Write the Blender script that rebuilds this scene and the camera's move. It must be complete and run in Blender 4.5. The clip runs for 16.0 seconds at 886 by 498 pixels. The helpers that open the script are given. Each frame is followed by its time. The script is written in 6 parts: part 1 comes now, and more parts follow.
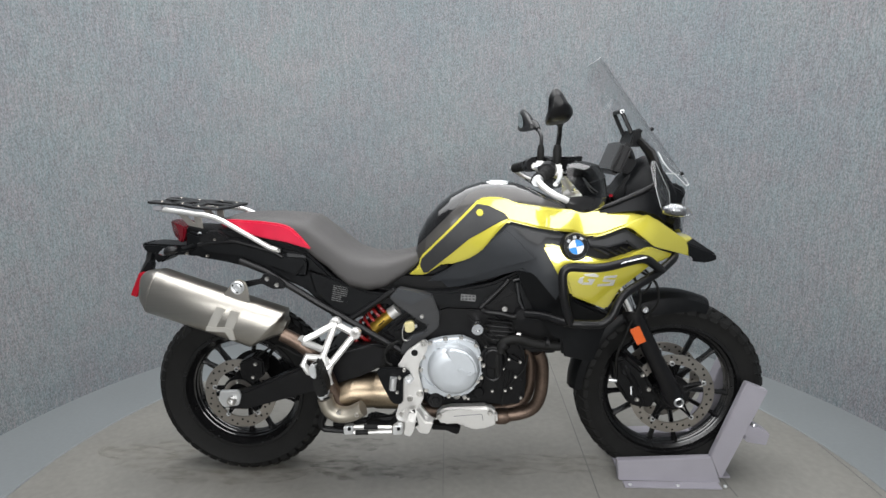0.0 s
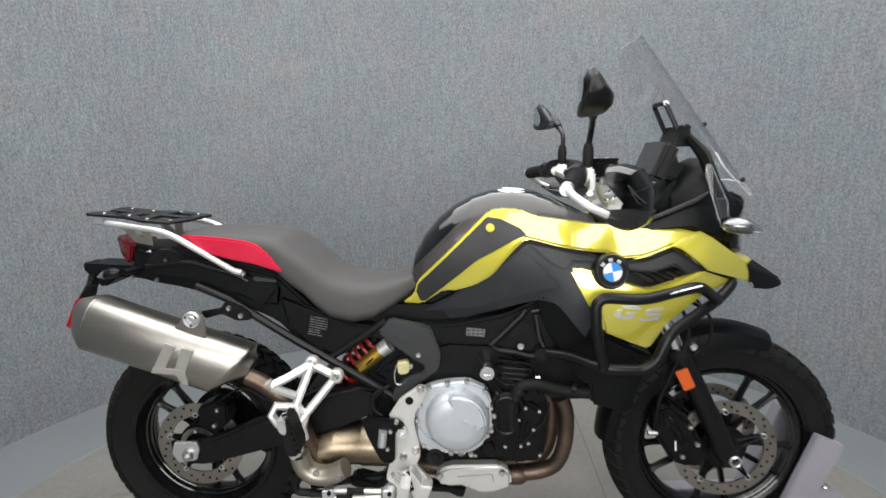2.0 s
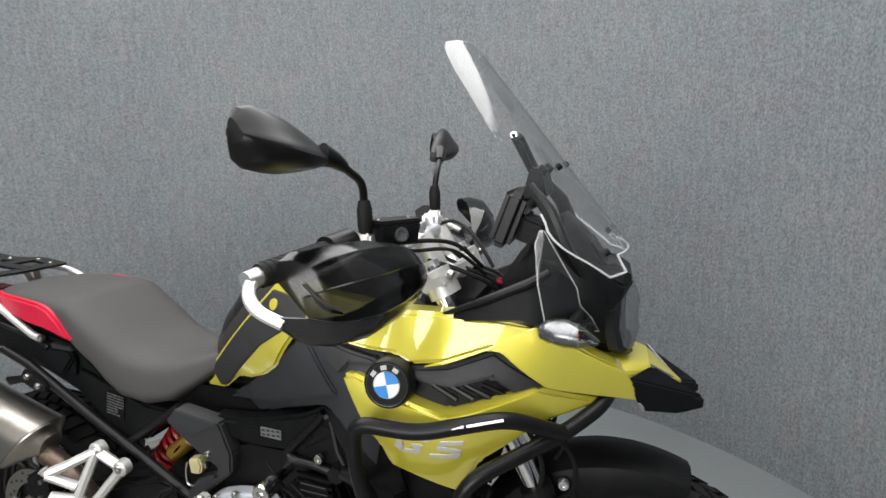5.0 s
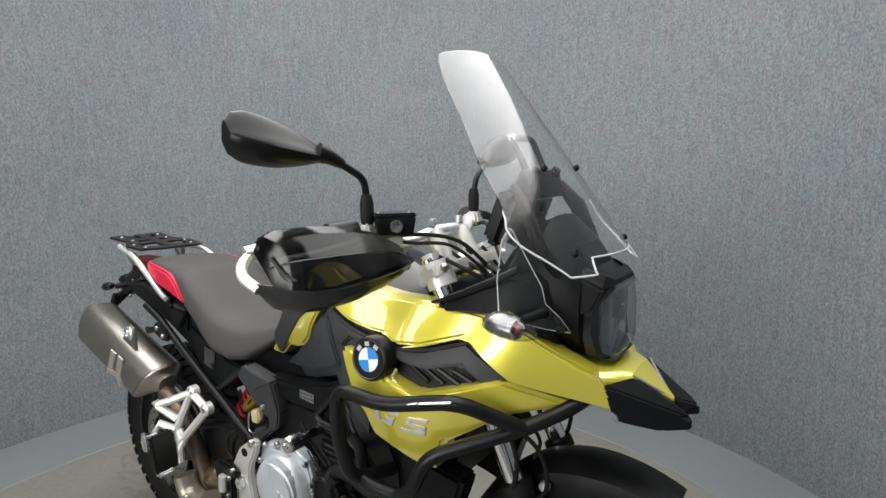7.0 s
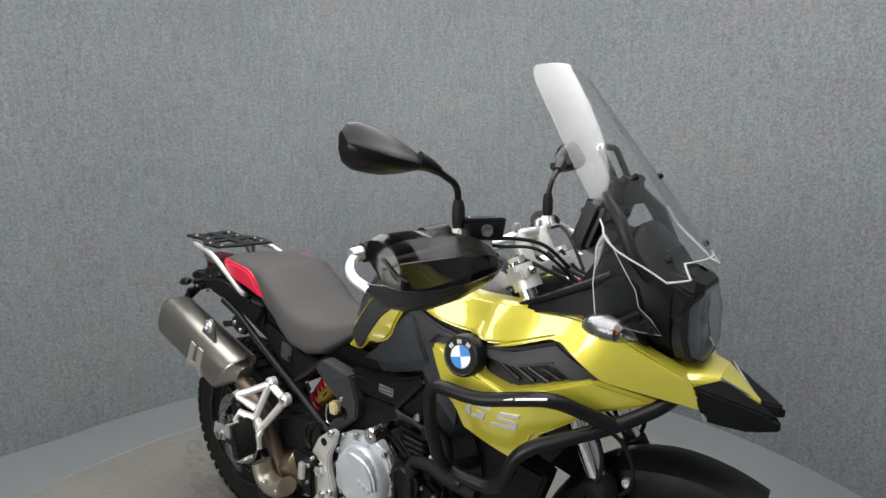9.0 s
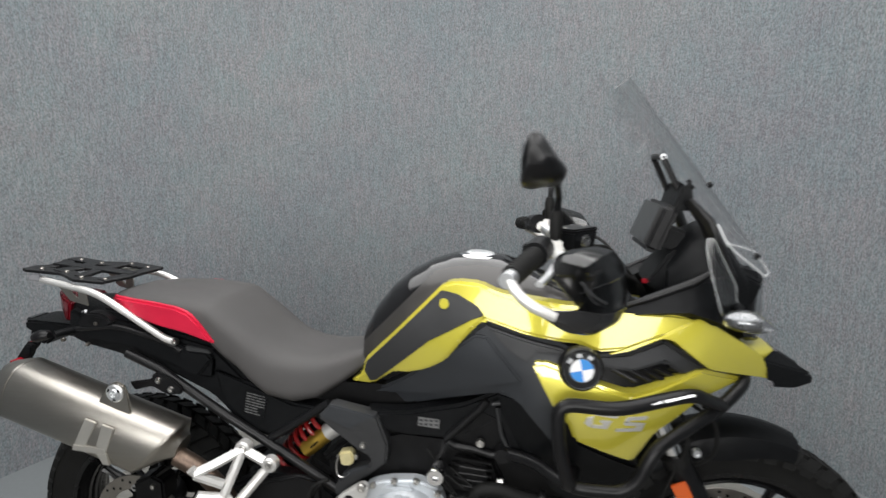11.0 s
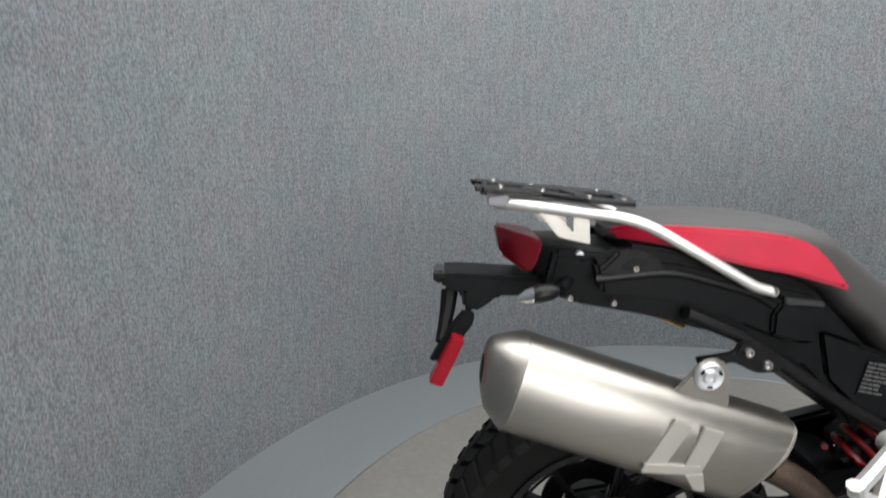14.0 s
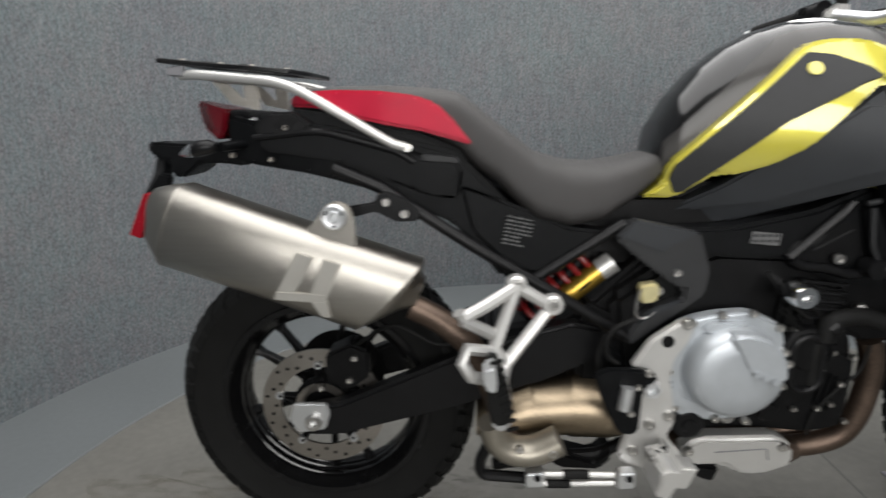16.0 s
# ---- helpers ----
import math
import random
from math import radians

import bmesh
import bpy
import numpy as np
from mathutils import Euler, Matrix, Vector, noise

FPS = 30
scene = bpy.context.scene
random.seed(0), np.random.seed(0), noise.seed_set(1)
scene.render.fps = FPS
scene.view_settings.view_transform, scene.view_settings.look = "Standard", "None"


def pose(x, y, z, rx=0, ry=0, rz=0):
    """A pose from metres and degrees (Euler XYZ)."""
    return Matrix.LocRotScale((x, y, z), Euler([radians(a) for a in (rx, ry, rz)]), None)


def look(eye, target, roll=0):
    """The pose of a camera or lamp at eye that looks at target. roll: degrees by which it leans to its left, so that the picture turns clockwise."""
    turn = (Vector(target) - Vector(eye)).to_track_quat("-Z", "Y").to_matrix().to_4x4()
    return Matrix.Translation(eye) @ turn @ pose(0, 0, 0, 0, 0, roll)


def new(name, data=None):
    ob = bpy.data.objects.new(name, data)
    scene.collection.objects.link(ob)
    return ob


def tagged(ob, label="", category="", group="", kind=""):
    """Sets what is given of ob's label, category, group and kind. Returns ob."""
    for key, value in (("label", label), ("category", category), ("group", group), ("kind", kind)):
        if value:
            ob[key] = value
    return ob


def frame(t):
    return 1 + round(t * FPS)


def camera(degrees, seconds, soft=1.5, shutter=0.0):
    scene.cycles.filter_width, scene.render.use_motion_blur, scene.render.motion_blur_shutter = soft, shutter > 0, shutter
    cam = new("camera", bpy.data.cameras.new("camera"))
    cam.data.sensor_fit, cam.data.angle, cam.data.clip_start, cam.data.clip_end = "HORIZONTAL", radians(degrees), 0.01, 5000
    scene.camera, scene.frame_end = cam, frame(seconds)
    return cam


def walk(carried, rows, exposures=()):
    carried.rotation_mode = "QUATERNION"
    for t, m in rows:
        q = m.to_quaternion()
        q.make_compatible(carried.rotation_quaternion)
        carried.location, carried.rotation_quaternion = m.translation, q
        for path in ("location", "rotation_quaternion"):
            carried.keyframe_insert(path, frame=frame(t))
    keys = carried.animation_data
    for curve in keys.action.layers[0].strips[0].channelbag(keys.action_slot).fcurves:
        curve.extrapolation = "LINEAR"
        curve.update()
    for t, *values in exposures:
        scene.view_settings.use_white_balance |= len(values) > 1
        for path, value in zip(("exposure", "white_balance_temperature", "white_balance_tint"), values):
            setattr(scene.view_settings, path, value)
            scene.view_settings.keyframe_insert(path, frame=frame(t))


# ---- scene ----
cam = camera(78.5, 16.0, shutter=0.5)
PATH = [
    (0, (0.064, -1.894, 1.212), (-0.033, 0.068, 0.836), -0.6),
    (0.5, (0.067, -1.869, 1.235), (-0.031, 0.089, 0.844), -0.4),
    (1, (0.078, -1.815, 1.225), (-0.021, 0.147, 0.851), -0.5),
    (1.5, (0.095, -1.729, 1.193), (-0.007, 0.237, 0.839), -0.6),
    (2, (0.055, -1.553, 1.194), (-0.058, 0.412, 0.84), -0.6),
    (2.5, (0.015, -1.386, 1.2), (-0.092, 0.581, 0.853), -0.5),
    (3, (0.124, -1.228, 1.231), (0.014, 0.74, 0.891), -1.0),
    (3.5, (0.268, -1.118, 1.247), (0.126, 0.848, 0.911), -1.1),
    (4, (0.435, -1.132, 1.273), (0.179, 0.826, 0.951), -1.1),
    (4.5, (0.588, -1.117, 1.281), (0.186, 0.816, 0.963), -1.4),
    (4.7, (0.652, -1.075, 1.285), (0.175, 0.838, 0.947), -1.6),
    (6.8, (1.054, -0.995, 1.251), (-0.062, 0.641, 0.972), -0.7),
    (7, (1.07, -0.975, 1.252), (-0.079, 0.637, 0.969), -0.7),
    (7.5, (1.115, -0.922, 1.245), (-0.122, 0.624, 0.962), -0.5),
    (8, (1.106, -0.915, 1.242), (-0.202, 0.57, 0.952), -0.4),
    (8.5, (1.051, -1.021, 1.258), (-0.264, 0.458, 0.967), -0.5),
    (8.7, (1.035, -1.05, 1.262), (-0.262, 0.445, 0.975), -0.4),
    (10.8, (0.388, -1.313, 1.322), (0.01, 0.622, 0.982), -0.3),
    (11, (0.283, -1.293, 1.313), (-0.034, 0.655, 0.984), -0.3),
    (11.5, (0.018, -1.229, 1.296), (-0.183, 0.735, 0.972), 0.1),
    (12, (-0.255, -1.195, 1.285), (-0.403, 0.771, 0.95), -0.2),
    (12.5, (-0.522, -1.181, 1.278), (-0.601, 0.786, 0.929), -0.1),
    (13, (-0.795, -1.09, 1.261), (-0.812, 0.872, 0.875), 0.3),
    (13.5, (-1.011, -0.978, 1.242), (-1.002, 0.97, 0.788), -0.1),
    (14, (-1.099, -0.958, 1.112), (-1.088, 1.0, 0.704), -0.0),
    (14.5, (-1.077, -0.978, 1.007), (-1.091, 0.975, 0.575), -0.5),
    (15, (-0.966, -1.019, 0.933), (-1.02, 0.92, 0.446), -0.8),
    (15.5, (-0.734, -1.076, 0.93), (-0.824, 0.856, 0.419), -0.6),
    (16, (-0.465, -1.105, 0.932), (-0.563, 0.832, 0.443), -0.5),
]
walk(cam, [(t, look(eye, target, roll)) for t, eye, target, roll in PATH],
     exposures=[(0, -0.03, 6300, 10), (1.5, -0.12, 6350, 10), (3, -0.14, 6450, 10), (3.5, -0.27, 6450, 10), (4, -0.40, 6450, 10), (4.5, -0.3, 6450, 10), (7, -0.25, 6480, 10), (8.5, -0.3, 6500, 10), (11, -0.33, 6420, 10), (12, -0.12, 6350, 10), (12.5, -0.1, 6350, 10), (13.5, -0.22, 6400, 10), (14, -0.2, 6350, 10), (14.5, -0.15, 6400, 10), (15, -0.25, 6400, 10), (15.5, -0.48, 6450, 10), (16, -0.64, 6450, 10)])

# ---- light ----
world = bpy.data.worlds.new("studio")
scene.world = world
world.use_nodes = True
world.node_tree.nodes["Background"].inputs[0].default_value = (0.8, 0.85, 0.9, 1)
world.node_tree.nodes["Background"].inputs[1].default_value = 0.05
scene.view_settings.exposure = 0.0
LAMP_POWER, FRONT_POWER = 165.0, 68.0


# ---- materials ----
def material(name, colour, rough=0.5, metal=0.0, spread=0.12, scale=30.0, bump=0.1, grain=400.0, coat=0.0, stretch=(1, 1, 1), spec=0.5):
    """A surface with two scales of variation in colour and gloss, and fine relief."""
    m = bpy.data.materials.new(name)
    m.use_nodes = True
    t = m.node_tree
    b = t.nodes["Principled BSDF"]
    co = t.nodes.new("ShaderNodeTexCoord")
    mp = t.nodes.new("ShaderNodeMapping")
    mp.inputs["Scale"].default_value = stretch
    t.links.new(co.outputs["Object"], mp.inputs[0])
    big, fine = t.nodes.new("ShaderNodeTexNoise"), t.nodes.new("ShaderNodeTexNoise")
    big.inputs["Scale"].default_value, fine.inputs["Scale"].default_value = scale, grain
    big.inputs["Detail"].default_value, fine.inputs["Detail"].default_value = 5, 3
    t.links.new(mp.outputs[0], big.inputs[0]), t.links.new(mp.outputs[0], fine.inputs[0])
    mix = t.nodes.new("ShaderNodeMix")
    mix.data_type = "FLOAT"
    mix.inputs[0].default_value = 0.4
    t.links.new(big.outputs[0], mix.inputs[2]), t.links.new(fine.outputs[0], mix.inputs[3])
    ramp = t.nodes.new("ShaderNodeValToRGB")
    ramp.color_ramp.elements[0].position, ramp.color_ramp.elements[1].position = 0.3, 0.7
    ramp.color_ramp.elements[0].color = (*[c * (1 - spread) for c in colour], 1)
    ramp.color_ramp.elements[1].color = (*[min(1, c * (1 + spread)) for c in colour], 1)
    t.links.new(mix.outputs[0], ramp.inputs[0]), t.links.new(ramp.outputs[0], b.inputs["Base Color"])
    rr = t.nodes.new("ShaderNodeMapRange")
    rr.inputs["To Min"].default_value, rr.inputs["To Max"].default_value = max(0.02, rough * 0.8), min(1, rough * 1.2)
    t.links.new(big.outputs[0], rr.inputs[0]), t.links.new(rr.outputs[0], b.inputs["Roughness"])
    bp = t.nodes.new("ShaderNodeBump")
    bp.inputs["Strength"].default_value, bp.inputs["Distance"].default_value = bump, 0.002
    t.links.new(fine.outputs[0], bp.inputs["Height"]), t.links.new(bp.outputs[0], b.inputs["Normal"])
    b.inputs["Metallic"].default_value = metal
    b.inputs["Coat Weight"].default_value, b.inputs["Coat Roughness"].default_value = coat, 0.04
    b.inputs["Specular IOR Level"].default_value = spec
    return m


def sheet(name, tint, most=0.85, rough=0.1):
    """Clear sheet: seen through without bending, with gloss that grows at a slant."""
    m = bpy.data.materials.new(name)
    m.use_nodes = True
    t = m.node_tree
    t.nodes.remove(t.nodes["Principled BSDF"])
    lw, power, ramp = t.nodes.new("ShaderNodeLayerWeight"), t.nodes.new("ShaderNodeMath"), t.nodes.new("ShaderNodeMapRange")
    lw.inputs[0].default_value = 0.5
    power.operation = "POWER"
    power.inputs[1].default_value = 2.5
    ramp.inputs["To Min"].default_value, ramp.inputs["To Max"].default_value = 0.032, most
    see, gloss, mix = t.nodes.new("ShaderNodeBsdfTransparent"), t.nodes.new("ShaderNodeBsdfAnisotropic"), t.nodes.new("ShaderNodeMixShader")
    see.inputs[0].default_value = (*tint, 1)
    gloss.inputs["Roughness"].default_value = rough
    t.links.new(lw.outputs["Facing"], power.inputs[0]), t.links.new(power.outputs[0], ramp.inputs[0])
    t.links.new(ramp.outputs[0], mix.inputs[0]), t.links.new(see.outputs[0], mix.inputs[1]), t.links.new(gloss.outputs[0], mix.inputs[2])
    t.links.new(mix.outputs[0], t.nodes["Material Output"].inputs[0])
    return m


YELLOW = material("yellow_paint", (0.56, 0.50, 0.052), 0.3, 0.42, 0.06, 900, 0.02, 2500, 1.0)
YELLOW.node_tree.nodes["Principled BSDF"].inputs["Coat IOR"].default_value = 1.85
BLACK = material("black_plastic", (0.0042, 0.0045, 0.005), 0.38, 0, 0.3, 60, 0.2, 1500, spec=0.11)
SATIN = material("satin_black", (0.0055, 0.0055, 0.006), 0.33, 0, 0.2, 40, 0.08, 900, spec=0.20)
GREYPLASTIC = material("grey_plastic", (0.0195, 0.02, 0.0212), 0.48, 0, 0.15, 60, 0.2, 1800, spec=0.35)
RIMPAINT = material("rim_paint", (0.005, 0.005, 0.0053), 0.26, 0, 0.2, 30, 0.03, 800, spec=0.3)
GLOSS = material("gloss_black", (0.006, 0.006, 0.0065), 0.12, 0, 0.2, 30, 0.0, 800, 0.4, spec=0.4)
RUBBER = material("rubber", (0.0065, 0.0065, 0.0063), 0.6, 0, 0.35, 25, 0.4, 500, spec=0.16)
SEATMAT = material("seat_vinyl", (0.037, 0.035, 0.0345), 0.6, 0, 0.12, 25, 0.35, 1500, spec=0.35)
REDVINYL = material("red_vinyl", (0.42, 0.007, 0.032), 0.42, 0, 0.1, 25, 0.2, 1500, spec=0.35)
STEEL = material("brushed_steel", (0.35, 0.331, 0.30), 0.34, 1.0, 0.06, 8, 0.12, 120, 0, (1, 30, 30))
BOLTMAT = material("zinc_bolt", (0.50, 0.49, 0.47), 0.3, 1.0, 0.1, 60, 0.05, 500)
ALU = material("cast_aluminium", (0.66, 0.67, 0.68), 0.36, 0.9, 0.06, 20, 0.15, 700)
SILVERPAINT = material("silver_paint", (0.45, 0.475, 0.50), 0.42, 0.5, 0.05, 40, 0.06, 700, 0.12)
WHITEALU = material("anodised_silver", (0.60, 0.592, 0.575), 0.38, 0.65, 0.05, 30, 0.1, 900)
HEAT = material("heat_stained_steel", (0.12, 0.087, 0.068), 0.45, 0.9, 0.45, 14, 0.15, 200)
HEATGOLD = material("straw_stained_steel", (0.25, 0.20, 0.14), 0.36, 1.0, 0.35, 10, 0.1, 200)
ENGINE = material("engine_black", (0.004, 0.004, 0.0043), 0.38, 0.0, 0.3, 50, 0.4, 500, spec=0.14)
DISC = material("brake_disc_steel", (0.36, 0.335, 0.305), 0.33, 1.0, 0.15, 12, 0.1, 300)
GOLD = material("gold_anodised", (0.62, 0.40, 0.07), 0.3, 0.9, 0.08, 40, 0.05, 800)
REDSPRING = material("red_spring", (0.20, 0.008, 0.008), 0.35, 0, 0.15, 60, 0.05, 500)
REDLENS = material("red_lens", (0.22, 0.006, 0.013), 0.25, 0, 0.1, 80, 0.05, 900, 0.0, spec=0.25)
TAILRED = material("dark_red_lens", (0.11, 0.004, 0.009), 0.25, 0, 0.1, 80, 0.05, 900, 0.0, spec=0.3)
ORANGE = material("orange_reflector", (0.50, 0.085, 0.012), 0.2, 0, 0.1, 300, 0.1, 900, 0.5)
WHITE = material("white_print", (0.75, 0.76, 0.77), 0.4, 0, 0.03)
BLUE = material("blue_enamel", (0.02, 0.22, 0.62), 0.25, 0, 0.03, coat=0.5)
SIDEMAT = material("blue_black_plastic", (0.0195, 0.0215, 0.0245), 0.5, 0, 0.12, 40, 0.15, 1600, spec=0.35)
SMOKED = material("smoked_plastic", (0.015, 0.015, 0.0155), 0.24, 0, 0.12, 40, 0.02, 900, 0.2, spec=0.3)
PALESTEEL = material("pale_steel", (0.30, 0.275, 0.23), 0.4, 0.8, 0.12, 14, 0.1, 250)
GREYLIGHT = material("worn_grey_plastic", (0.16, 0.16, 0.17), 0.5, 0, 0.2, 60, 0.1, 900)
LABELGREY = material("grey_white_print", (0.42, 0.43, 0.44), 0.4, 0, 0.03)
DULLCHROME = material("dull_chrome", (0.20, 0.203, 0.206), 0.28, 0.8, 0.08, 60, 0.05, 500)
BOWL = material("lamp_grey", (0.20, 0.205, 0.21), 0.35, 0.3, 0.2, 40, 0.05, 300)
CHROME = material("chrome", (0.75, 0.75, 0.76), 0.12, 1.0, 0.03, bump=0.0)
CHOCKPAINT = material("grey_violet_paint", (0.26, 0.25, 0.28), 0.42, 0.1, 0.06, 12, 0.1, 400)
FAINT = material("faint_print", (0.085, 0.085, 0.085), 0.5)
BULB = material("bulb_amber", (0.45, 0.1, 0.06), 0.2, 0, 0.1)
BRASS = material("brass", (0.55, 0.49, 0.27), 0.4, 0.4, 0.15)
SCREEN = sheet("clear_acrylic", (0.992, 0.994, 0.994))
THIN = sheet("thin_acrylic", (0.97, 0.97, 0.97), 0.3, 0.12)
SMOKE = sheet("smoked_acrylic", (0.18, 0.18, 0.185), 0.45, 0.16)
# pale grey standing in for light caught in the acrylic's edges
EDGE = material("edge_glint_paint", (0.45, 0.465, 0.47), 0.3, 0, 0.05)
LENS = sheet("lamp_glass", (0.86, 0.87, 0.88))
MIRROR = material("mirror_glass", (0.58, 0.62, 0.63), 0.02, 1.0, 0.0, bump=0.0)


def carpet():
    """Felted grey carpet: fine flecks, upright streaks and patches that lean to blue or brown."""
    m = material("grey_carpet", (0.2, 0.21, 0.215), 0.95, 0, 0.0, spec=0.1)
    t = m.node_tree
    b = t.nodes["Principled BSDF"]
    co = t.nodes.new("ShaderNodeTexCoord")
    last = None
    layers = ((170, (1, 1, 0.55), 3, 0.36, 0.64, (0.115, 0.1245, 0.132), (0.191, 0.2015, 0.2095)),
              (420, (1, 1, 0.7), 2, 0.38, 0.62, (0.86, 0.86, 0.86), (1.14, 1.14, 1.14)),
              (58, (1.3, 1.3, 0.16), 4, 0.36, 0.66, (0.92, 0.925, 0.93), (1.075, 1.075, 1.07)),
              (95, (1, 1, 0.3), 2, 0.35, 0.65, (1.035, 0.985, 0.985), (0.965, 1.015, 1.02)),
              (6.5, (1, 1, 0.8), 3, 0.34, 0.66, (1.03, 0.985, 0.99), (0.97, 1.01, 1.01)),
              (1.3, (1, 1, 1), 2, 0.3, 0.7, (0.94, 0.95, 0.97), (1.05, 1.05, 1.03)))
    first = None
    for sc, st, det, lo, hi, c0, c1 in layers:
        mp, n, r = t.nodes.new("ShaderNodeMapping"), t.nodes.new("ShaderNodeTexNoise"), t.nodes.new("ShaderNodeValToRGB")
        mp.inputs["Scale"].default_value = st
        n.inputs["Scale"].default_value, n.inputs["Detail"].default_value = sc, det
        t.links.new(co.outputs["Object"], mp.inputs[0]), t.links.new(mp.outputs[0], n.inputs[0])
        r.color_ramp.elements[0].position, r.color_ramp.elements[1].position = lo, hi
        r.color_ramp.elements[0].color, r.color_ramp.elements[1].color = (*c0, 1), (*c1, 1)
        t.links.new(n.outputs[0], r.inputs[0])
        if last is None:
            first, last = n.outputs[0], r.outputs[0]
            continue
        k = t.nodes.new("ShaderNodeMix")
        k.data_type, k.blend_type = "RGBA", "MULTIPLY"
        k.inputs[0].default_value = 1.0
        t.links.new(last, k.inputs[6]), t.links.new(r.outputs[0], k.inputs[7])
        last = k.outputs[2]
    t.links.new(last, b.inputs["Base Color"])
    bp = t.nodes.new("ShaderNodeBump")
    bp.inputs["Strength"].default_value, bp.inputs["Distance"].default_value = 0.6, 0.004
    t.links.new(first, bp.inputs["Height"]), t.links.new(bp.outputs[0], b.inputs["Normal"])
    return m


CARPET = carpet()
FLOORGREY = material("painted_floor_grey", (0.140, 0.152, 0.157), 0.5, 0, 0.08, 2.5, 0.15, 60)
FLOORDIRTY = material("dusty_floor", (0.148, 0.144, 0.131), 0.48, 0, 0.22, 2.6, 0.15, 40)
SEAM = material("seam_dirt", (0.105, 0.104, 0.10), 0.8)
PLAINWALL = material("plain_wall", (0.6, 0.6, 0.6), 0.8, 0, 0.05, 3)


# ---- mesh helpers ----
def part(name, bm, mat, parent=None, label="", smooth=35):
    me = bpy.data.meshes.new(name)
    bmesh.ops.recalc_face_normals(bm, faces=bm.faces)
    bm.to_mesh(me)
    bm.free()
    me.materials.append(mat)
    if smooth:
        me.shade_smooth()
        me.set_sharp_from_angle(angle=radians(smooth))
    ob = new(name, me)
    ob.parent = parent
    if label:
        tagged(ob, label)
    return ob


def skin(bm, rings, closed=False, caps=True):
    vs = [[bm.verts.new(p) for p in r] for r in rings]
    n = len(vs[0])
    pairs = list(zip(vs, vs[1:])) + ([(vs[-1], vs[0])] if closed else [])
    for a, b in pairs:
        for i in range(n):
            bm.faces.new((a[i], a[(i + 1) % n], b[(i + 1) % n], b[i]))
    if caps and not closed:
        bm.faces.new(vs[0][::-1]), bm.faces.new(vs[-1])
    return bm


def loft(rings, closed=False, caps=True):
    return skin(bmesh.new(), rings, closed, caps)


def spline(pts, k=6, closed=False):
    """A smooth line through the points."""
    p = [Vector(q) for q in pts]
    n, out = len(p), []
    for i in range(n if closed else n - 1):
        a, b, c, d = (p[(i + j) % n] if closed else p[min(max(i + j, 0), n - 1)] for j in (-1, 0, 1, 2))
        for s in range(k):
            u = s / k
            out.append(0.5 * (2 * b + (c - a) * u + (2 * a - 5 * b + 4 * c - d) * u * u + (3 * b - a - 3 * c + d) * u ** 3))
    if not closed:
        out.append(p[-1])
    return out


def rounded(pts, r=0.02, k=4):
    """A line of straight runs with rounded bends."""
    p = [Vector(q) for q in pts]
    out = [p[0]]
    for a, b, c in zip(p, p[1:], p[2:]):
        d = min(r, (a - b).length * 0.48, (c - b).length * 0.48)
        s, e = b + (a - b).normalized() * d, b + (c - b).normalized() * d
        for i in range(k + 1):
            u = i / k
            out.append(s * (1 - u) ** 2 + b * 2 * u * (1 - u) + e * u * u)
    return out + [p[-1]]


def sweep(path, r, n=10, flat=1.0, up=(0, 0, 1)):
    """A tube along the path; r: one radius or one for each point."""
    p = [Vector(q) for q in path]
    rings, side = [], None
    for i, q in enumerate(p):
        d = (p[min(i + 1, len(p) - 1)] - p[max(i - 1, 0)]).normalized()
        if side is None:
            side = d.cross(Vector(up))
            if side.length < 1e-3:
                side = d.cross(Vector((1, 0, 0)))
        side = (side - d * side.dot(d)).normalized()
        top = d.cross(side)
        rad = r[i] if isinstance(r, (list, tuple)) else r
        rings.append([q + rad * (math.cos(a) * side + flat * math.sin(a) * top) for a in (2 * math.pi * j / n for j in range(n))])
    return loft(rings)


def lathe(profile, n=48, at=(0, 0, 0), axis="Y", closed=False):
    """Turns (radius, along) round an axis through at."""
    rings = []
    for j in range(n):
        a = 2 * math.pi * j / n
        c, s = math.cos(a), math.sin(a)
        rings.append([Vector({"Y": (r * c, h, r * s), "X": (h, r * c, r * s), "Z": (r * c, r * s, h)}[axis]) + Vector(at) for r, h in profile])
    bm = bmesh.new()
    vs = [[bm.verts.new(p) for p in r] for r in rings]
    m = len(profile)
    for a, b in zip(vs, vs[1:] + vs[:1]):
        for i in range(m if closed else m - 1):
            bm.faces.new((a[i], a[(i + 1) % m], b[(i + 1) % m], b[i]))
    bmesh.ops.remove_doubles(bm, verts=bm.verts, dist=1e-6)
    return bm


def between(a, b, r0, r1=None, n=14):
    """A round bar from a to b."""
    a, b = Vector(a), Vector(b)
    return sweep([a, a.lerp(b, 0.5), b], [r0, (r0 + (r1 or r0)) / 2, r1 or r0], n)


def prism(profile, y0, y1, bevel=0.003, seg=2):
    """An outline of the side view (x, z) from y0 to y1, with bevelled edges."""
    bm = bmesh.new()
    f = bm.faces.new([bm.verts.new((x, y0, z)) for x, z in profile])
    ext = bmesh.ops.extrude_face_region(bm, geom=[f])
    for v in ext["geom"]:
        if isinstance(v, bmesh.types.BMVert):
            v.co.y = y1
    bmesh.ops.recalc_face_normals(bm, faces=bm.faces)
    if bevel:
        bmesh.ops.bevel(bm, geom=bm.edges[:], offset=bevel, segments=seg, affect="EDGES", clamp_overlap=True)
    bmesh.ops.triangulate(bm, faces=[f for f in bm.faces if len(f.verts) > 4])
    return bm


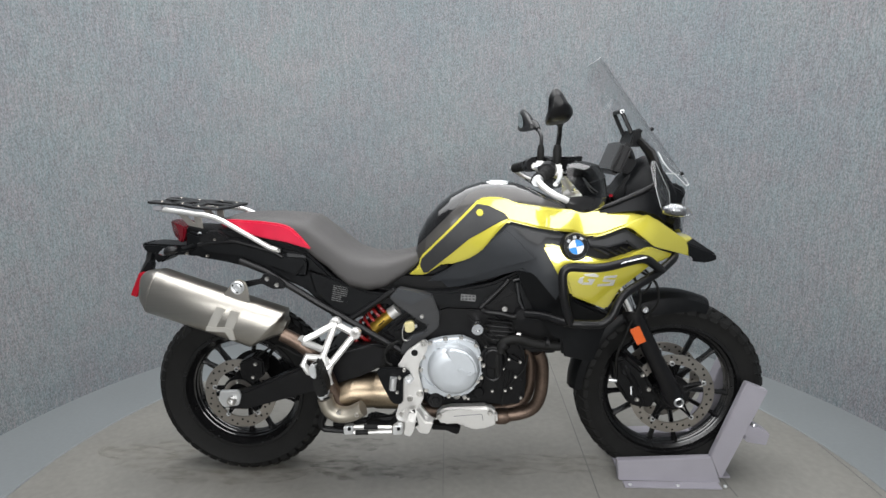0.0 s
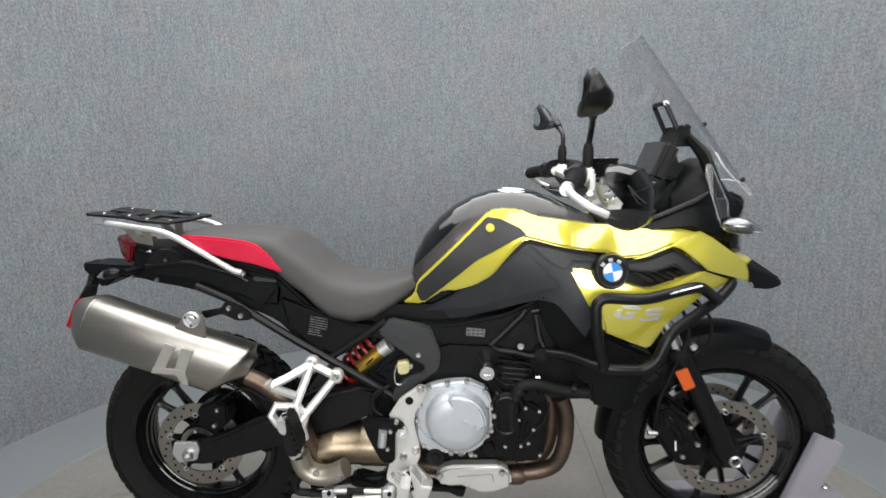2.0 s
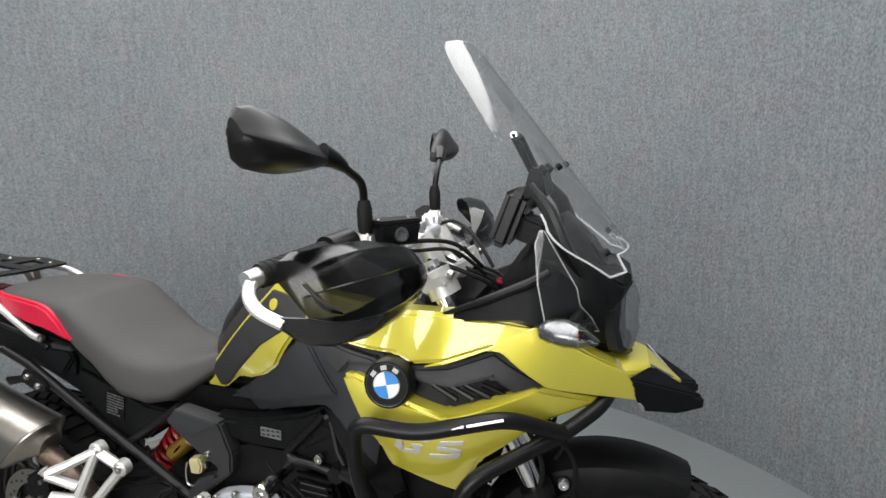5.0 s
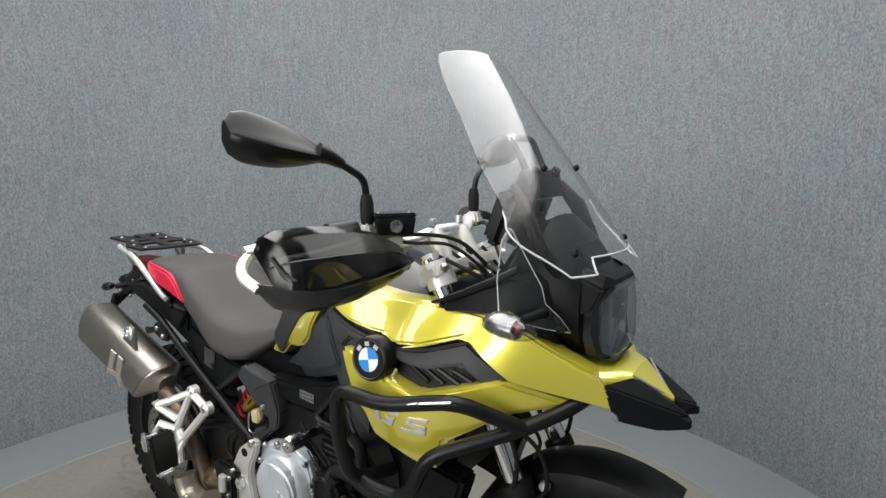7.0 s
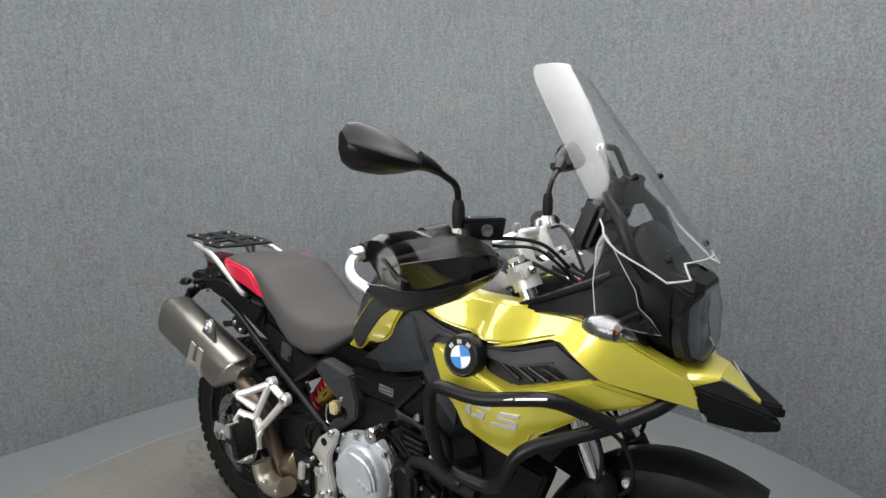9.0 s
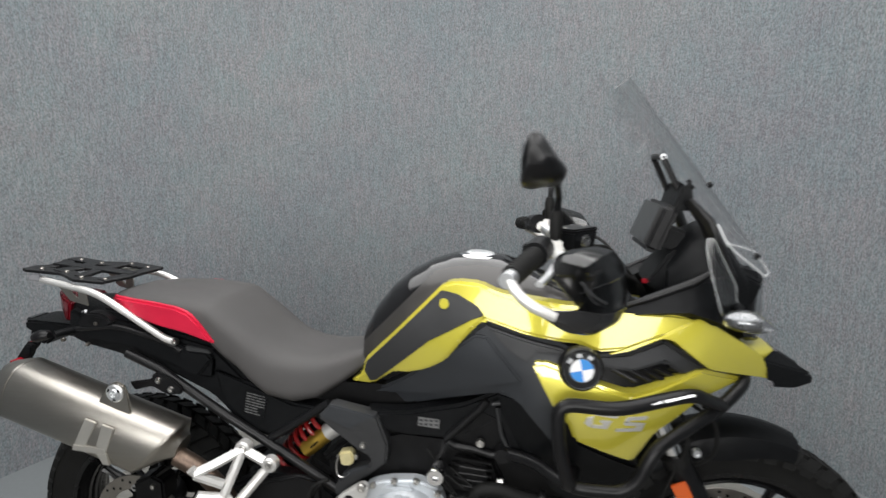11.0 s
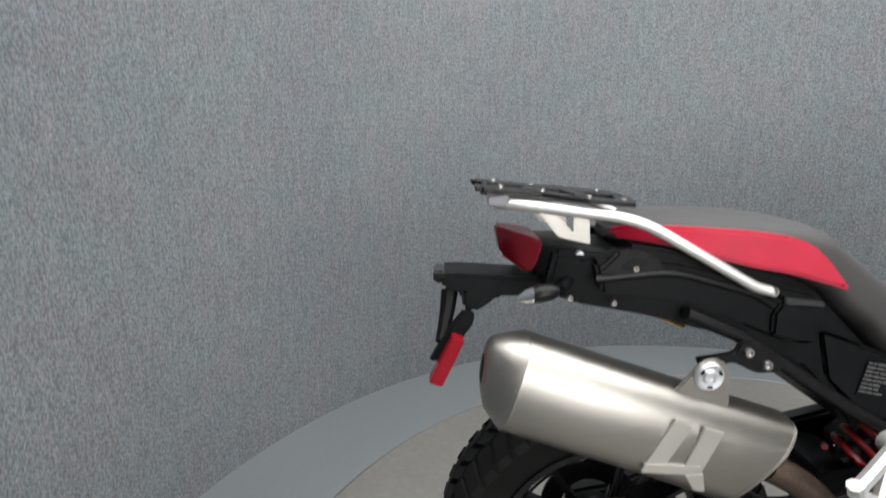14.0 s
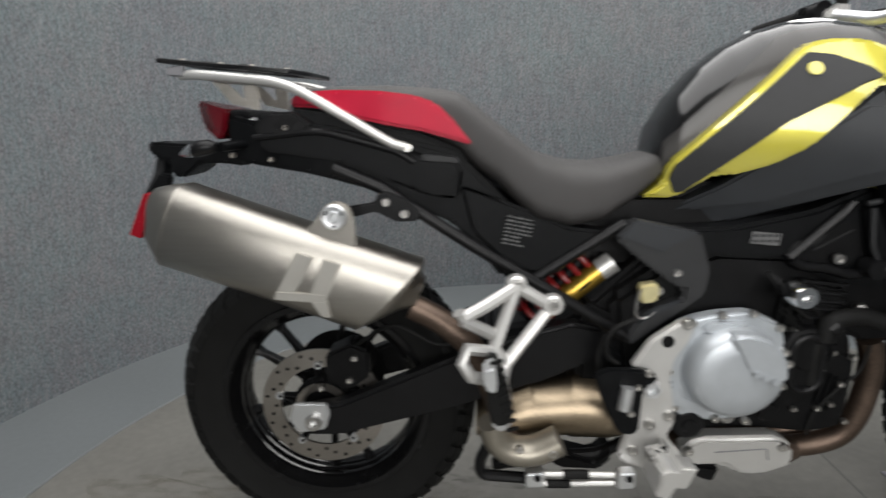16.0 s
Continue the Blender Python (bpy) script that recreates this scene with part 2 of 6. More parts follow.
def panel(profile, thick=0.02, bevel=0.006, off=0.0, side=-1, cell=0.022, shape=None):
    """A body panel: an outline of the side view laid on the bodywork's width."""
    shape = shape or W
    bm = prism(profile, -thick, 0, bevel, 2)
    bmesh.ops.triangulate(bm, faces=bm.faces)
    for _ in range(3):
        long = [e for e in bm.edges if e.calc_length() > cell]
        if not long:
            break
        bmesh.ops.subdivide_edges(bm, edges=long, cuts=1)
        bmesh.ops.triangulate(bm, faces=[f for f in bm.faces if len(f.verts) > 3])
    for v in bm.verts:
        v.co.y = side * (shape(v.co.x, v.co.z) + off + v.co.y)
    return bm


def box(at, size, bevel=0.003, turn=(0, 0, 0), seg=2):
    bm = bmesh.new()
    bmesh.ops.create_cube(bm, size=1)
    bmesh.ops.scale(bm, vec=size, verts=bm.verts)
    if bevel:
        bmesh.ops.bevel(bm, geom=bm.edges[:], offset=bevel, segments=seg, affect="EDGES", clamp_overlap=True)
    bmesh.ops.transform(bm, matrix=pose(*at, *turn), verts=bm.verts)
    return bm


def oval(x, y, z, hw, hh, n=20, p=2.4, tilt=0.0):
    """A closed ring across the bike: half width, half height, squareness."""
    out = []
    for j in range(n):
        a = 2 * math.pi * j / n
        c, s = math.cos(a), math.sin(a)
        dy = hw * math.copysign(abs(c) ** (2 / p), c)
        dz = hh * math.copysign(abs(s) ** (2 / p), s)
        out.append(Vector((x + dz * tilt, y + dy, z + dz)))
    return out


def bolt(at, r, parent, mat=None, depth=0.008, axis=(0, -1, 0), name="bolt"):
    """A socket-head bolt with a recess."""
    a = Vector(axis).normalized()
    bm = lathe([(0, -depth), (r, -depth), (r, 0), (r * 0.85, depth * 0.5), (r * 0.55, depth * 0.5), (r * 0.5, 0), (0, 0)], 12, axis="Z")
    bmesh.ops.transform(bm, matrix=Matrix.Translation(at) @ a.to_track_quat("Z", "Y").to_matrix().to_4x4(), verts=bm.verts)
    return part(name, bm, mat or BOLTMAT, parent)


def empty(name, at=(0, 0, 0)):
    ob = new(name)
    ob.location = at
    return ob


BODY_X = (-.15, -.05, .08, .18, .29, .38, .46, .54, .64, .78, .9)
BODY_Z = (.62, .70, .80, .86, .91, .96, 1.0, 1.05)
BODY_W = ((.056, .066, .100, .140, .190, .200, .200, .180, .140, .050, .01),
          (.070, .080, .115, .158, .220, .232, .230, .212, .160, .062, .02),
          (.090, .105, .140, .185, .252, .264, .265, .247, .182, .082, .03),
          (.102, .120, .154, .200, .252, .258, .263, .248, .188, .094, .04),
          (.106, .124, .160, .204, .247, .250, .250, .230, .185, .100, .045),
          (.100, .118, .150, .188, .222, .214, .204, .190, .172, .098, .045),
          (.090, .108, .136, .164, .178, .167, .162, .164, .160, .094, .042),
          (.078, .095, .118, .134, .132, .120, .118, .128, .145, .086, .038))


def body_grid():
    """The table above on a fine grid, smoothed."""
    gx, gz = np.linspace(-.2, .95, 116), np.linspace(.55, 1.12, 58)
    g = np.array([np.interp(gx, BODY_X, row) for row in BODY_W])
    g = np.array([np.interp(gz, BODY_Z, g[:, i]) for i in range(len(gx))])
    for _ in range(16):
        p = np.pad(g, 1, mode="edge")
        g = (p[:-2, 1:-1] + p[2:, 1:-1] + p[1:-1, :-2] + p[1:-1, 2:] + 2 * g) / 6
    return g


GRID = body_grid()


def W(x, z):
    """Half the width of the bodywork at a place of its side view."""
    u, v = min(max((x + .2) * 100, 0), 114.99), min(max((z - .55) * 100, 0), 56.99)
    i, j = int(u), int(v)
    a, b = u - i, v - j
    return float((GRID[i, j] * (1 - a) + GRID[i + 1, j] * a) * (1 - b) + (GRID[i, j + 1] * (1 - a) + GRID[i + 1, j + 1] * a) * b)


# ---- the place ----
WALL_C, WALL_R, CEIL = (-0.05, -0.12), 1.93, 2.6
arc = [(WALL_C[0] + WALL_R * math.cos(radians(a)), WALL_C[1] + WALL_R * math.sin(radians(a))) for a in range(-6, 187, 3)]
line = [(arc[0][0] + 0.25, -3.4)] + arc + [(arc[-1][0] - 0.25, -3.4)]
bm = bmesh.new()
vin = [[bm.verts.new((x, y, z)) for x, y in line] for z in (-0.06, CEIL)]
vout = [[bm.verts.new((x + 0.12 * (1 if x > 0 else -1) * abs(x) / 2, y + 0.12 * max(0, y) / 2, z)) for x, y in line] for z in (-0.06, CEIL)]
for i in range(len(line) - 1):
    bm.faces.new((vin[0][i], vin[0][i + 1], vin[1][i + 1], vin[1][i]))
    bm.faces.new((vout[0][i], vout[1][i], vout[1][i + 1], vout[0][i + 1]))
    bm.faces.new((vin[1][i], vin[1][i + 1], vout[1][i + 1], vout[1][i]))
wall = tagged(part("wall_curved", bm, CARPET, smooth=60), "curved studio wall covered in speckled grey carpet", "wall", kind="structure")
# unseen wall, added to close the room and bounce light forward
back = tagged(part("wall_back", box((0, -3.46, 1.27), (5.2, 0.12, 2.66), 0), PLAINWALL), "unseen plain light grey wall added behind the stand", "wall", kind="structure")
tagged(part("ceiling", box((0, -0.7, CEIL + 0.05), (5.4, 6.0, 0.1), 0), PLAINWALL), "plain pale studio ceiling", "ceiling", kind="structure")
bm = box((0, -0.7, -0.08), (5.4, 6.0, 0.1), 0)
floor = tagged(part("floor", bm, FLOORGREY), "smooth grey painted platform floor", "floor", kind="structure")
DISC_C, DISC_R = (-0.03, -0.12), 1.555
bm = lathe([(0, 0), (DISC_R - 0.002, 0), (DISC_R, -0.003), (DISC_R, -0.05)], 128, (*DISC_C, 0.0), "Z")
disc = tagged(part("turntable", bm, FLOORDIRTY), "dusty brown-grey round turntable set flush in the platform", "turntable", kind="structure")
bm = lathe([(DISC_R + 0.005, -0.05), (DISC_R + 0.005, -0.003), (DISC_R + 0.008, -0.0), (2.6, 0.0), (2.6, -0.05)], 128, (*DISC_C, 0.0), "Z")
ring = tagged(part("platform_ring", bm, FLOORGREY), "blue-grey painted platform round the turntable", "platform", kind="structure")


def round_light(x, y, z, r, power):
    """A round lit ceiling panel with a grid that keeps its light off the wall's top."""
    thing = empty("ceiling_light", (x, y, z))
    part("housing", lathe([(0, 0.0), (r, 0.0), (r + 0.04, 0.0), (r + 0.04, 0.03), (0, 0.03)], 96, axis="Z"), WHITE, thing)
    data = bpy.data.lights.new("panel", "AREA")
    data.shape, data.size, data.energy, data.color = "DISK", 2 * r, power, (1.0, 0.985, 0.965)
    data.spread = radians(160)
    ob = new("lamp", data)
    ob.parent = thing
    ob.location = (0, 0, -0.012)
    tagged(thing, "round white luminous ceiling panel over the turntable, lit", "ceiling light")


bm = box((0.515, -0.1, 0.0004), (0.004, 2.75, 0.0012), 0)
tagged(part("floor_seam", bm, SEAM, smooth=0), "thin dark joint between turntable boards", "floor joint", kind="structure")


def floor_line(p, q, width, label):
    """A joint or a crack drawn on the floor from p to q."""
    p, q = Vector((*p, 0)), Vector((*q, 0))
    d = q - p
    bm = box((0, 0, 0), (d.length, width, 0.0012), 0)
    bmesh.ops.transform(bm, matrix=Matrix.Translation((p + q) / 2 + Vector((0, 0, 0.0004))) @ Matrix.Rotation(math.atan2(d.y, d.x), 4, "Z"), verts=bm.verts)
    return tagged(part("floor_seam", bm, SEAM, smooth=0), label, "floor joint", kind="structure")


floor_line((0.989, -0.020), (0.996, -0.158), 0.003, "faint joint in the turntable beside the chock")
floor_line((-0.047, 0.270), (-0.030, -0.186), 0.002, "faint joint in the turntable under the engine")
floor_line((1.483, 0.198), (1.490, 0.032), 0.004, "dark crack in the grey platform")
floor_line((1.490, 0.032), (1.493, -0.136), 0.0035, "dark crack in the grey platform")


def stain(at, rx, ry, seed, mat, label):
    """A smeared dark patch with a ragged outline."""
    random.seed(seed)
    bm = bmesh.new()
    n = 40
    wob = [random.uniform(0.7, 1.15) for _ in range(n)]
    ring = [bm.verts.new((at[0] + rx * math.cos(2 * math.pi * k / n) * (wob[k] + wob[k - 1]) / 2, at[1] + ry * math.sin(2 * math.pi * k / n) * wob[k], 0.0006)) for k in range(n)]
    mid = bm.verts.new((at[0], at[1], 0.0006))
    for k in range(n):
        bm.faces.new((mid, ring[k], ring[(k + 1) % n]))
    return tagged(part("floor_stain", bm, mat, smooth=0), label, "stain", kind="structure")


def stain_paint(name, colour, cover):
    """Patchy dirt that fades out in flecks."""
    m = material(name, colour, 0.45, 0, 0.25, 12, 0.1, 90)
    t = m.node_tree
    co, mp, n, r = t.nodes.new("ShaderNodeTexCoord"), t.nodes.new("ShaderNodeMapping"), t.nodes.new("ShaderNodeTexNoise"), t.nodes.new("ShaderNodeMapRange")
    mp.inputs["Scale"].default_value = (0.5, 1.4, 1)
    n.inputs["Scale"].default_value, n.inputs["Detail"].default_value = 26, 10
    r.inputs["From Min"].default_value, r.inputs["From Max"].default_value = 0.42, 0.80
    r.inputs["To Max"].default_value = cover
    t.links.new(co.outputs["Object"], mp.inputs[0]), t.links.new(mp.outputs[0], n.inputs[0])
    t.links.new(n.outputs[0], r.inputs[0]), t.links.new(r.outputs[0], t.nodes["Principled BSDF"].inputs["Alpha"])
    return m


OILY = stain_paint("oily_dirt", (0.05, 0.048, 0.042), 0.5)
RUSTY = stain_paint("brown_dust", (0.165, 0.143, 0.105), 0.4)
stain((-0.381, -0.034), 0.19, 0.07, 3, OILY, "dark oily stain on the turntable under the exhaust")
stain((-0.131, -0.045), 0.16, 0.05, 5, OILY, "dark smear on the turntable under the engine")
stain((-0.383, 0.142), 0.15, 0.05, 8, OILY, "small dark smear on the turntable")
stain((-0.896, 0.007), 0.55, 0.16, 11, RUSTY, "wide brown dust patch behind the rear wheel")
stain((0.35, 0.02), 0.6, 0.07, 12, RUSTY, "brown tyre track along the turntable")


def fill_panel(x, y, z, sx, sz, power):
    """An unseen fill light, added behind the stand to brighten the bike's near side."""
    thing = empty("wall_light", (x, y, z))
    part("housing", box((0, -0.03, 0), (sx + 0.1, 0.05, sz + 0.1), 0.006), WHITE, thing)
    data = bpy.data.lights.new("panel", "AREA")
    data.shape, data.size, data.size_y, data.energy, data.color = "RECTANGLE", sx, sz, power, (1.0, 0.985, 0.955)
    data.spread = radians(125)
    ob = new("lamp", data)
    ob.parent = thing
    ob.matrix_local = look((0, 0.012, 0), (0, 1, 0))
    tagged(thing, "unseen broad white fill light panel added behind the stand, lit", "wall light")


round_light(*WALL_C, CEIL - 0.03, WALL_R - 0.02, LAMP_POWER)
# added fill from the open side, no fixture known there
fill_panel(0.0, -3.36, 1.6, 2.4, 1.8, FRONT_POWER)


# ---- the motorcycle ----
bike = tagged(empty("motorcycle"), "yellow and black adventure motorcycle with red seat sides, upright in chock", "motorcycle")
REAR, FRONT = (-0.775, 0.325), (0.781, 0.337)


def turned(bm, m):
    bmesh.ops.transform(bm, matrix=m, verts=bm.verts)
    return bm


def wheel(at, tyre_r, half, rim_r, spokes, phase, rim_half):
    cx, cz = at
    o = (cx, 0, cz)
    w = rim_half
    rim = part("wheel", lathe([(rim_r + 0.006, -w), (rim_r + 0.004, -w - 0.004), (rim_r - 0.008, -w - 0.003), (rim_r - 0.012, -w + 0.012), (rim_r - 0.028, -w * 0.45),
                               (rim_r - 0.034, -0.012), (rim_r - 0.034, 0.012), (rim_r - 0.028, w * 0.45), (rim_r - 0.012, w - 0.012), (rim_r - 0.008, w + 0.003), (rim_r + 0.004, w + 0.004),
                               (rim_r + 0.006, w), (rim_r - 0.006, w * 0.5), (rim_r - 0.006, -w * 0.5)], 72, o, closed=True), RIMPAINT, bike, "gloss black cast alloy wheel")
    for y in (-w * 0.62, -w * 0.30, -0.004):
        rr = rim_r - 0.0335 + 0.010 * (abs(y) / w) ** 1.5
        part("rim_step", lathe([(rr + 0.001, y - 0.004), (rr - 0.002, y - 0.002), (rr - 0.002, y + 0.002), (rr + 0.001, y + 0.004)], 72, o), GLOSS, rim)
    section = []
    for j in range(17):
        a = -1 + 2 * j / 16
        section.append((rim_r + 0.004 + (tyre_r - rim_r - 0.013) * (1 - abs(a) ** 2.6) ** 0.62, half * math.sin(a * math.pi / 2) if abs(a) < 0.75 else half * math.copysign(0.924 - (abs(a) - 0.75) * 0.75, a)))
    part("tyre", lathe(section, 96, o), RUBBER, rim, "black rubber tyre with block tread")
    bm = bmesh.new()
    count = 46
    for k in range(count):
        a0 = 2 * math.pi * k / count
        for row, (y0, y1, skew, r_in) in enumerate(((-half * 0.98, -half * 0.52, 0.03, 0.018), (-half * 0.42, -half * 0.03, -0.03, 0.0), (half * 0.03, half * 0.42, 0.03, 0.0), (half * 0.52, half * 0.98, -0.03, 0.018))):
            off = (row % 2) * math.pi / count
            corners = []
            for y, da in ((y0, -0.045), (y1, -0.045), (y1, 0.05), (y0, 0.05)):
                drop = (abs(y) / half) ** 2.6 * 0.030
                ang = a0 + off + da + skew * (1 if y == y0 else -1)
                for h in (-0.012, 0.001 if row in (1, 2) else 0.004):
                    rr = tyre_r - drop + h
                    corners.append((cx + rr * math.cos(ang), y * (0.97 if h > 0 else 1), cz + rr * math.sin(ang)))
            v = [bm.verts.new(c) for c in corners]
            for q in ((1, 3, 5, 7), (0, 2, 3, 1), (2, 4, 5, 3), (4, 6, 7, 5), (6, 0, 1, 7)):
                bm.faces.new([v[i] for i in q])
    part("tread", bm, RUBBER, rim, smooth=0)
    hub = part("hub", lathe([(0.018, -0.07), (0.045, -0.07), (0.05, -0.03), (0.038, 0), (0.05, 0.03), (0.045, 0.07), (0.018, 0.07)], 32, o), SATIN, rim)
    for k in range(spokes):
        a = radians(phase) + 2 * math.pi * k / spokes + (0.10 if k % 2 else -0.10)
        d, s = Vector((math.cos(a), 0, math.sin(a))), Vector((-math.sin(a), 0, math.cos(a)))
        c = Vector(o)
        rings = []
        for r, hw, hd in ((0.04, 0.010, 0.030), (0.09, 0.008, 0.020), (rim_r - 0.05, 0.007, 0.014), (rim_r - 0.028, 0.013, 0.018)):
            rings.append([c + d * r + s * hw * math.cos(t) + Vector((0, hd * math.sin(t), 0)) for t in (math.pi / 4 + math.pi * 2 * j / 8 for j in range(8))])
        part("spoke", loft(rings), RIMPAINT, rim)
    return rim


def brake_disc(at, y, r, inner, parent, holes):
    o = (at[0], y, at[1])
    d = part("brake_disc", lathe([(inner, -0.0025), (r, -0.0025), (r, 0.0025), (inner, 0.0025)], 64, o, closed=True), DISC, parent, "drilled steel brake disc, lightly rusted")
    bm = bmesh.new()
    for k in range(holes):
        a = 2 * math.pi * k / holes
        rr = inner + (r - inner) * (0.25 + 0.25 * (k % 3))
        bmesh.ops.create_circle(bm, cap_ends=True, radius=0.0042, segments=8, matrix=Matrix.Translation((o[0] + rr * math.cos(a), y - 0.0032, o[2] + rr * math.sin(a))) @ pose(0, 0, 0, 90))
    part("drilled_band", bm, ENGINE, d, smooth=0)
    for k in range(5):
        a = 2 * math.pi * (k + 0.3) / 5
        for q in (-0.25, 0.25):
            p0 = Vector((o[0] + 0.045 * math.cos(a + q), y + 0.008, o[2] + 0.045 * math.sin(a + q)))
            p1 = Vector((o[0] + (inner + 0.006) * math.cos(a), y + 0.002, o[2] + (inner + 0.006) * math.sin(a)))
            part("carrier", sweep([p0, p0.lerp(p1, 0.55), p1], [0.015, 0.009, 0.011], 8, 0.4), ENGINE, d)
    part("carrier_ring", lathe([(0.030, -0.002), (0.060, -0.002), (0.066, 0.004), (0.066, 0.012), (0.030, 0.012)], 32, o, closed=True), ENGINE, d)
    for k in range(5):
        a = 2 * math.pi * (k + 0.3) / 5
        bolt((o[0] + (inner + 0.004) * math.cos(a), y - 0.003, o[2] + (inner + 0.004) * math.sin(a)), 0.0095, d, ALU, name="rivet")
    return d


rear_wheel = wheel(REAR, 0.325, 0.076, 0.222, 10, 12, 0.058)
front_wheel = wheel(FRONT, 0.332, 0.056, 0.246, 10, 0, 0.036)
brake_disc(REAR, -0.075, 0.132, 0.092, rear_wheel, 36)
brake_disc(FRONT, -0.062, 0.147, 0.111, front_wheel, 42)
brake_disc(FRONT, 0.062, 0.147, 0.111, front_wheel, 42)

def bars(runs, r, mat, parent, name):
    """Rounded bars of a cast bracket, joined in one mesh."""
    bm = bmesh.new()
    for pts in runs:
        m = sweep(pts, r, 8)
        m.verts.index_update()
        vs = [bm.verts.new(v.co) for v in m.verts]
        for f in m.faces:
            bm.faces.new([vs[v.index] for v in f.verts])
        m.free()
    return part(name, bm, mat, parent)


def bolts(pts, y, r, parent, mat=BOLTMAT, name="bolt"):
    for x, z in pts:
        bolt((x, y, z), r * 0.9, parent, mat, 0.006, name=name)


def ringed(x, ztop, zbot, hw, hw_low, n=32, p=2.6):
    """A ring across the bike that is wider or narrower below."""
    out = []
    for v in oval(x, 0, (ztop + zbot) / 2, 1.0, (ztop - zbot) / 2, n, p):
        k = (v.z - zbot) / max(1e-4, ztop - zbot)
        out.append(Vector((v.x, v.y * (hw_low + (hw - hw_low) * k), v.z)))
    return out


# ---- rear end ----
ARM = [(-0.824, 0.344), (-0.821, 0.307), (-0.797, 0.290), (-0.731, 0.291), (-0.479, 0.364), (-0.315, 0.421), (-0.210, 0.473), (-0.212, 0.531), (-0.271, 0.543), (-0.392, 0.509), (-0.515, 0.459), (-0.725, 0.365), (-0.777, 0.356)]
for side in (-1, 1):
    arm = part("swingarm", prism(ARM, side * 0.115 - 0.02, side * 0.115 + 0.02, 0.008, 3), SATIN, bike, "satin black swingarm")
part("hugger", prism([(-0.458, 0.488), (-0.396, 0.522), (-0.315, 0.535), (-0.215, 0.517), (-0.147, 0.465), (-0.158, 0.433), (-0.237, 0.464), (-0.358, 0.463), (-0.441, 0.430)], -0.125, -0.08, 0.008), BLACK, bike)
part("swingarm_bridge", box((-0.36, 0, 0.47), (0.16, 0.2, 0.07), 0.015, (0, 15, 0)), SATIN, bike)
part("axle_nut", lathe([(0.0, 0.004), (0.0085, 0.003), (0.0095, -0.010), (0.015, -0.010), (0.017, -0.004), (0.017, 0.004)], 24, (-0.777, -0.146, 0.330)), BOLTMAT, bike)
part("axle_block", prism([(-0.816, 0.368), (-0.750, 0.369), (-0.744, 0.347), (-0.755, 0.312), (-0.809, 0.303), (-0.827, 0.331)], -0.145, -0.133, 0.003), ALU, bike, "grey chain adjuster plate")
part("rear_caliper", prism([(-0.756, 0.459), (-0.703, 0.485), (-0.667, 0.469), (-0.667, 0.413), (-0.707, 0.382), (-0.755, 0.399)], -0.112, -0.05, 0.006), ENGINE, bike, "black rear brake caliper")
bolts([(-0.695, 0.455), (-0.707, 0.406), (-0.766, 0.388)], -0.115, 0.008, bike)
part("brake_hose", sweep(spline([(-0.693, -0.100, 0.477), (-0.615, -0.110, 0.524), (-0.533, -0.120, 0.491), (-0.472, -0.120, 0.495)]), 0.004, 6), RUBBER, bike)
part("sprocket", lathe([(0.06, 0.088), (0.105, 0.088), (0.105, 0.094), (0.06, 0.094)], 44, (REAR[0], 0, REAR[1]), closed=True), ENGINE, bike)
part("abs_ring", lathe([(0.042, -0.086), (0.058, -0.086), (0.058, -0.083), (0.042, -0.083)], 36, (REAR[0], 0, REAR[1]), closed=True), DISC, bike)

STRAPMAT = material("polished_strap", (0.52, 0.50, 0.46), 0.42, 0.85, 0.05, 20, 0.05, 300)
AX, UP, MUF = Vector((0.948, 0, -0.318)), Vector((0.318, 0, 0.948)), Vector((-1.03, -0.168, 0.757))

FACETS = spline([(-0.30, 1.0, 0), (0.30, 1.0, 0), (0.64, 0.87, 0), (0.89, 0.55, 0), (1.0, 0.12, 0), (1.0, -0.40, 0), (0.92, -0.70, 0), (0.66, -0.94, 0), (0.4, -1.0, 0), (-0.4, -1.0, 0), (-0.66, -0.94, 0), (-0.92, -0.70, 0), (-1.0, -0.40, 0), (-1.0, 0.12, 0), (-0.89, 0.55, 0), (-0.64, 0.87, 0)], 4, True)


def silencer(rows):
    rings = []
    for s, w, h, dz, lean in rows:
        c = MUF + AX * s + UP * dz
        rings.append([c + Vector((0, 1, 0)) * y + UP * z + AX * (lean * z) for y, z in ((q.x * w, q.y * h) for q in FACETS)])
    return loft(rings)


muffler = part("silencer", silencer(((0.046, 0.0655, 0.0725, 0, 0), (0.05, 0.067, 0.074, 0, 0), (0.25, 0.067, 0.074, 0, 0), (0.441, 0.067, 0.076, -0.002, 0.5), (0.444, 0.0665, 0.0755, -0.002, 0.5))), STEEL, bike, "brushed stainless steel silencer", 60)
part("end_cap", silencer(((-0.004, 0.020, 0.026, 0.0, -0.2), (0.0, 0.034, 0.042, 0.0, -0.2), (0.006, 0.044, 0.052, 0.0, -0.15), (0.026, 0.057, 0.064, 0.0, -0.08), (0.042, 0.065, 0.072, 0, 0), (0.0455, 0.066, 0.073, 0, 0))), STEEL, muffler)
part("front_cone", silencer(((0.4445, 0.0655, 0.0745, -0.002, 0.5), (0.450, 0.064, 0.070, 0.0, 0.5), (0.466, 0.052, 0.050, 0.007, 0.42), (0.480, 0.038, 0.036, 0.013, 0.3), (0.496, 0.027, 0.027, 0.017, 0.1))), STEEL, muffler)
part("weld_seam", silencer(((0.4405, 0.0678, 0.0768, -0.002, 0.5), (0.4445, 0.0678, 0.0768, -0.002, 0.5))), STEEL, muffler)
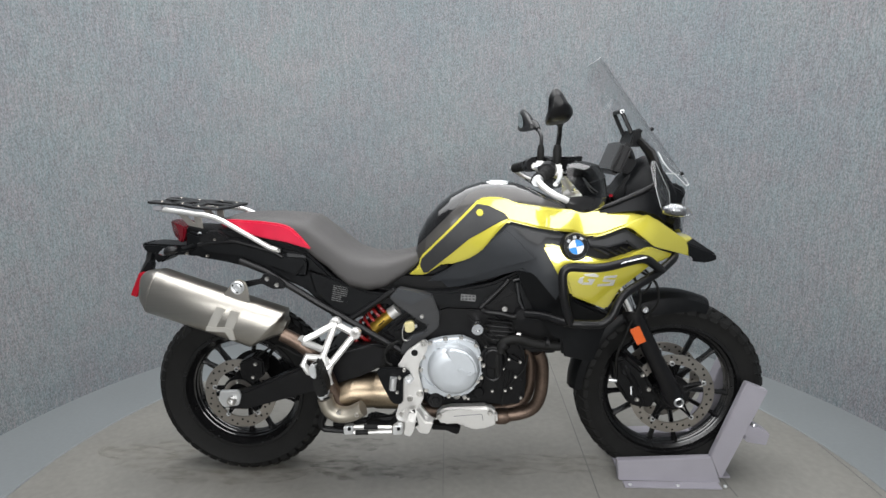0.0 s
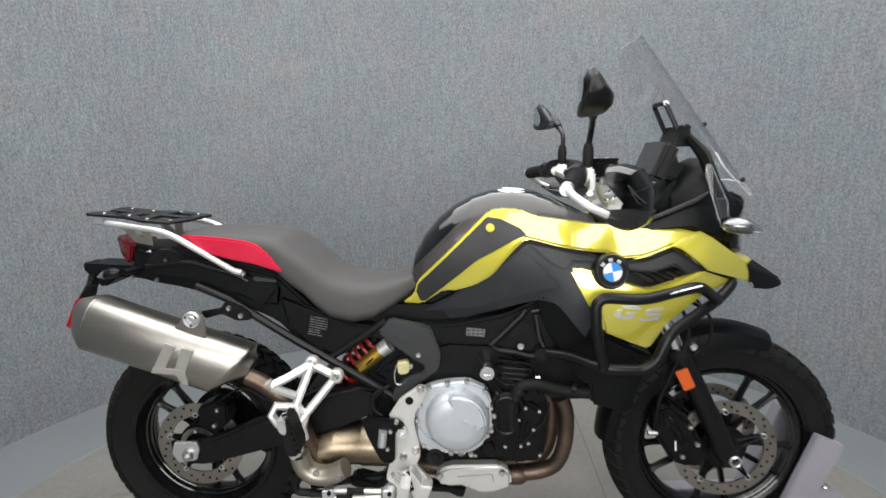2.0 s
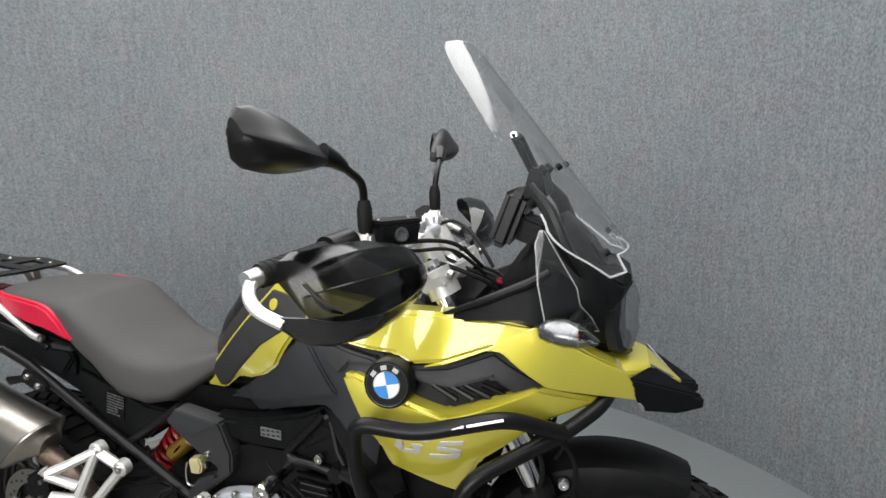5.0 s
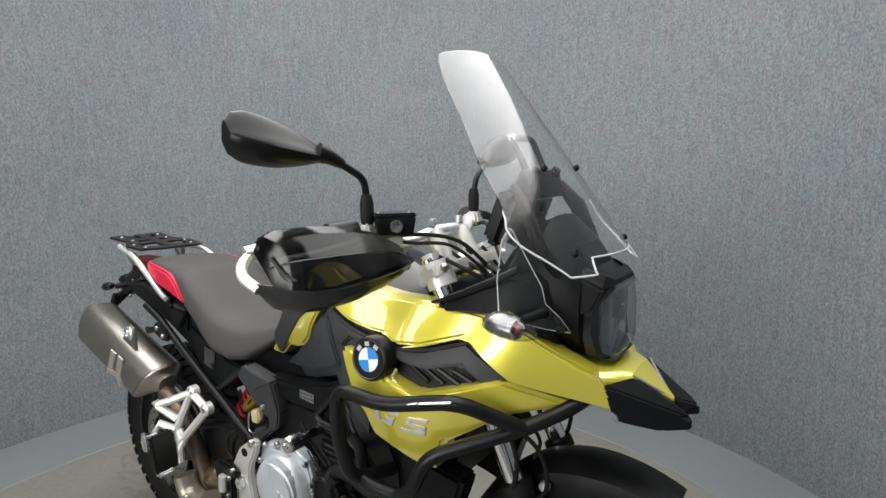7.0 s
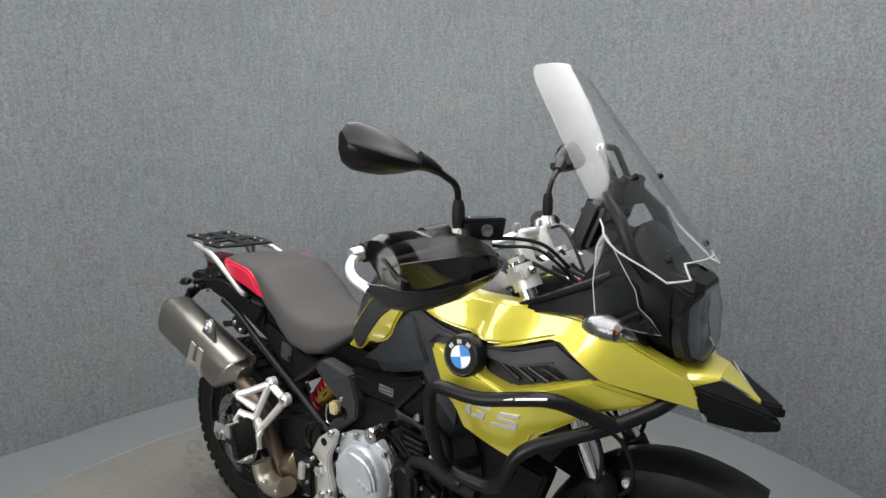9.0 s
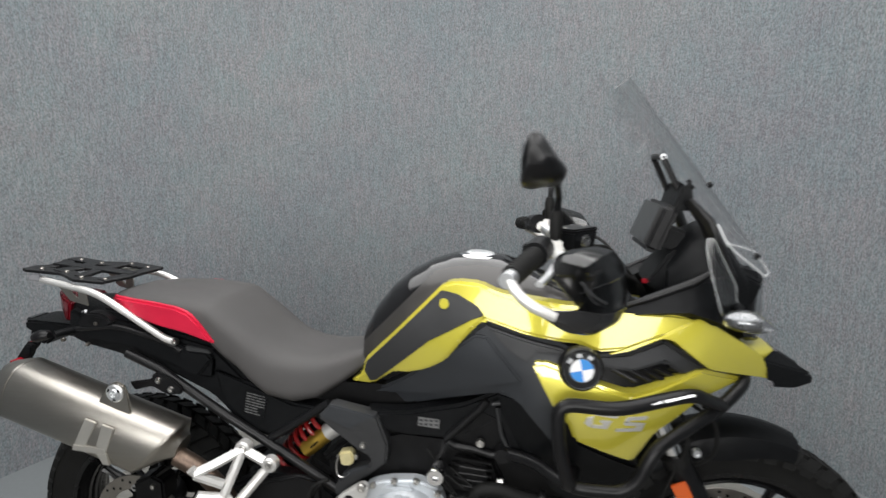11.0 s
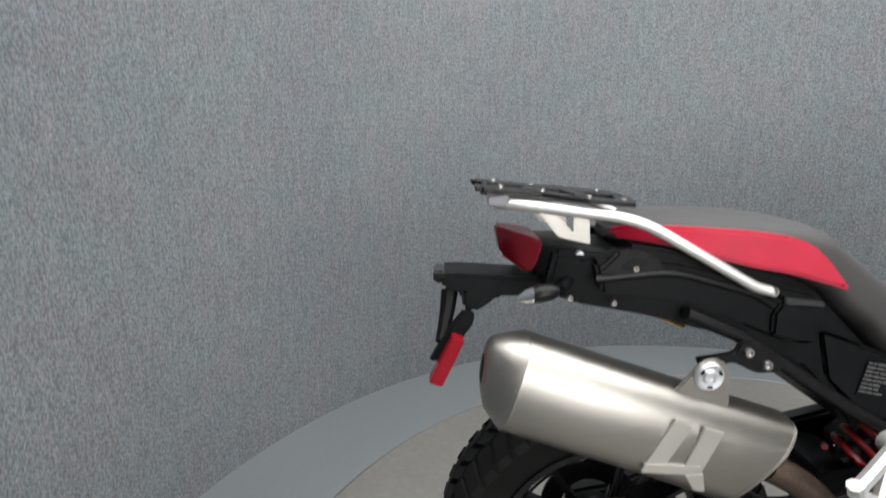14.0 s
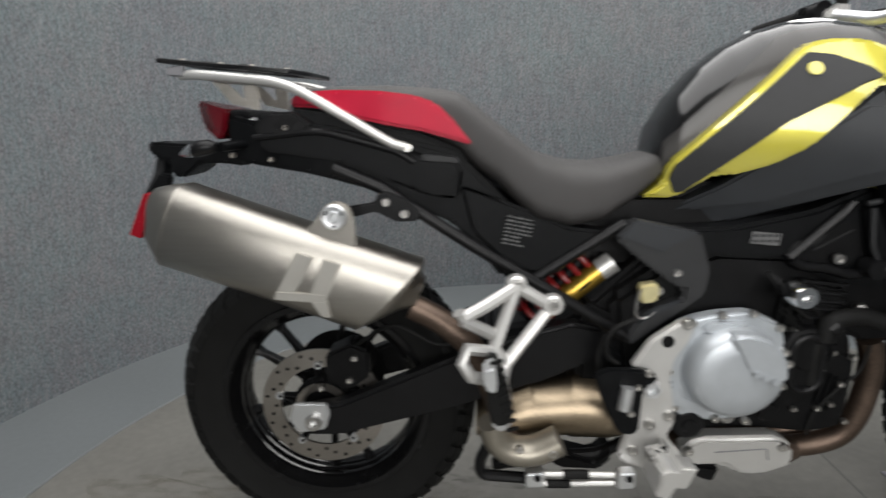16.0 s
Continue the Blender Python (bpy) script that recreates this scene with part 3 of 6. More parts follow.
part("weld_seam", silencer(((0.0445, 0.0672, 0.0742, 0, 0), (0.049, 0.0676, 0.0746, 0, 0))), STEEL, muffler)
part("end_bore", silencer(((-0.0055, 0.014, 0.018, 0.0, -0.2), (-0.003, 0.02, 0.026, 0.0, -0.2))), ENGINE, muffler)
part("strap", prism([(-0.724, 0.762), (-0.716, 0.775), (-0.703, 0.785), (-0.688, 0.788), (-0.670, 0.779), (-0.663, 0.756), (-0.660, 0.709), (-0.679, 0.690), (-0.716, 0.698), (-0.758, 0.722)], -0.204, -0.196, 0.003), STEEL, muffler, "steel silencer bracket")
for k, s in enumerate(([(-0.756, 0.706), (-0.728, 0.696), (-0.768, 0.627), (-0.799, 0.629)], [(-0.711, 0.694), (-0.682, 0.685), (-0.710, 0.621), (-0.738, 0.629)], [(-0.796, 0.637), (-0.712, 0.632), (-0.708, 0.616), (-0.801, 0.622)], [(-0.735, 0.618), (-0.708, 0.620), (-0.703, 0.590), (-0.720, 0.592)])):
    part("strap", prism(s, -0.2375 - 0.0007 * k, -0.232, 0.001), STRAPMAT, muffler)
part("mount_boss", lathe([(0, -0.004), (0.006, -0.004), (0.008, -0.009), (0.0105, -0.009), (0.012, -0.005), (0.019, -0.006), (0.0225, -0.003), (0.0225, 0.008)], 28, (-0.696, -0.204, 0.760)), ALU, muffler)
for k in range(3):
    part("boss_slot", box((-0.696 + 0.0155 * math.cos(2.1 * k + 0.5), -0.2102, 0.760 + 0.0155 * math.sin(2.1 * k + 0.5)), (0.008, 0.002, 0.004), 0.0005, (0, -math.degrees(2.1 * k + 0.5) + 90, 0)), ENGINE, muffler)
part("hanger", prism([(-0.695, 0.768), (-0.635, 0.778), (-0.626, 0.795), (-0.611, 0.797), (-0.574, 0.781), (-0.552, 0.760), (-0.557, 0.744), (-0.596, 0.742), (-0.634, 0.761), (-0.683, 0.748)], -0.158, -0.147, 0.003), SATIN, bike)
bolts([(-0.613, 0.778), (-0.581, 0.757)], -0.160, 0.009, bike)
res_b = part("shock_adjuster", between((-0.665, 0.115, 0.768), (-0.600, 0.085, 0.745), 0.017, n=18), GOLD, bike, "gold adjuster cylinder with black knob")
part("knob", between((-0.692, 0.128, 0.778), (-0.665, 0.115, 0.768), 0.015, n=12), BLACK, res_b)

part("mid_pipe", sweep(spline([(-0.570, -0.170, 0.588), (-0.513, -0.170, 0.556), (-0.461, -0.170, 0.507), (-0.425, -0.160, 0.429), (-0.402, -0.155, 0.360), (-0.370, -0.150, 0.305)]), 0.024, 16), HEAT, bike, "heat-browned exhaust pipe")
shield = part("heat_shield", sweep(spline([(x, -0.205, z) for x, z in [(-0.425, 0.376), (-0.412, 0.338), (-0.384, 0.317), (-0.342, 0.317), (-0.297, 0.340)]]), 0.033, 14, 0.8), PALESTEEL, bike, "pale bent heat shield")
bolts([(-0.373, 0.337), (-0.312, 0.330)], -0.236, 0.009, shield)
part("collector", loft([[Vector((x, -0.10 + 0.075 * math.cos(t), zc + h * math.sin(t))) for t in (2 * math.pi * k / 24 for k in range(24))] for x, zc, h in ((-0.45, 0.335, 0.03), (-0.425, 0.340, 0.045), (-0.38, 0.347, 0.056), (-0.345, 0.354, 0.064), (-0.34, 0.354, 0.059), (-0.27, 0.360, 0.061), (-0.265, 0.360, 0.066), (-0.19, 0.358, 0.064), (-0.17, 0.353, 0.05))]), HEATGOLD, bike, "straw-tinted steel catalyst box")

# passenger bracket and peg
Q = -0.185
tri = bars([[(-0.381, -0.188, 0.632), (-0.320, -0.182, 0.595)],
            [(-0.384, -0.190, 0.629), (-0.421, -0.217, 0.530), (-0.413, -0.223, 0.493)],
            [(-0.320, -0.182, 0.593), (-0.398, -0.213, 0.499), (-0.410, -0.223, 0.485)],
            [(-0.381, -0.188, 0.633), (-0.439, -0.220, 0.606), (-0.477, -0.241, 0.592), (-0.483, -0.244, 0.604)],
            [(-0.477, -0.241, 0.589), (-0.425, -0.214, 0.553)],
            [(-0.424, -0.221, 0.523), (-0.469, -0.242, 0.537), (-0.477, -0.252, 0.515), (-0.461, -0.250, 0.488), (-0.443, -0.242, 0.481)],
            [(-0.417, -0.217, 0.522), (-0.399, -0.214, 0.494), (-0.407, -0.225, 0.468), (-0.399, -0.229, 0.434)]], 0.0118, WHITEALU, bike, "peg_bracket")
for x, z in ((-0.382, 0.634), (-0.317, 0.598)):
    part("bolt_boss", lathe([(0, -0.011), (0.015, -0.011), (0.019, -0.007), (0.019, 0.012)], 24, (x, Q, z)), WHITEALU, tri)
tagged(tri, "silver cast passenger peg bracket")
bolts([(-0.379, 0.635), (-0.316, 0.600)], -0.196, 0.011, tri)
peg = part("passenger_peg", prism([(-0.437, 0.528), (-0.424, 0.536), (-0.413, 0.522), (-0.391, 0.449), (-0.396, 0.425), (-0.426, 0.420), (-0.436, 0.466)], -0.30, -0.235, 0.006), RUBBER, bike, "ribbed black rubber passenger peg")
PEGLINE = [(-0.410, 0.542), (-0.382, 0.421)]
for k in range(9):
    u = k / 8
    part("rib", box((PEGLINE[0][0] + u * (PEGLINE[1][0] - PEGLINE[0][0]) - 0.011, -0.301, PEGLINE[0][1] + u * (PEGLINE[1][1] - PEGLINE[0][1])), (0.021, 0.006, 0.0055), 0.0012, (0, -18, 0)), RUBBER, peg)
part("peg_cap", prism([(-0.443, 0.530), (-0.423, 0.538), (-0.419, 0.504), (-0.423, 0.487), (-0.440, 0.498)], -0.312, -0.27, 0.004), ALU, peg)
part("peg_end", prism([(-0.429, 0.427), (-0.405, 0.436), (-0.390, 0.425), (-0.407, 0.405), (-0.422, 0.411)], -0.29, -0.25, 0.004), ALU, peg)

# subframe and tail
for side in (-1, 1):
    part("frame_tube", sweep([(x, side * 0.138, z) for x, z in [(-0.709, 0.836), (-0.625, 0.801), (-0.456, 0.692), (-0.305, 0.602), (-0.167, 0.518)]], 0.0115, 12), SATIN, bike, "black steel subframe tube")
    part("frame_tube", sweep([(x, side * 0.13, z) for x, z in [(-0.344, 0.630), (-0.185, 0.736)]], 0.0105, 12), SATIN, bike, "black steel subframe tube")
bm = prism([(-0.910, 0.930), (-0.866, 0.919), (-0.826, 0.922), (-0.778, 0.914), (-0.720, 0.907), (-0.605, 0.891), (-0.490, 0.865), (-0.379, 0.757), (-0.304, 0.698), (-0.287, 0.638), (-0.405, 0.627), (-0.461, 0.697), (-0.498, 0.733), (-0.612, 0.785), (-0.718, 0.813), (-0.766, 0.824), (-0.873, 0.840), (-0.925, 0.856)], -0.122, 0.122, 0.008)
for v in bm.verts:
    v.co.y *= float(np.interp(v.co.x, [-1.0, -0.85, -0.65], [0.55, 0.85, 1.0]))
tail = part("tail_section", bm, BLACK, bike, "black plastic tail section")
for side in (-1, 1):
    sgn = side
    part("tail_side", prism([(-0.855, 0.915), (-0.810, 0.938), (-0.767, 0.915), (-0.718, 0.911), (-0.604, 0.880), (-0.529, 0.852), (-0.476, 0.833), (-0.485, 0.778), (-0.533, 0.782), (-0.704, 0.847), (-0.840, 0.866)], min(sgn * 0.128, sgn * 0.09), max(sgn * 0.128, sgn * 0.09), 0.006), BLACK, tail, "ribbed black plastic side strip")
    lo, hi = sorted((sgn * 0.138, sgn * 0.1))
    part("seat_hook", prism([(-0.567, 0.836), (-0.555, 0.853), (-0.493, 0.848), (-0.479, 0.832), (-0.493, 0.815), (-0.521, 0.784), (-0.566, 0.799)], lo, hi, 0.005), BLACK, tail)
    lo, hi = sorted((sgn * 0.134, sgn * 0.1))
    part("latch_block", prism([(-0.551, 0.861), (-0.487, 0.854), (-0.483, 0.844), (-0.548, 0.847)], lo, hi, 0.002), GREYPLASTIC, tail)
    rib = part("side_rib", sweep(rounded([(x, sgn * 0.129, z) for x, z in [(-0.853, 0.890), (-0.749, 0.901), (-0.715, 0.898), (-0.594, 0.865), (-0.565, 0.846)]], 0.02), 0.0065, 10), SATIN, tail)
    lo, hi = sorted((sgn * 0.134, sgn * 0.1))
    tie = part("tie_point", prism([(-0.850, 0.904), (-0.820, 0.935), (-0.778, 0.935), (-0.743, 0.911), (-0.771, 0.894), (-0.836, 0.894)], lo, hi, 0.005), SATIN, tail)
    lo, hi = sorted((sgn * 0.1352, sgn * 0.13))
    part("tie_slot", prism([(-0.816, 0.912), (-0.797, 0.926), (-0.771, 0.923), (-0.780, 0.909), (-0.806, 0.904)], lo, hi, 0.001), ENGINE, tie)
    part("battery_cover", prism([(-0.484, 0.806), (-0.379, 0.767), (-0.284, 0.727), (-0.207, 0.718), (-0.307, 0.633), (-0.385, 0.647), (-0.460, 0.717)], min(sgn * 0.128, sgn * 0.06), max(sgn * 0.128, sgn * 0.06), 0.006), BLACK, tail)
bolts([(-0.893, 0.860), (-0.823, 0.852), (-0.792, 0.908), (-0.515, 0.834)], -0.1345, 0.0056, tail, DISC)
part("tail_hump", loft([[Vector((x, y, z)) for y, z in ((q.y, q.z) for q in oval(x, 0, zc, hw, hh, 20, 4))] for x, zc, hw, hh in ((-0.93, 0.905, 0.055, 0.036), (-0.90, 0.900, 0.075, 0.040), (-0.84, 0.893, 0.095, 0.042), (-0.78, 0.886, 0.108, 0.040), (-0.70, 0.872, 0.115, 0.034))]), BLACK, tail, smooth=40)
ST = pose(-0.377, -0.1295, 0.717, 0, 11, 0)
st = part("sticker", turned(box((0, 0, 0), (0.054, 0.001, 0.062), 0), ST), BLACK, tail, "black sticker with small white print bars")
random.seed(4)
for row in range(8):
    z, x = 0.027 - 0.0072 * row, -0.025
    while x < (0.022 if row < 5 else 0.008):
        w = random.uniform(0.004, 0.015)
        w = min(w, 0.025 - x)
        part("print_bar", turned(box((x + w / 2, -0.0008, z), (w, 0.0008, random.uniform(0.0020, 0.0032)), 0), ST), FAINT, st, smooth=0)
        x += w + random.uniform(0.0015, 0.003)
bm = prism([(-1.003, 0.959), (-0.963, 0.950), (-0.924, 0.940), (-0.936, 0.895), (-0.949, 0.881), (-0.993, 0.909)], -0.06, 0.06, 0.006, 3)
for v in bm.verts:
    v.co.y *= float(np.interp(v.co.x, [-1.0, -0.96, -0.93], [0.35, 0.95, 1.15]))
part("tail_light", bm, TAILRED, bike, "red tail light lens", 50)
hold = part("plate_holder", prism([(-1.097, 0.876), (-1.077, 0.879), (-0.949, 0.872), (-0.885, 0.874), (-0.870, 0.849), (-0.909, 0.832), (-0.948, 0.838), (-0.998, 0.838), (-1.018, 0.820), (-1.040, 0.808), (-1.060, 0.816), (-1.059, 0.843), (-1.095, 0.851)], -0.05, 0.05, 0.006), BLACK, bike, "black plastic number plate holder")
part("plate_arm", sweep([(-1.082, -0.02, 0.84), (-1.086, -0.035, 0.81), (-1.092, -0.06, 0.785), (-1.098, -0.078, 0.765)], [0.016, 0.014, 0.012, 0.010], 8, 1.2), BLACK, hold)
part("plate_lamp", box((-1.10, 0, 0.868), (0.022, 0.06, 0.022), 0.004), GLOSS, hold)
part("reflector", prism([(-1.078, 0.789), (-1.059, 0.781), (-1.096, 0.701), (-1.118, 0.709)], -0.120, -0.09, 0.002), REDLENS, hold, "red side reflector")
for lo, hi in ((-0.0895, -0.07),):
    part("reflector_plate", prism([(-1.059, 0.824), (-1.040, 0.818), (-1.045, 0.797), (-1.058, 0.781), (-1.078, 0.735), (-1.118, 0.735), (-1.102, 0.762), (-1.083, 0.795)], lo, hi, 0.003), BLACK, hold)
for side in (-1, 1):
    b = part("indicator", loft([[Vector((x, side * (0.15 + w * math.cos(t)), z + h * math.sin(t))) for t in (2 * math.pi * k / 16 for k in range(16))] for x, z, w, h in ((-0.978, 0.864, 0.003, 0.003), (-0.965, 0.868, 0.012, 0.010), (-0.945, 0.873, 0.018, 0.015), (-0.925, 0.876, 0.016, 0.013), (-0.915, 0.876, 0.008, 0.008))]), SATIN, bike, "small black rear indicator with clear lens")
    part("indicator_lens", loft([[Vector((x, side * (0.15 + w * math.cos(t)), z + h * math.sin(t))) for t in (2 * math.pi * k / 16 for k in range(16))] for x, z, w, h in ((-0.980, 0.8635, 0.003, 0.003), (-0.967, 0.8675, 0.0125, 0.0105), (-0.955, 0.871, 0.016, 0.0135))]), CHROME, b)
    part("stalk", between((-0.91, side * 0.14, 0.875), (-0.88, side * 0.08, 0.878), 0.009), BLACK, b)

# rack
rack = empty("luggage_rack")
rack.parent = bike
for side in (-1, 1):
    part("rail", sweep(rounded([(-0.578, side * 0.137, 0.873), (-0.60, side * 0.136, 0.878), (-0.79, side * 0.125, 0.985), (-0.97, side * 0.088, 1.003), (-1.005, side * 0.07, 1.003)], 0.045, 6), 0.0088, 12), WHITEALU, rack, "silver tubular rack rail")
    lo, hi = sorted((side * 0.087, side * 0.083))
    part("strut_plate", prism([(-0.941, 0.993), (-0.908, 0.986), (-0.885, 0.961), (-0.880, 0.958), (-0.882, 0.988), (-0.856, 0.986), (-0.852, 0.938), (-0.874, 0.943), (-0.905, 0.950)], lo, hi, 0.0015), STEEL, rack, "silver sheet strut plate")
    part("rail_end", prism([(-1.023, 1.015), (-0.987, 1.021), (-0.985, 0.999), (-1.022, 1.001)], lo, hi, 0.003), GREYLIGHT, rack)
    bolt((-0.574, side * 0.139, 0.872), 0.0085, rack, BOLTMAT, 0.008)
    bolt((-0.868, side * 0.085, 0.918), 0.008, rack, ALU)


def slat(run, hw, dz):
    """A flat black bar of the rack plate, along a bent line."""
    z0 = lambda x: 1.014 + dz - 0.10 * (x + 0.93)
    p = [Vector((x, y, 0)) for x, y in run]
    rings = []
    for i, q in enumerate(p):
        d = (p[min(i + 1, len(p) - 1)] - p[max(i - 1, 0)]).normalized()
        n = Vector((-d.y, d.x, 0)) * hw
        e = d * (-hw * 0.5 if i == 0 else hw * 0.5 if i == len(p) - 1 else 0)
        l, r = q + n + e, q - n + e
        rings.append([Vector((l.x, l.y, z0(l.x))), Vector((r.x, r.y, z0(r.x))), Vector((r.x, r.y, z0(r.x) + 0.008)), Vector((l.x, l.y, z0(l.x) + 0.008))])
    bm = loft(rings)
    bmesh.ops.bevel(bm, geom=bm.edges[:], offset=0.0012, segments=1, affect="EDGES", clamp_overlap=True)
    return bm


plate = part("rack_plate", slat([(-1.026, -0.075), (-1.026, -0.045), (-1.008, -0.03), (-1.008, 0.03), (-1.026, 0.045), (-1.026, 0.075)], 0.016, 0), SATIN, rack, "black slotted metal rack plate", 25)
for i, (run, hw) in enumerate((([(-1.022, -0.07), (-0.93, -0.06), (-0.86, -0.095), (-0.80, -0.085)], 0.02), ([(-1.022, 0.07), (-0.93, 0.06), (-0.86, 0.095), (-0.78, 0.085)], 0.02), ([(-0.80, -0.085), (-0.785, -0.03), (-0.785, 0.03), (-0.78, 0.085)], 0.016),
                               ([(-0.95, -0.06), (-0.93, 0.0), (-0.95, 0.06)], 0.018), ([(-0.87, -0.08), (-0.88, 0.0), (-0.87, 0.08)], 0.014), ([(-1.008, 0.0), (-0.93, 0.0), (-0.79, 0.0)], 0.016))):
    part("slat", slat(run, hw, 0.0007 * (i + 1)), SATIN, plate, smooth=25)
for x, y in ((-0.86, -0.09), (-0.80, -0.08), (-0.86, 0.09), (-0.80, 0.08), (-0.93, -0.06), (-0.93, 0.06), (-1.0, -0.065), (-1.0, 0.065)):
    bolt((x, y, 1.024 - 0.10 * (x + 0.93)), 0.006, plate, DISC, 0.003, (0, 0, 1))


# ---- seat ----
def seat_half(x, z):
    """Half the width of the seat."""
    return float(np.interp(x, [-0.814, -0.795, -0.76, -0.70, -0.62, -0.54, -0.495, -0.45], [0.040, 0.066, 0.100, 0.126, 0.143, 0.149, 0.153, 0.156]))


def saddle():
    rings = []
    for x, ztop, zbot, hw, low in ((-0.812, 0.957, 0.940, 0.03, 0.035), (-0.795, 0.969, 0.936, 0.055, 0.06), (-0.76, 0.978, 0.935, 0.088, 0.095), (-0.70, 0.982, 0.926, 0.114, 0.12), (-0.62, 0.982, 0.912, 0.129, 0.137), (-0.54, 0.977, 0.890, 0.134, 0.143), (-0.495, 0.971, 0.868, 0.137, 0.147), (-0.482, 0.966, 0.860, 0.138, 0.148), (-0.470, 0.958, 0.845, 0.138, 0.149),
                                   (-0.448, 0.940, 0.825, 0.138, 0.150), (-0.412, 0.912, 0.80, 0.138, 0.152), (-0.378, 0.886, 0.765, 0.136, 0.155), (-0.34, 0.856, 0.735, 0.132, 0.155), (-0.28, 0.838, 0.72, 0.122, 0.148), (-0.22, 0.834, 0.73, 0.11, 0.135), (-0.165, 0.843, 0.765, 0.092, 0.112), (-0.12, 0.854, 0.80, 0.075, 0.09), (-0.095, 0.854, 0.825, 0.055, 0.065)):
        rings.append(ringed(x, ztop, zbot, hw, low, 56, 3.8))
    return loft(rings)


part("seat_base", prism([(-0.795, 0.942), (-0.70, 0.930), (-0.56, 0.898), (-0.47, 0.862), (-0.47, 0.79), (-0.60, 0.84), (-0.795, 0.89)], -0.108, 0.108, 0.006), BLACK, bike, "black plastic seat base")
seat = part("seat", saddle(), SEATMAT, bike, "dark grey textured vinyl seat", 40)
RED = [(-0.812, 0.955), (-0.792, 0.966), (-0.751, 0.971), (-0.700, 0.972), (-0.620, 0.969), (-0.560, 0.961), (-0.526, 0.949), (-0.497, 0.923), (-0.459, 0.876), (-0.550, 0.901), (-0.600, 0.909), (-0.662, 0.922), (-0.745, 0.942), (-0.805, 0.944)]
for side in (-1, 1):
    part("seat_side", panel([(x, z) for x, z in RED], 0.02, 0.006, 0.0, side, 0.03, seat_half), REDVINYL, seat, "red vinyl seat side panel")


# ---- tank and bodywork ----
def tank():
    rings = []
    for x, ztop, zbot, hw, low in ((-0.122, 0.865, 0.82, 0.05, 0.06), (-0.112, 0.91, 0.80, 0.078, 0.09), (-0.085, 0.96, 0.79, 0.092, 0.1), (-0.045, 1.008, 0.79, 0.102, 0.105), (0.0, 1.044, 0.8, 0.112, 0.11), (0.05, 1.070, 0.80, 0.120, 0.115), (0.10, 1.085, 0.80, 0.126, 0.12), (0.16, 1.09, 0.8, 0.13, 0.13),
                                   (0.22, 1.083, 0.8, 0.135, 0.14), (0.27, 1.066, 0.8, 0.138, 0.15), (0.32, 1.043, 0.8, 0.138, 0.16), (0.38, 1.015, 0.8, 0.134, 0.16), (0.43, 0.985, 0.8, 0.12, 0.15)):
        rings.append((x, ztop, zbot, hw * 0.95, low * 0.86))
    fine = zip(*[np.interp(np.linspace(0, len(rings) - 1, 97), range(len(rings)), c) for c in zip(*rings)])
    return loft([ringed(*r, 96, 2.5) for r in fine])


def tank_paint():
    """Gloss black with a grey metallic field on each shoulder."""
    m = material("tank_paint", (0.006, 0.006, 0.0065), 0.14, 0, 0.0, 30, 0.0, 800, 0.25, spec=0.4)
    t = m.node_tree
    p = t.nodes["Principled BSDF"]

    def calc(op, u, v=None):
        n = t.nodes.new("ShaderNodeMath")
        n.operation = op
        for k, q in enumerate((u, v)):
            if isinstance(q, float):
                n.inputs[k].default_value = q
            elif q is not None:
                t.links.new(q, n.inputs[k])
        return n.outputs[0]

    co, xyz = t.nodes.new("ShaderNodeTexCoord"), t.nodes.new("ShaderNodeSeparateXYZ")
    t.links.new(co.outputs["Object"], xyz.inputs[0])
    x, y, z = xyz.outputs
    side = calc("MULTIPLY", calc("SUBTRACT", calc("ABSOLUTE", y), 0.072), 400.0)
    rear = calc("MULTIPLY", calc("SUBTRACT", calc("SUBTRACT", x, z), REARLINE), 300.0)
    mask = calc("MINIMUM", calc("MAXIMUM", calc("MINIMUM", side, rear), 0.0), 1.0)
    mix = t.nodes.new("ShaderNodeMix")
    mix.data_type = "RGBA"
    mix.inputs[6].default_value, mix.inputs[7].default_value = (0.006, 0.006, 0.0065, 1), (0.036, 0.034, 0.033, 1)
    t.links.new(mask, mix.inputs[0]), t.links.new(mix.outputs[2], p.inputs["Base Color"])
    t.links.new(calc("MULTIPLY", mask, 0.35), p.inputs["Metallic"])
    t.links.new(calc("ADD", calc("MULTIPLY", mask, 0.28), 0.12), p.inputs["Roughness"])
    return m


REARLINE = [x - z for x, z in [(0.066, 1.056)]][0]
tk = part("fuel_tank", tank(), tank_paint(), bike, "gloss black fuel tank with grey metallic shoulders", 50)
cap = part("tank_cap", turned(lathe([(0, 0.012), (0.036, 0.012), (0.042, 0.009), (0.048, 0.010), (0.052, 0.006), (0.052, -0.01)], 36, axis="Z"), pose(0.165, 0, 1.0755, 0, 4)), CHROME, tk, "silver filler cap")
part("cap_lid", turned(lathe([(0, 0.0145), (0.030, 0.0145), (0.034, 0.012)], 30, axis="Z"), pose(0.165, 0, 1.0755, 0, 4)), ALU, cap)

SIDE = [(-0.149, 0.766), (-0.079, 0.761), (0.005, 0.806), (0.060, 0.838), (0.106, 0.870), (0.142, 0.920), (0.170, 0.952), (0.192, 0.969), (0.274, 0.952), (0.351, 0.941), (0.392, 0.915), (0.378, 0.847), (0.362, 0.767), (0.341, 0.709), (0.309, 0.748), (0.267, 0.799), (0.232, 0.818), (0.199, 0.805), (0.137, 0.777), (0.004, 0.723), (-0.106, 0.711)]
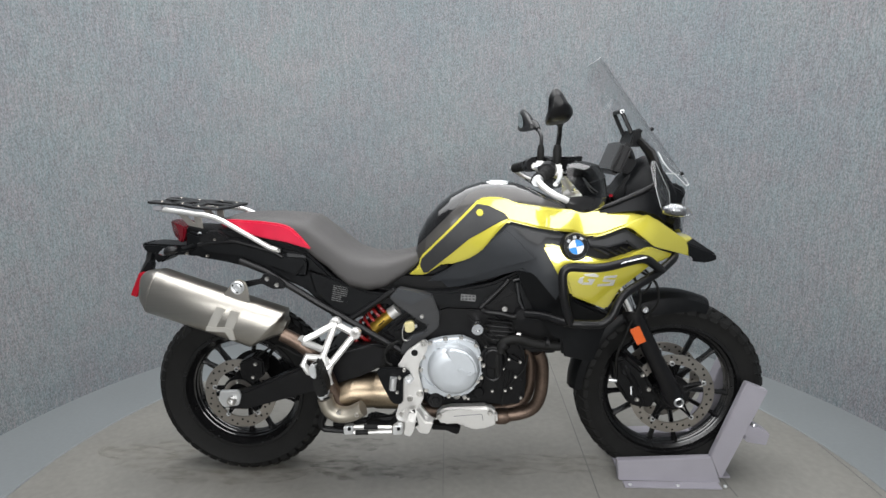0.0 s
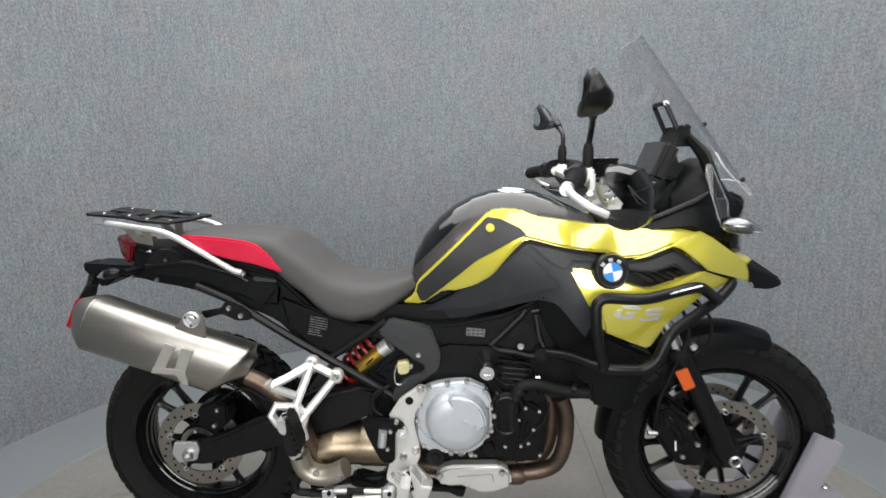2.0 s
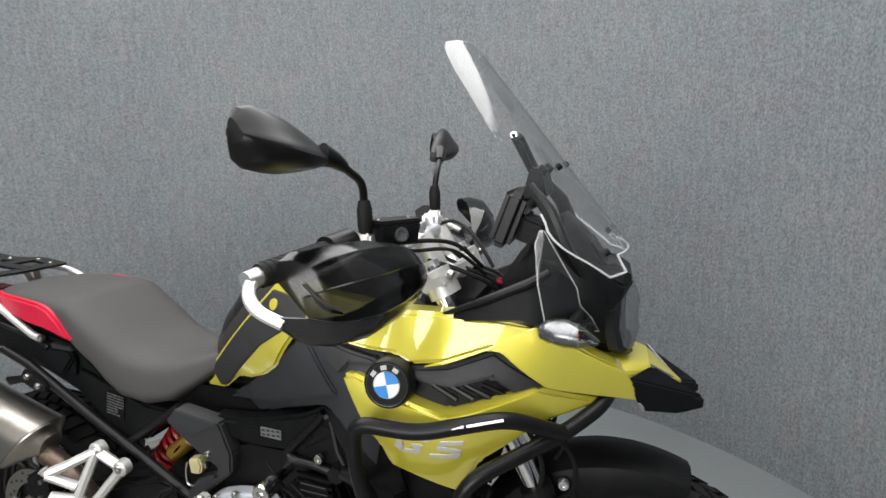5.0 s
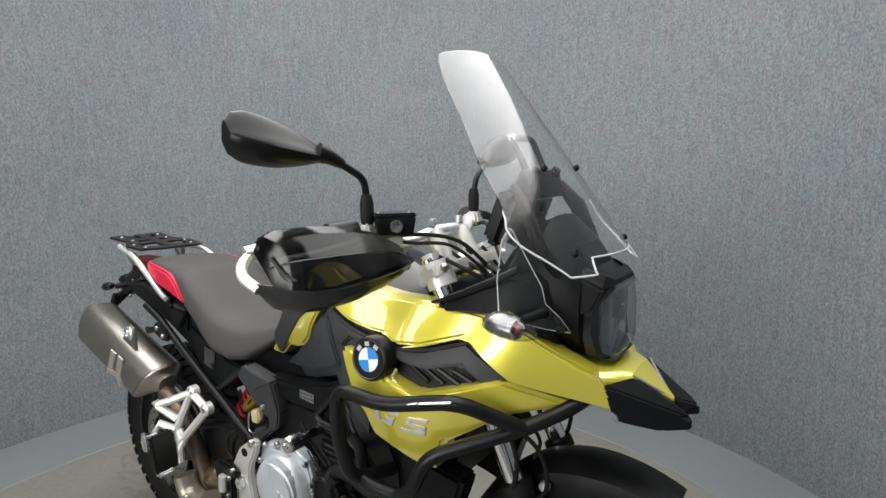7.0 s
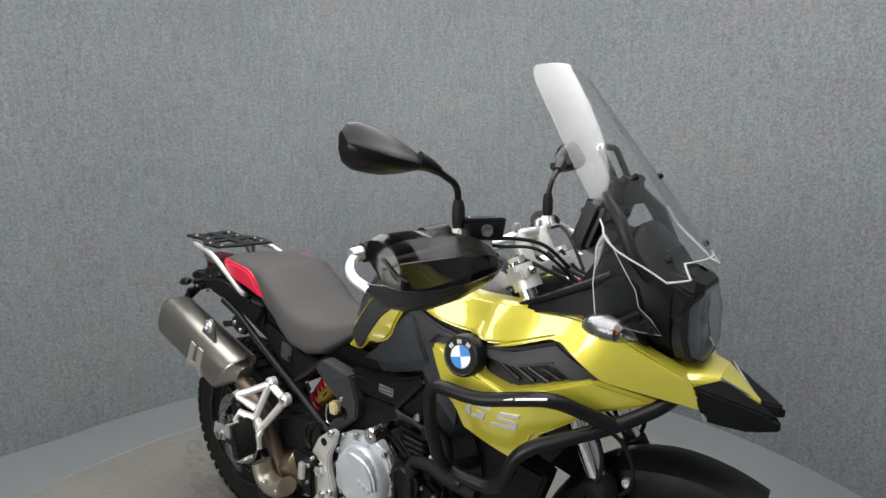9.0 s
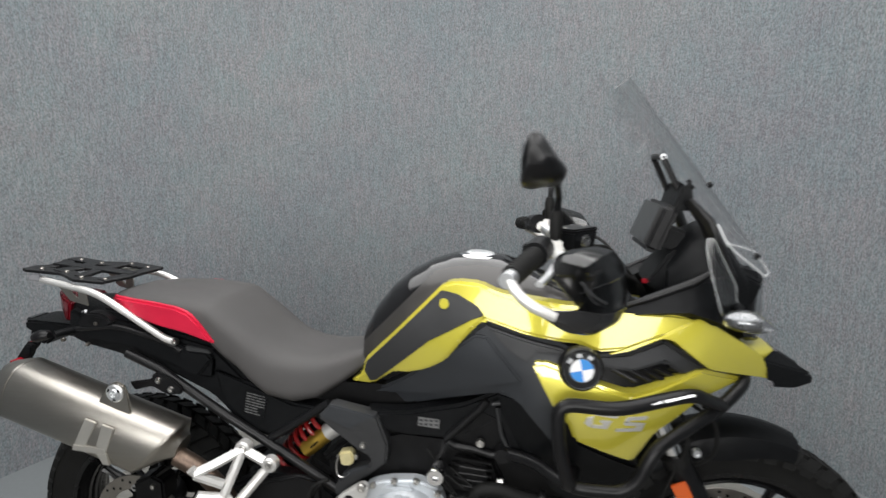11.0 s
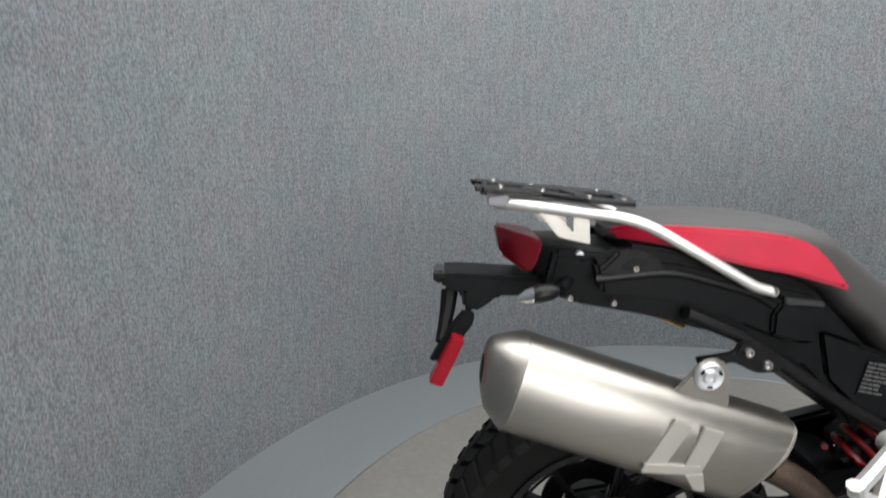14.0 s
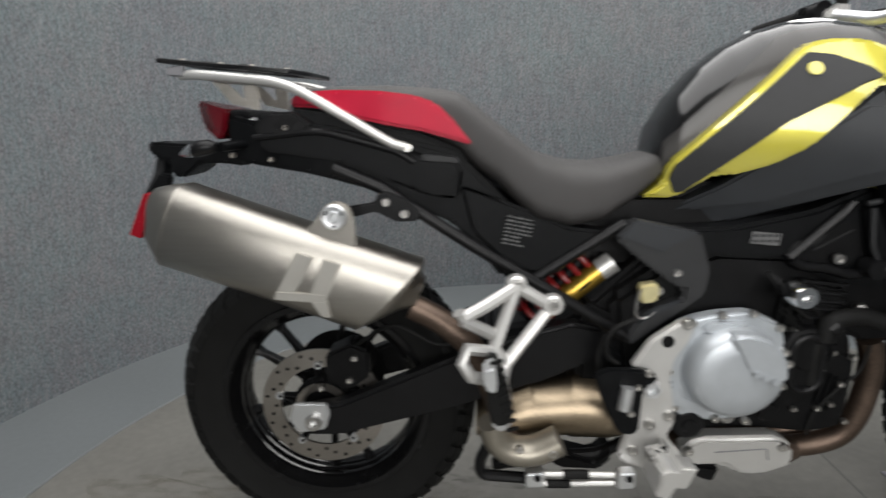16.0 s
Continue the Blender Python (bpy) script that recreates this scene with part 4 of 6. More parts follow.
LOWCOVER = [(0.217, 0.817), (0.267, 0.817), (0.319, 0.787), (0.368, 0.826), (0.389, 0.749), (0.395, 0.661), (0.386, 0.582), (0.351, 0.577), (0.285, 0.659), (0.235, 0.756)]
FACET = [(-0.109, 0.742), (-0.014, 0.797), (0.170, 0.940), (0.196, 0.940), (0.275, 0.860), (0.239, 0.845), (0.188, 0.824), (0.063, 0.768)]
SHOULDER = [(0.194, 0.960), (0.273, 0.946), (0.344, 0.934), (0.370, 0.925), (0.339, 0.922), (0.302, 0.923), (0.280, 0.901), (0.247, 0.916)]
UPPER = [(-0.147, 0.775), (-0.111, 0.803), (-0.101, 0.843), (-0.012, 0.931), (0.094, 1.038), (0.122, 1.045), (0.176, 1.043), (0.217, 1.026), (0.369, 1.006), (0.546, 1.002), (0.626, 0.993), (0.656, 0.976), (0.770, 0.901), (0.812, 0.835), (0.647, 0.890), (0.572, 0.950), (0.550, 0.956), (0.477, 0.935), (0.419, 0.931), (0.386, 0.944), (0.349, 0.946), (0.273, 0.956), (0.190, 0.973), (0.166, 0.952), (0.138, 0.919), (0.102, 0.871), (0.057, 0.840), (-0.004, 0.818), (-0.025, 0.822), (-0.088, 0.775)]
PAD = [(-0.093, 0.785), (-0.104, 0.812), (-0.097, 0.837), (-0.012, 0.922), (0.090, 1.024), (0.127, 1.019), (0.175, 0.998), (0.190, 0.982), (0.162, 0.971), (0.063, 0.911), (-0.077, 0.787)]
LOWER = [(0.291, 0.904), (0.312, 0.911), (0.354, 0.900), (0.423, 0.873), (0.485, 0.856), (0.630, 0.892), (0.741, 0.850), (0.635, 0.828), (0.537, 0.770), (0.500, 0.694), (0.379, 0.747), (0.365, 0.790), (0.340, 0.812)]
DUCT = [(0.410, 0.924), (0.482, 0.928), (0.556, 0.948), (0.658, 0.884), (0.594, 0.879), (0.555, 0.908), (0.489, 0.895), (0.419, 0.904)]
DUCTLOW = [(0.411, 0.902), (0.493, 0.896), (0.563, 0.908), (0.643, 0.880), (0.493, 0.849), (0.422, 0.867)]
MARK = ([(0.412, 0.821), (0.446, 0.823), (0.461, 0.815), (0.456, 0.811), (0.418, 0.815)],
        [(0.416, 0.814), (0.411, 0.805), (0.413, 0.796), (0.406, 0.788), (0.396, 0.796), (0.402, 0.809)],
        [(0.414, 0.794), (0.430, 0.794), (0.431, 0.799), (0.425, 0.801), (0.429, 0.806), (0.449, 0.805), (0.439, 0.786), (0.408, 0.787)],
        [(0.478, 0.814), (0.518, 0.815), (0.514, 0.807), (0.483, 0.807), (0.483, 0.804), (0.473, 0.805)],
        [(0.472, 0.803), (0.483, 0.803), (0.513, 0.800), (0.511, 0.794), (0.496, 0.794), (0.472, 0.796)],
        [(0.496, 0.793), (0.511, 0.793), (0.507, 0.781), (0.455, 0.781), (0.459, 0.788), (0.495, 0.789)])
CREASE = [(0.442, 0.930), (0.549, 0.959), (0.625, 0.992), (0.651, 0.976), (0.768, 0.902), (0.810, 0.837), (0.646, 0.891), (0.570, 0.951), (0.549, 0.955), (0.479, 0.935)]
for side in (-1, 1):
    cover_s = part("side_cover", panel(SIDE, 0.05, 0.008, -0.018, side, 0.02), SIDEMAT, bike, "matt blue-black side cover", 30)
    # black plastic here paints the shade where the cover turns away
    part("lower_cover", panel(LOWCOVER, 0.04, 0.006, -0.022, side, 0.025), BLACK, cover_s, "lower part of side cover, blackened for shade past the crease")
    part("raised_facet", panel(FACET, 0.03, 0.005, -0.009, side, 0.02), SIDEMAT, cover_s, smooth=30)
    part("shoulder_facet", panel(SHOULDER, 0.02, 0.004, -0.009, side), GREYPLASTIC, cover_s, smooth=25)
    up = part("upper_panel", panel(UPPER, 0.05, 0.007, 0.0, side), YELLOW, bike, "glossy metallic yellow side panel")
    part("knee_pad", panel(PAD, 0.006, 0.002, 0.003, side), GREYPLASTIC, up, "dark grey rubber knee pad")
    part("flank", panel(CREASE, 0.012, 0.005, 0.006, side), YELLOW, up)
    low = part("lower_panel", panel(LOWER, 0.05, 0.007, 0.0, side), YELLOW, bike, "glossy metallic yellow lower panel")
    duct = part("duct_panel", panel(DUCT, 0.03, 0.006, -0.014, side), GREYPLASTIC, bike, "dark grey air duct panel")
    part("duct_floor", panel(DUCTLOW, 0.02, 0.003, -0.036, side), ENGINE, duct)
    for k in range(6):
        x0, x1 = 0.452 + 0.028 * k, 0.497 + 0.028 * k
        part("louvre", sweep([(x0, side * (W(x0, 0.893) - 0.034), 0.893), (x1, side * (W(x1, 0.872) - 0.028), 0.872)], 0.0030, 6, 1.6), SATIN, duct)
    part("radiator_cover", panel([(0.385, 0.732), (0.532, 0.655), (0.493, 0.548), (0.477, 0.492), (0.372, 0.517), (0.353, 0.650)], 0.06, 0.008, -0.03, side), BLACK, bike, "matt black radiator cover")
    badge = part("pad_badge", panel([(0.098 + 0.011 * math.cos(a), 0.997 + 0.011 * math.sin(a)) for a in (2 * math.pi * k / 20 for k in range(20))], 0.006, 0.001, 0.0065, side), YELLOW, up, "small yellow round badge")
    # model lettering as plain slanted strips
    for strip in MARK:
        part("silver_strip", panel(strip, 0.004, 0.0008, 0.0035, side), WHITEALU, low)
bm = loft([ringed(x, zt, zb, w, w * 0.9, 28, 3.4) for x, zt, zb, w in ((0.60, 0.955, 0.90, 0.15), (0.68, 0.935, 0.88, 0.128), (0.74, 0.914, 0.86, 0.110), (0.77, 0.908, 0.852, 0.101), (0.812, 0.901, 0.85, 0.062), (0.845, 0.875, 0.84, 0.030), (0.872, 0.853, 0.838, 0.005))])
part("beak", bm, YELLOW, bike, "glossy yellow beak", 20)
WING = [(0.774, -0.103, 0.888), (0.815, -0.054, 0.897), (0.866, -0.002, 0.850), (0.889, -0.004, 0.823), (0.910, -0.034, 0.836), (0.910, -0.036, 0.816), (0.865, -0.062, 0.811), (0.800, -0.094, 0.824), (0.792, -0.099, 0.841)]
for side in (-1, 1):
    bm = bmesh.new()
    for x, y, z in WING + [(0.80, -0.055, 0.845), (0.86, -0.012, 0.822)]:
        bm.verts.new((x, -side * y, z))
    bmesh.ops.convex_hull(bm, input=bm.verts)
    bmesh.ops.delete(bm, geom=[v for v in bm.verts if not v.link_faces], context="VERTS")
    bmesh.ops.bevel(bm, geom=bm.edges[:], offset=0.003, segments=2, affect="EDGES", clamp_overlap=True)
    tip = part("beak_tip", bm, BLACK, bike, "matt black beak tip", 20)
    lo0, lo1 = Vector(WING[8]), Vector(WING[7])
    part("edge_patch", sweep([Vector((q.x + 0.003, -side * (q.y + 0.001), q.z)) for q in (lo0, lo0.lerp(lo1, 0.5), lo1)], [0.002, 0.0045, 0.002], 8), GREYLIGHT, tip)
    part("inner_edge", sweep([Vector((x, -side * y, z + 0.001)) for x, y, z in (WING[1], WING[2])], [0.002, 0.004], 8), GREYLIGHT, tip)

# emblem
E0 = pose(0.387, -0.253, 0.904, -7, 0, 4)
emb = part("emblem", turned(lathe([(0, -0.009), (0.0355, -0.009), (0.037, -0.0105), (0.040, -0.009), (0.0425, -0.003), (0.0435, 0.004), (0.0435, 0.02)], 48), E0), SATIN, bike, "round black emblem plate")
part("emblem_face", turned(lathe([(0, -0.0094), (0.0353, -0.0094)], 48), E0), GLOSS, emb)
part("chrome_ring", turned(lathe([(0.0358, -0.0092), (0.0366, -0.0108), (0.0373, -0.0092)], 48), E0), BOWL, emb)
for k in range(4):
    a = [math.pi / 2 * k + 0.2 + math.pi / 2 * j / 8 for j in range(9)]
    bm = bmesh.new()
    bm.faces.new([bm.verts.new(p) for p in [(0, -0.0106, 0)] + [(0.0225 * math.cos(t), -0.0106, 0.0225 * math.sin(t)) for t in a]])
    part("quarter", turned(bm, E0), BLUE if k % 2 == 0 else WHITE, emb, smooth=0)
part("silver_ring", turned(lathe([(0.0225, -0.0102), (0.0231, -0.0110), (0.0238, -0.0102)], 48), E0), BOWL, emb)
for ang in (58, 100, 142):
    a = radians(ang)
    part("print_bar", turned(box((0.0296 * math.cos(a), -0.0098, 0.0296 * math.sin(a)), (0.0105, 0.001, 0.0078), 0, (0, 90 - ang, 0)), E0), LABELGREY, emb, smooth=0)

# ---- engine ----
eng = part("engine_block", prism([(-0.199, 0.590), (-0.120, 0.651), (-0.011, 0.685), (0.116, 0.679), (0.205, 0.627), (0.251, 0.527), (0.262, 0.424), (0.254, 0.326), (0.209, 0.311), (0.077, 0.323), (-0.075, 0.306), (-0.127, 0.362), (-0.178, 0.432)], -0.13, 0.15, 0.015), ENGINE, bike, "black cast engine block")
part("crankcase", prism([(0.078, 0.499), (0.129, 0.520), (0.205, 0.514), (0.246, 0.488), (0.249, 0.420), (0.242, 0.344), (0.194, 0.332), (0.104, 0.345), (0.068, 0.376)], -0.155, 0.13, 0.01), ENGINE, eng)
part("cylinder", prism([(0.103, 0.613), (0.204, 0.627), (0.230, 0.548), (0.218, 0.508), (0.135, 0.507), (0.097, 0.540)], -0.15, 0.12, 0.01), ENGINE, eng)
for k in range(5):
    x, z = 0.165, 0.632 - 0.016 * k
    part("fin", box((x, -0.152, z), (0.085, 0.012, 0.006), 0.001, (0, 6, 0)), ENGINE, eng)
part("pump_cover", turned(lathe([(0, -0.02), (0.03, -0.02), (0.036, -0.012), (0.038, -0.016), (0.046, -0.014), (0.05, 0.0), (0.05, 0.02)], 32), pose(0.145, -0.158, 0.505)), ENGINE, eng)
part("case_boss", turned(lathe([(0, -0.012), (0.024, -0.012), (0.028, -0.004), (0.028, 0.02)], 28), pose(0.085, -0.158, 0.425)), ENGINE, eng)
part("oil_filter", turned(lathe([(0, -0.02), (0.03, -0.02), (0.035, -0.01), (0.035, 0.05)], 28), pose(-0.065, -0.15, 0.395)), ENGINE, eng)
part("rear_case", prism([(-0.249, 0.582), (-0.184, 0.548), (-0.180, 0.458), (-0.217, 0.358), (-0.255, 0.407)], -0.12, 0.1, 0.01), ENGINE, eng)
flange = part("clutch_flange", prism([(-0.090, 0.552), (-0.066, 0.567), (-0.022, 0.578), (0.038, 0.583), (0.091, 0.560), (0.107, 0.511), (0.111, 0.477), (0.103, 0.423), (0.078, 0.395), (0.052, 0.374), (0.001, 0.365), (-0.069, 0.372), (-0.101, 0.393), (-0.107, 0.461), (-0.098, 0.515)], -0.175, -0.14, 0.006, 3), SILVERPAINT, eng, "silver clutch case")
CC = [(0.011, 0.475)]
cx0, cz0 = CC[0]
cover = part("clutch_cover", turned(lathe([(0, -0.046), (0.040, -0.0455), (0.068, -0.0435), (0.079, -0.036), (0.0855, -0.022), (0.088, -0.006), (0.0885, 0.02)], 72), pose(cx0, -0.172, cz0)), SILVERPAINT, eng, "silver domed clutch cover")
part("cover_step", prism([(-0.018, 0.556), (-0.008, 0.533), (0.004, 0.512), (0.016, 0.490), (0.031, 0.479), (0.058, 0.470), (0.088, 0.468), (0.089, 0.490), (0.082, 0.515), (0.066, 0.538), (0.042, 0.553), (0.012, 0.560)], -0.2235, -0.19, 0.007, 3), SILVERPAINT, cover, smooth=60)
for k in range(3):
    part("cast_bar", box((cx0 + 0.024 + 0.0155 * k, -0.2240, cz0 + 0.012 - 0.0068 * k), (0.0125, 0.003, 0.013), 0.001, (0, 24, 0)), SILVERPAINT, cover)
part("cover_lip", prism([(-0.050, 0.554), (-0.037, 0.567), (0.023, 0.569), (0.033, 0.560), (0.005, 0.558), (-0.038, 0.545)], -0.188, -0.165, 0.003), SILVERPAINT, cover)
part("cover_foot", prism([(-0.095, 0.451), (-0.073, 0.421), (-0.051, 0.408), (-0.061, 0.397), (-0.090, 0.402), (-0.100, 0.427)], -0.186, -0.16, 0.003), SILVERPAINT, cover)
bolts([(-0.067, 0.563), (-0.016, 0.578), (0.037, 0.582), (0.086, 0.556), (0.101, 0.509), (0.110, 0.487), (0.103, 0.443), (0.092, 0.429), (0.048, 0.371), (-0.007, 0.374), (-0.083, 0.395), (-0.100, 0.469), (-0.091, 0.513)], -0.181, 0.0085, flange)
bolts([(0.145, 0.516), (0.196, 0.502), (0.234, 0.493), (0.219, 0.439), (0.185, 0.389), (0.142, 0.387), (0.238, 0.363), (0.103, 0.478), (0.098, 0.433)], -0.163, 0.0062, eng)
part("roller", turned(lathe([(0, -0.02), (0.006, -0.02), (0.008, -0.028), (0.018, -0.028), (0.0205, -0.022), (0.0205, 0.01), (0.012, 0.012), (0.012, 0.08)], 24), pose(0.090, -0.205, 0.630)), CHROME, bike, "steel frame slider with bolt")
part("frame_cover", prism([(-0.099, 0.727), (0.006, 0.731), (0.138, 0.760), (0.231, 0.803), (0.269, 0.761), (0.309, 0.643), (0.272, 0.613), (0.158, 0.642), (0.100, 0.672), (0.005, 0.672), (-0.052, 0.681)], -0.14, -0.09, 0.008), BLACK, bike, "black plastic frame cover")
LABEL = material("pale_label", (0.10, 0.10, 0.10), 0.5)
st2 = part("sticker", box((0.060, -0.1412, 0.710), (0.05, 0.001, 0.022), 0, (0, 5, 0)), LABEL, bike, "pale sticker with grey print bars")
for k in range(8):
    part("print_bar", box((0.042 + 0.012 * (k % 4), -0.1421, 0.7155 - 0.010 * (k // 4)), (0.008, 0.0005, 0.005), 0, (0, 5, 0)), GREYPLASTIC, st2, smooth=0)
frame_b = part("frame_bracket", sweep(rounded([(x, -0.150, z) for x, z in [(0.106, 0.675), (0.120, 0.663), (0.169, 0.658), (0.212, 0.646), (0.248, 0.658), (0.254, 0.674)]], 0.012), 0.0095, 12), SATIN, bike, "satin black frame bracket")
part("frame_bracket", sweep([(x, -0.148, z) for x, z in [(0.101, 0.676), (0.133, 0.708), (0.181, 0.757), (0.195, 0.777)]], 0.0085, 10), SATIN, frame_b)
part("frame_web", prism([(0.112, 0.677), (0.186, 0.748), (0.218, 0.734), (0.244, 0.659), (0.184, 0.659), (0.133, 0.666)], -0.142, -0.12, 0.003), ENGINE, frame_b)
for k in range(4):
    part("web_rib", sweep([(x, -0.1425, z) for x, z in [(0.144, 0.689), (0.207, 0.726)]], 0.0022, 6) if k == 0 else between((0.075 + 0.022 * k, -0.1425, 0.672 + 0.008 * k), (0.095 + 0.022 * k, -0.1425, 0.700 + 0.006 * k), 0.0022), SATIN, frame_b)
bolts([(0.181, 0.677)], -0.158, 0.0115, frame_b)
fc = part("front_cover", prism([(0.209, 0.774), (0.261, 0.789), (0.276, 0.770), (0.323, 0.708), (0.352, 0.682), (0.354, 0.626), (0.297, 0.630), (0.258, 0.646), (0.238, 0.674), (0.221, 0.729)], -0.162, -0.10, 0.010, 3), BLACK, bike, "matt black front frame cover", 25)
part("cover_rim", sweep(rounded([(x, -0.163, z) for x, z in [(0.207, 0.776), (0.258, 0.788), (0.271, 0.772)]], 0.01), 0.0055, 10), GREYPLASTIC, fc)
part("cover_rim", sweep(rounded([(x, -0.163, z) for x, z in [(0.219, 0.769), (0.229, 0.703), (0.247, 0.666)]], 0.01), 0.0045, 10), GREYPLASTIC, fc)
bolts([(0.250, 0.763)], -0.165, 0.007, fc)
hc = part("head_cover", prism([(0.125, 0.623), (0.148, 0.630), (0.201, 0.617), (0.208, 0.545), (0.185, 0.534), (0.138, 0.547), (0.121, 0.563)], -0.156, -0.12, 0.006), ENGINE, eng)
for q0, q1 in (([(0.135, 0.616), (0.194, 0.611)]), ([(0.133, 0.600), (0.196, 0.596)]), ([(0.134, 0.585), (0.198, 0.581)]), ([(0.135, 0.569), (0.200, 0.564)])):
    part("fin", between((q0[0], -0.157, q0[1]), (q1[0], -0.157, q1[1]), 0.0032), SATIN, hc)
part("bar_joint", between((0.232, -0.150, 0.664), (0.232, -0.185, 0.664), 0.017, n=18), SATIN, bike)
part("oil_filler", turned(lathe([(0, -0.016), (0.012, -0.016), (0.014, -0.012), (0.024, -0.012), (0.029, -0.008), (0.031, 0.02)], 16), pose(*[(x, -0.165, z) for x, z in [(-0.052, 0.357)]][0])), SATIN, eng, smooth=20)
for k in range(3):
    part("case_rib", box((0.185 + 0.012 * k, -0.158, 0.43 - 0.006 * k), (0.004, 0.008, 0.07), 0.001, (0, 8, 0)), ENGINE, eng)
part("case_boss", turned(lathe([(0, -0.008), (0.016, -0.008), (0.019, -0.004), (0.02, 0.02)], 20), pose(*[(x, -0.158, z) for x, z in [(0.095, 0.381)]][0])), ENGINE, eng)
part("sensor_lead", sweep(spline([(x, -0.168, z) for x, z in [(0.085, 0.589), (0.112, 0.559), (0.141, 0.525)]]), 0.0022, 6), RUBBER, bike)
part("sensor_lead", sweep(spline([(x, -0.166, z) for x, z in [(0.094, 0.592), (0.126, 0.553), (0.149, 0.534)]]), 0.0022, 6), RUBBER, bike)
part("water_pipe", between((0.222, -0.16, 0.588), (0.234, -0.16, 0.590), 0.008), BOLTMAT, bike)
part("coolant_hose", sweep(spline([(x, -0.17, z) for x, z in [(0.169, 0.530), (0.173, 0.557), (0.193, 0.572), (0.233, 0.575), (0.277, 0.562), (0.326, 0.555), (0.363, 0.552)]]), 0.016, 14), RUBBER, bike, "black rubber coolant hose")
part("coolant_hose", sweep(spline([(x, -0.165, z) for x, z in [(0.160, 0.525), (0.157, 0.491), (0.160, 0.444)]]), 0.015, 12), RUBBER, bike)
part("brake_hose", sweep(spline([(x, -0.19, z) for x, z in [(-0.17, 0.574), (-0.206, 0.556), (-0.219, 0.527), (-0.215, 0.503), (-0.196, 0.487)]]), 0.0042, 8), RUBBER, bike)
part("cable", sweep(spline([(x, -0.16, z) for x, z in [(0.260, 0.517), (0.248, 0.463), (0.211, 0.422), (0.180, 0.374), (0.174, 0.332)]]), 0.003, 6), RUBBER, bike)
for dx, yy in ((0.0, -0.10), (-0.036, -0.05)):
    part("header_pipe", sweep(spline([(x + dx, yy + 0.004 * k, z) for k, (x, z) in enumerate([(0.300, 0.505), (0.316, 0.464), (0.320, 0.401), (0.313, 0.335), (0.290, 0.287), (0.243, 0.262), (0.172, 0.252), (0.077, 0.256), (-0.030, 0.258), (-0.132, 0.265)])]), 0.0225, 18), HEAT, bike, "heat-browned exhaust header pipe")
part("pipe_clamp", sweep([(x, -0.085, z) for x, z in [(0.152, 0.255), (0.166, 0.253), (0.190, 0.254), (0.204, 0.257)]], [0.024, 0.029, 0.029, 0.024], 20), HEAT, bike)
hs = part("header_shield", prism([(-0.056, 0.286), (-0.045, 0.302), (-0.018, 0.319), (0.129, 0.325), (0.160, 0.300), (0.162, 0.260), (0.104, 0.237), (0.058, 0.240), (0.032, 0.259), (-0.026, 0.255), (-0.049, 0.266)], -0.160, -0.115, 0.010, 3), WHITEALU, bike, "pale metal heat shield")
bolts([(-0.040, 0.292), (0.134, 0.305)], -0.164, 0.010, hs)
part("shield_line", sweep(rounded([(x, -0.1605, z) for x, z in [(0.010, 0.290), (0.107, 0.300), (0.111, 0.276)]], 0.006), 0.0012, 6), GREYLIGHT, hs)
part("stand_foot", prism([(-0.076, 0.248), (-0.009, 0.244), (0.034, 0.240), (0.024, 0.208), (0.001, 0.214), (-0.016, 0.224), (-0.070, 0.225)], -0.14, -0.10, 0.004), ENGINE, bike)

track = [(0.143 + 0.027 * math.cos(a), -0.176, 0.486 + (0.026 if math.sin(a) > 0 else -0.026) + 0.027 * math.sin(a)) for a in (2 * math.pi * k / 28 for k in range(29))]
part("pump_ring", sweep(track, 0.0058, 8), SATIN, eng)
part("pump_face", prism([(x, z) for x, _, z in track[:-1]], -0.174, -0.15, 0.004), ENGINE, eng)
part("pump_rib", sweep(spline([(0.118, -0.168, 0.452), (0.104, -0.168, 0.480), (0.108, -0.168, 0.518), (0.122, -0.168, 0.545)]), 0.0075, 10), SATIN, eng)
part("hose_clamp", sweep([(x, -0.17, z) for x, z in [(0.175, 0.551), (0.185, 0.563)]], 0.0185, 16), SATIN, eng)
part("hose_clamp", sweep([(x, -0.17, z) for x, z in [(0.314, 0.567), (0.326, 0.565)]], 0.0178, 16), SATIN, eng)
for x0, z0, x1, z1 in ((0.10, 0.60, 0.145, 0.565), (0.115, 0.615, 0.16, 0.575), (0.06, 0.655, 0.10, 0.60)):
    part("sensor_lead", between((x0, -0.163, z0), (x1, -0.163, z1), 0.0028, n=8), RUBBER, eng)
for x, z in ((0.118, 0.466), (0.172, 0.541), (0.118, 0.545), (0.178, 0.470), (0.205, 0.40), (0.06, 0.36)):
    bolt((x, -0.166, z), 0.0052, eng)
part("sight_window", turned(lathe([(0, -0.003), (0.008, -0.003), (0.011, -0.006), (0.013, -0.004), (0.013, 0.01)], 20), pose(0.02, -0.166, 0.372)), BOLTMAT, eng)
# rider peg plate, brake pedal and linkage
plate2 = part("peg_plate", prism([(-0.104, 0.570), (-0.086, 0.582), (-0.070, 0.573), (-0.078, 0.543), (-0.101, 0.504), (-0.107, 0.470), (-0.094, 0.411), (-0.090, 0.377), (-0.103, 0.349), (-0.058, 0.295), (-0.076, 0.248), (-0.108, 0.252), (-0.125, 0.278), (-0.176, 0.292), (-0.187, 0.308), (-0.175, 0.354), (-0.161, 0.369), (-0.156, 0.450), (-0.128, 0.460), (-0.139, 0.479), (-0.176, 0.489), (-0.144, 0.541)], -0.205, -0.185, 0.004), WHITEALU, bike, "silver cast footpeg plate")
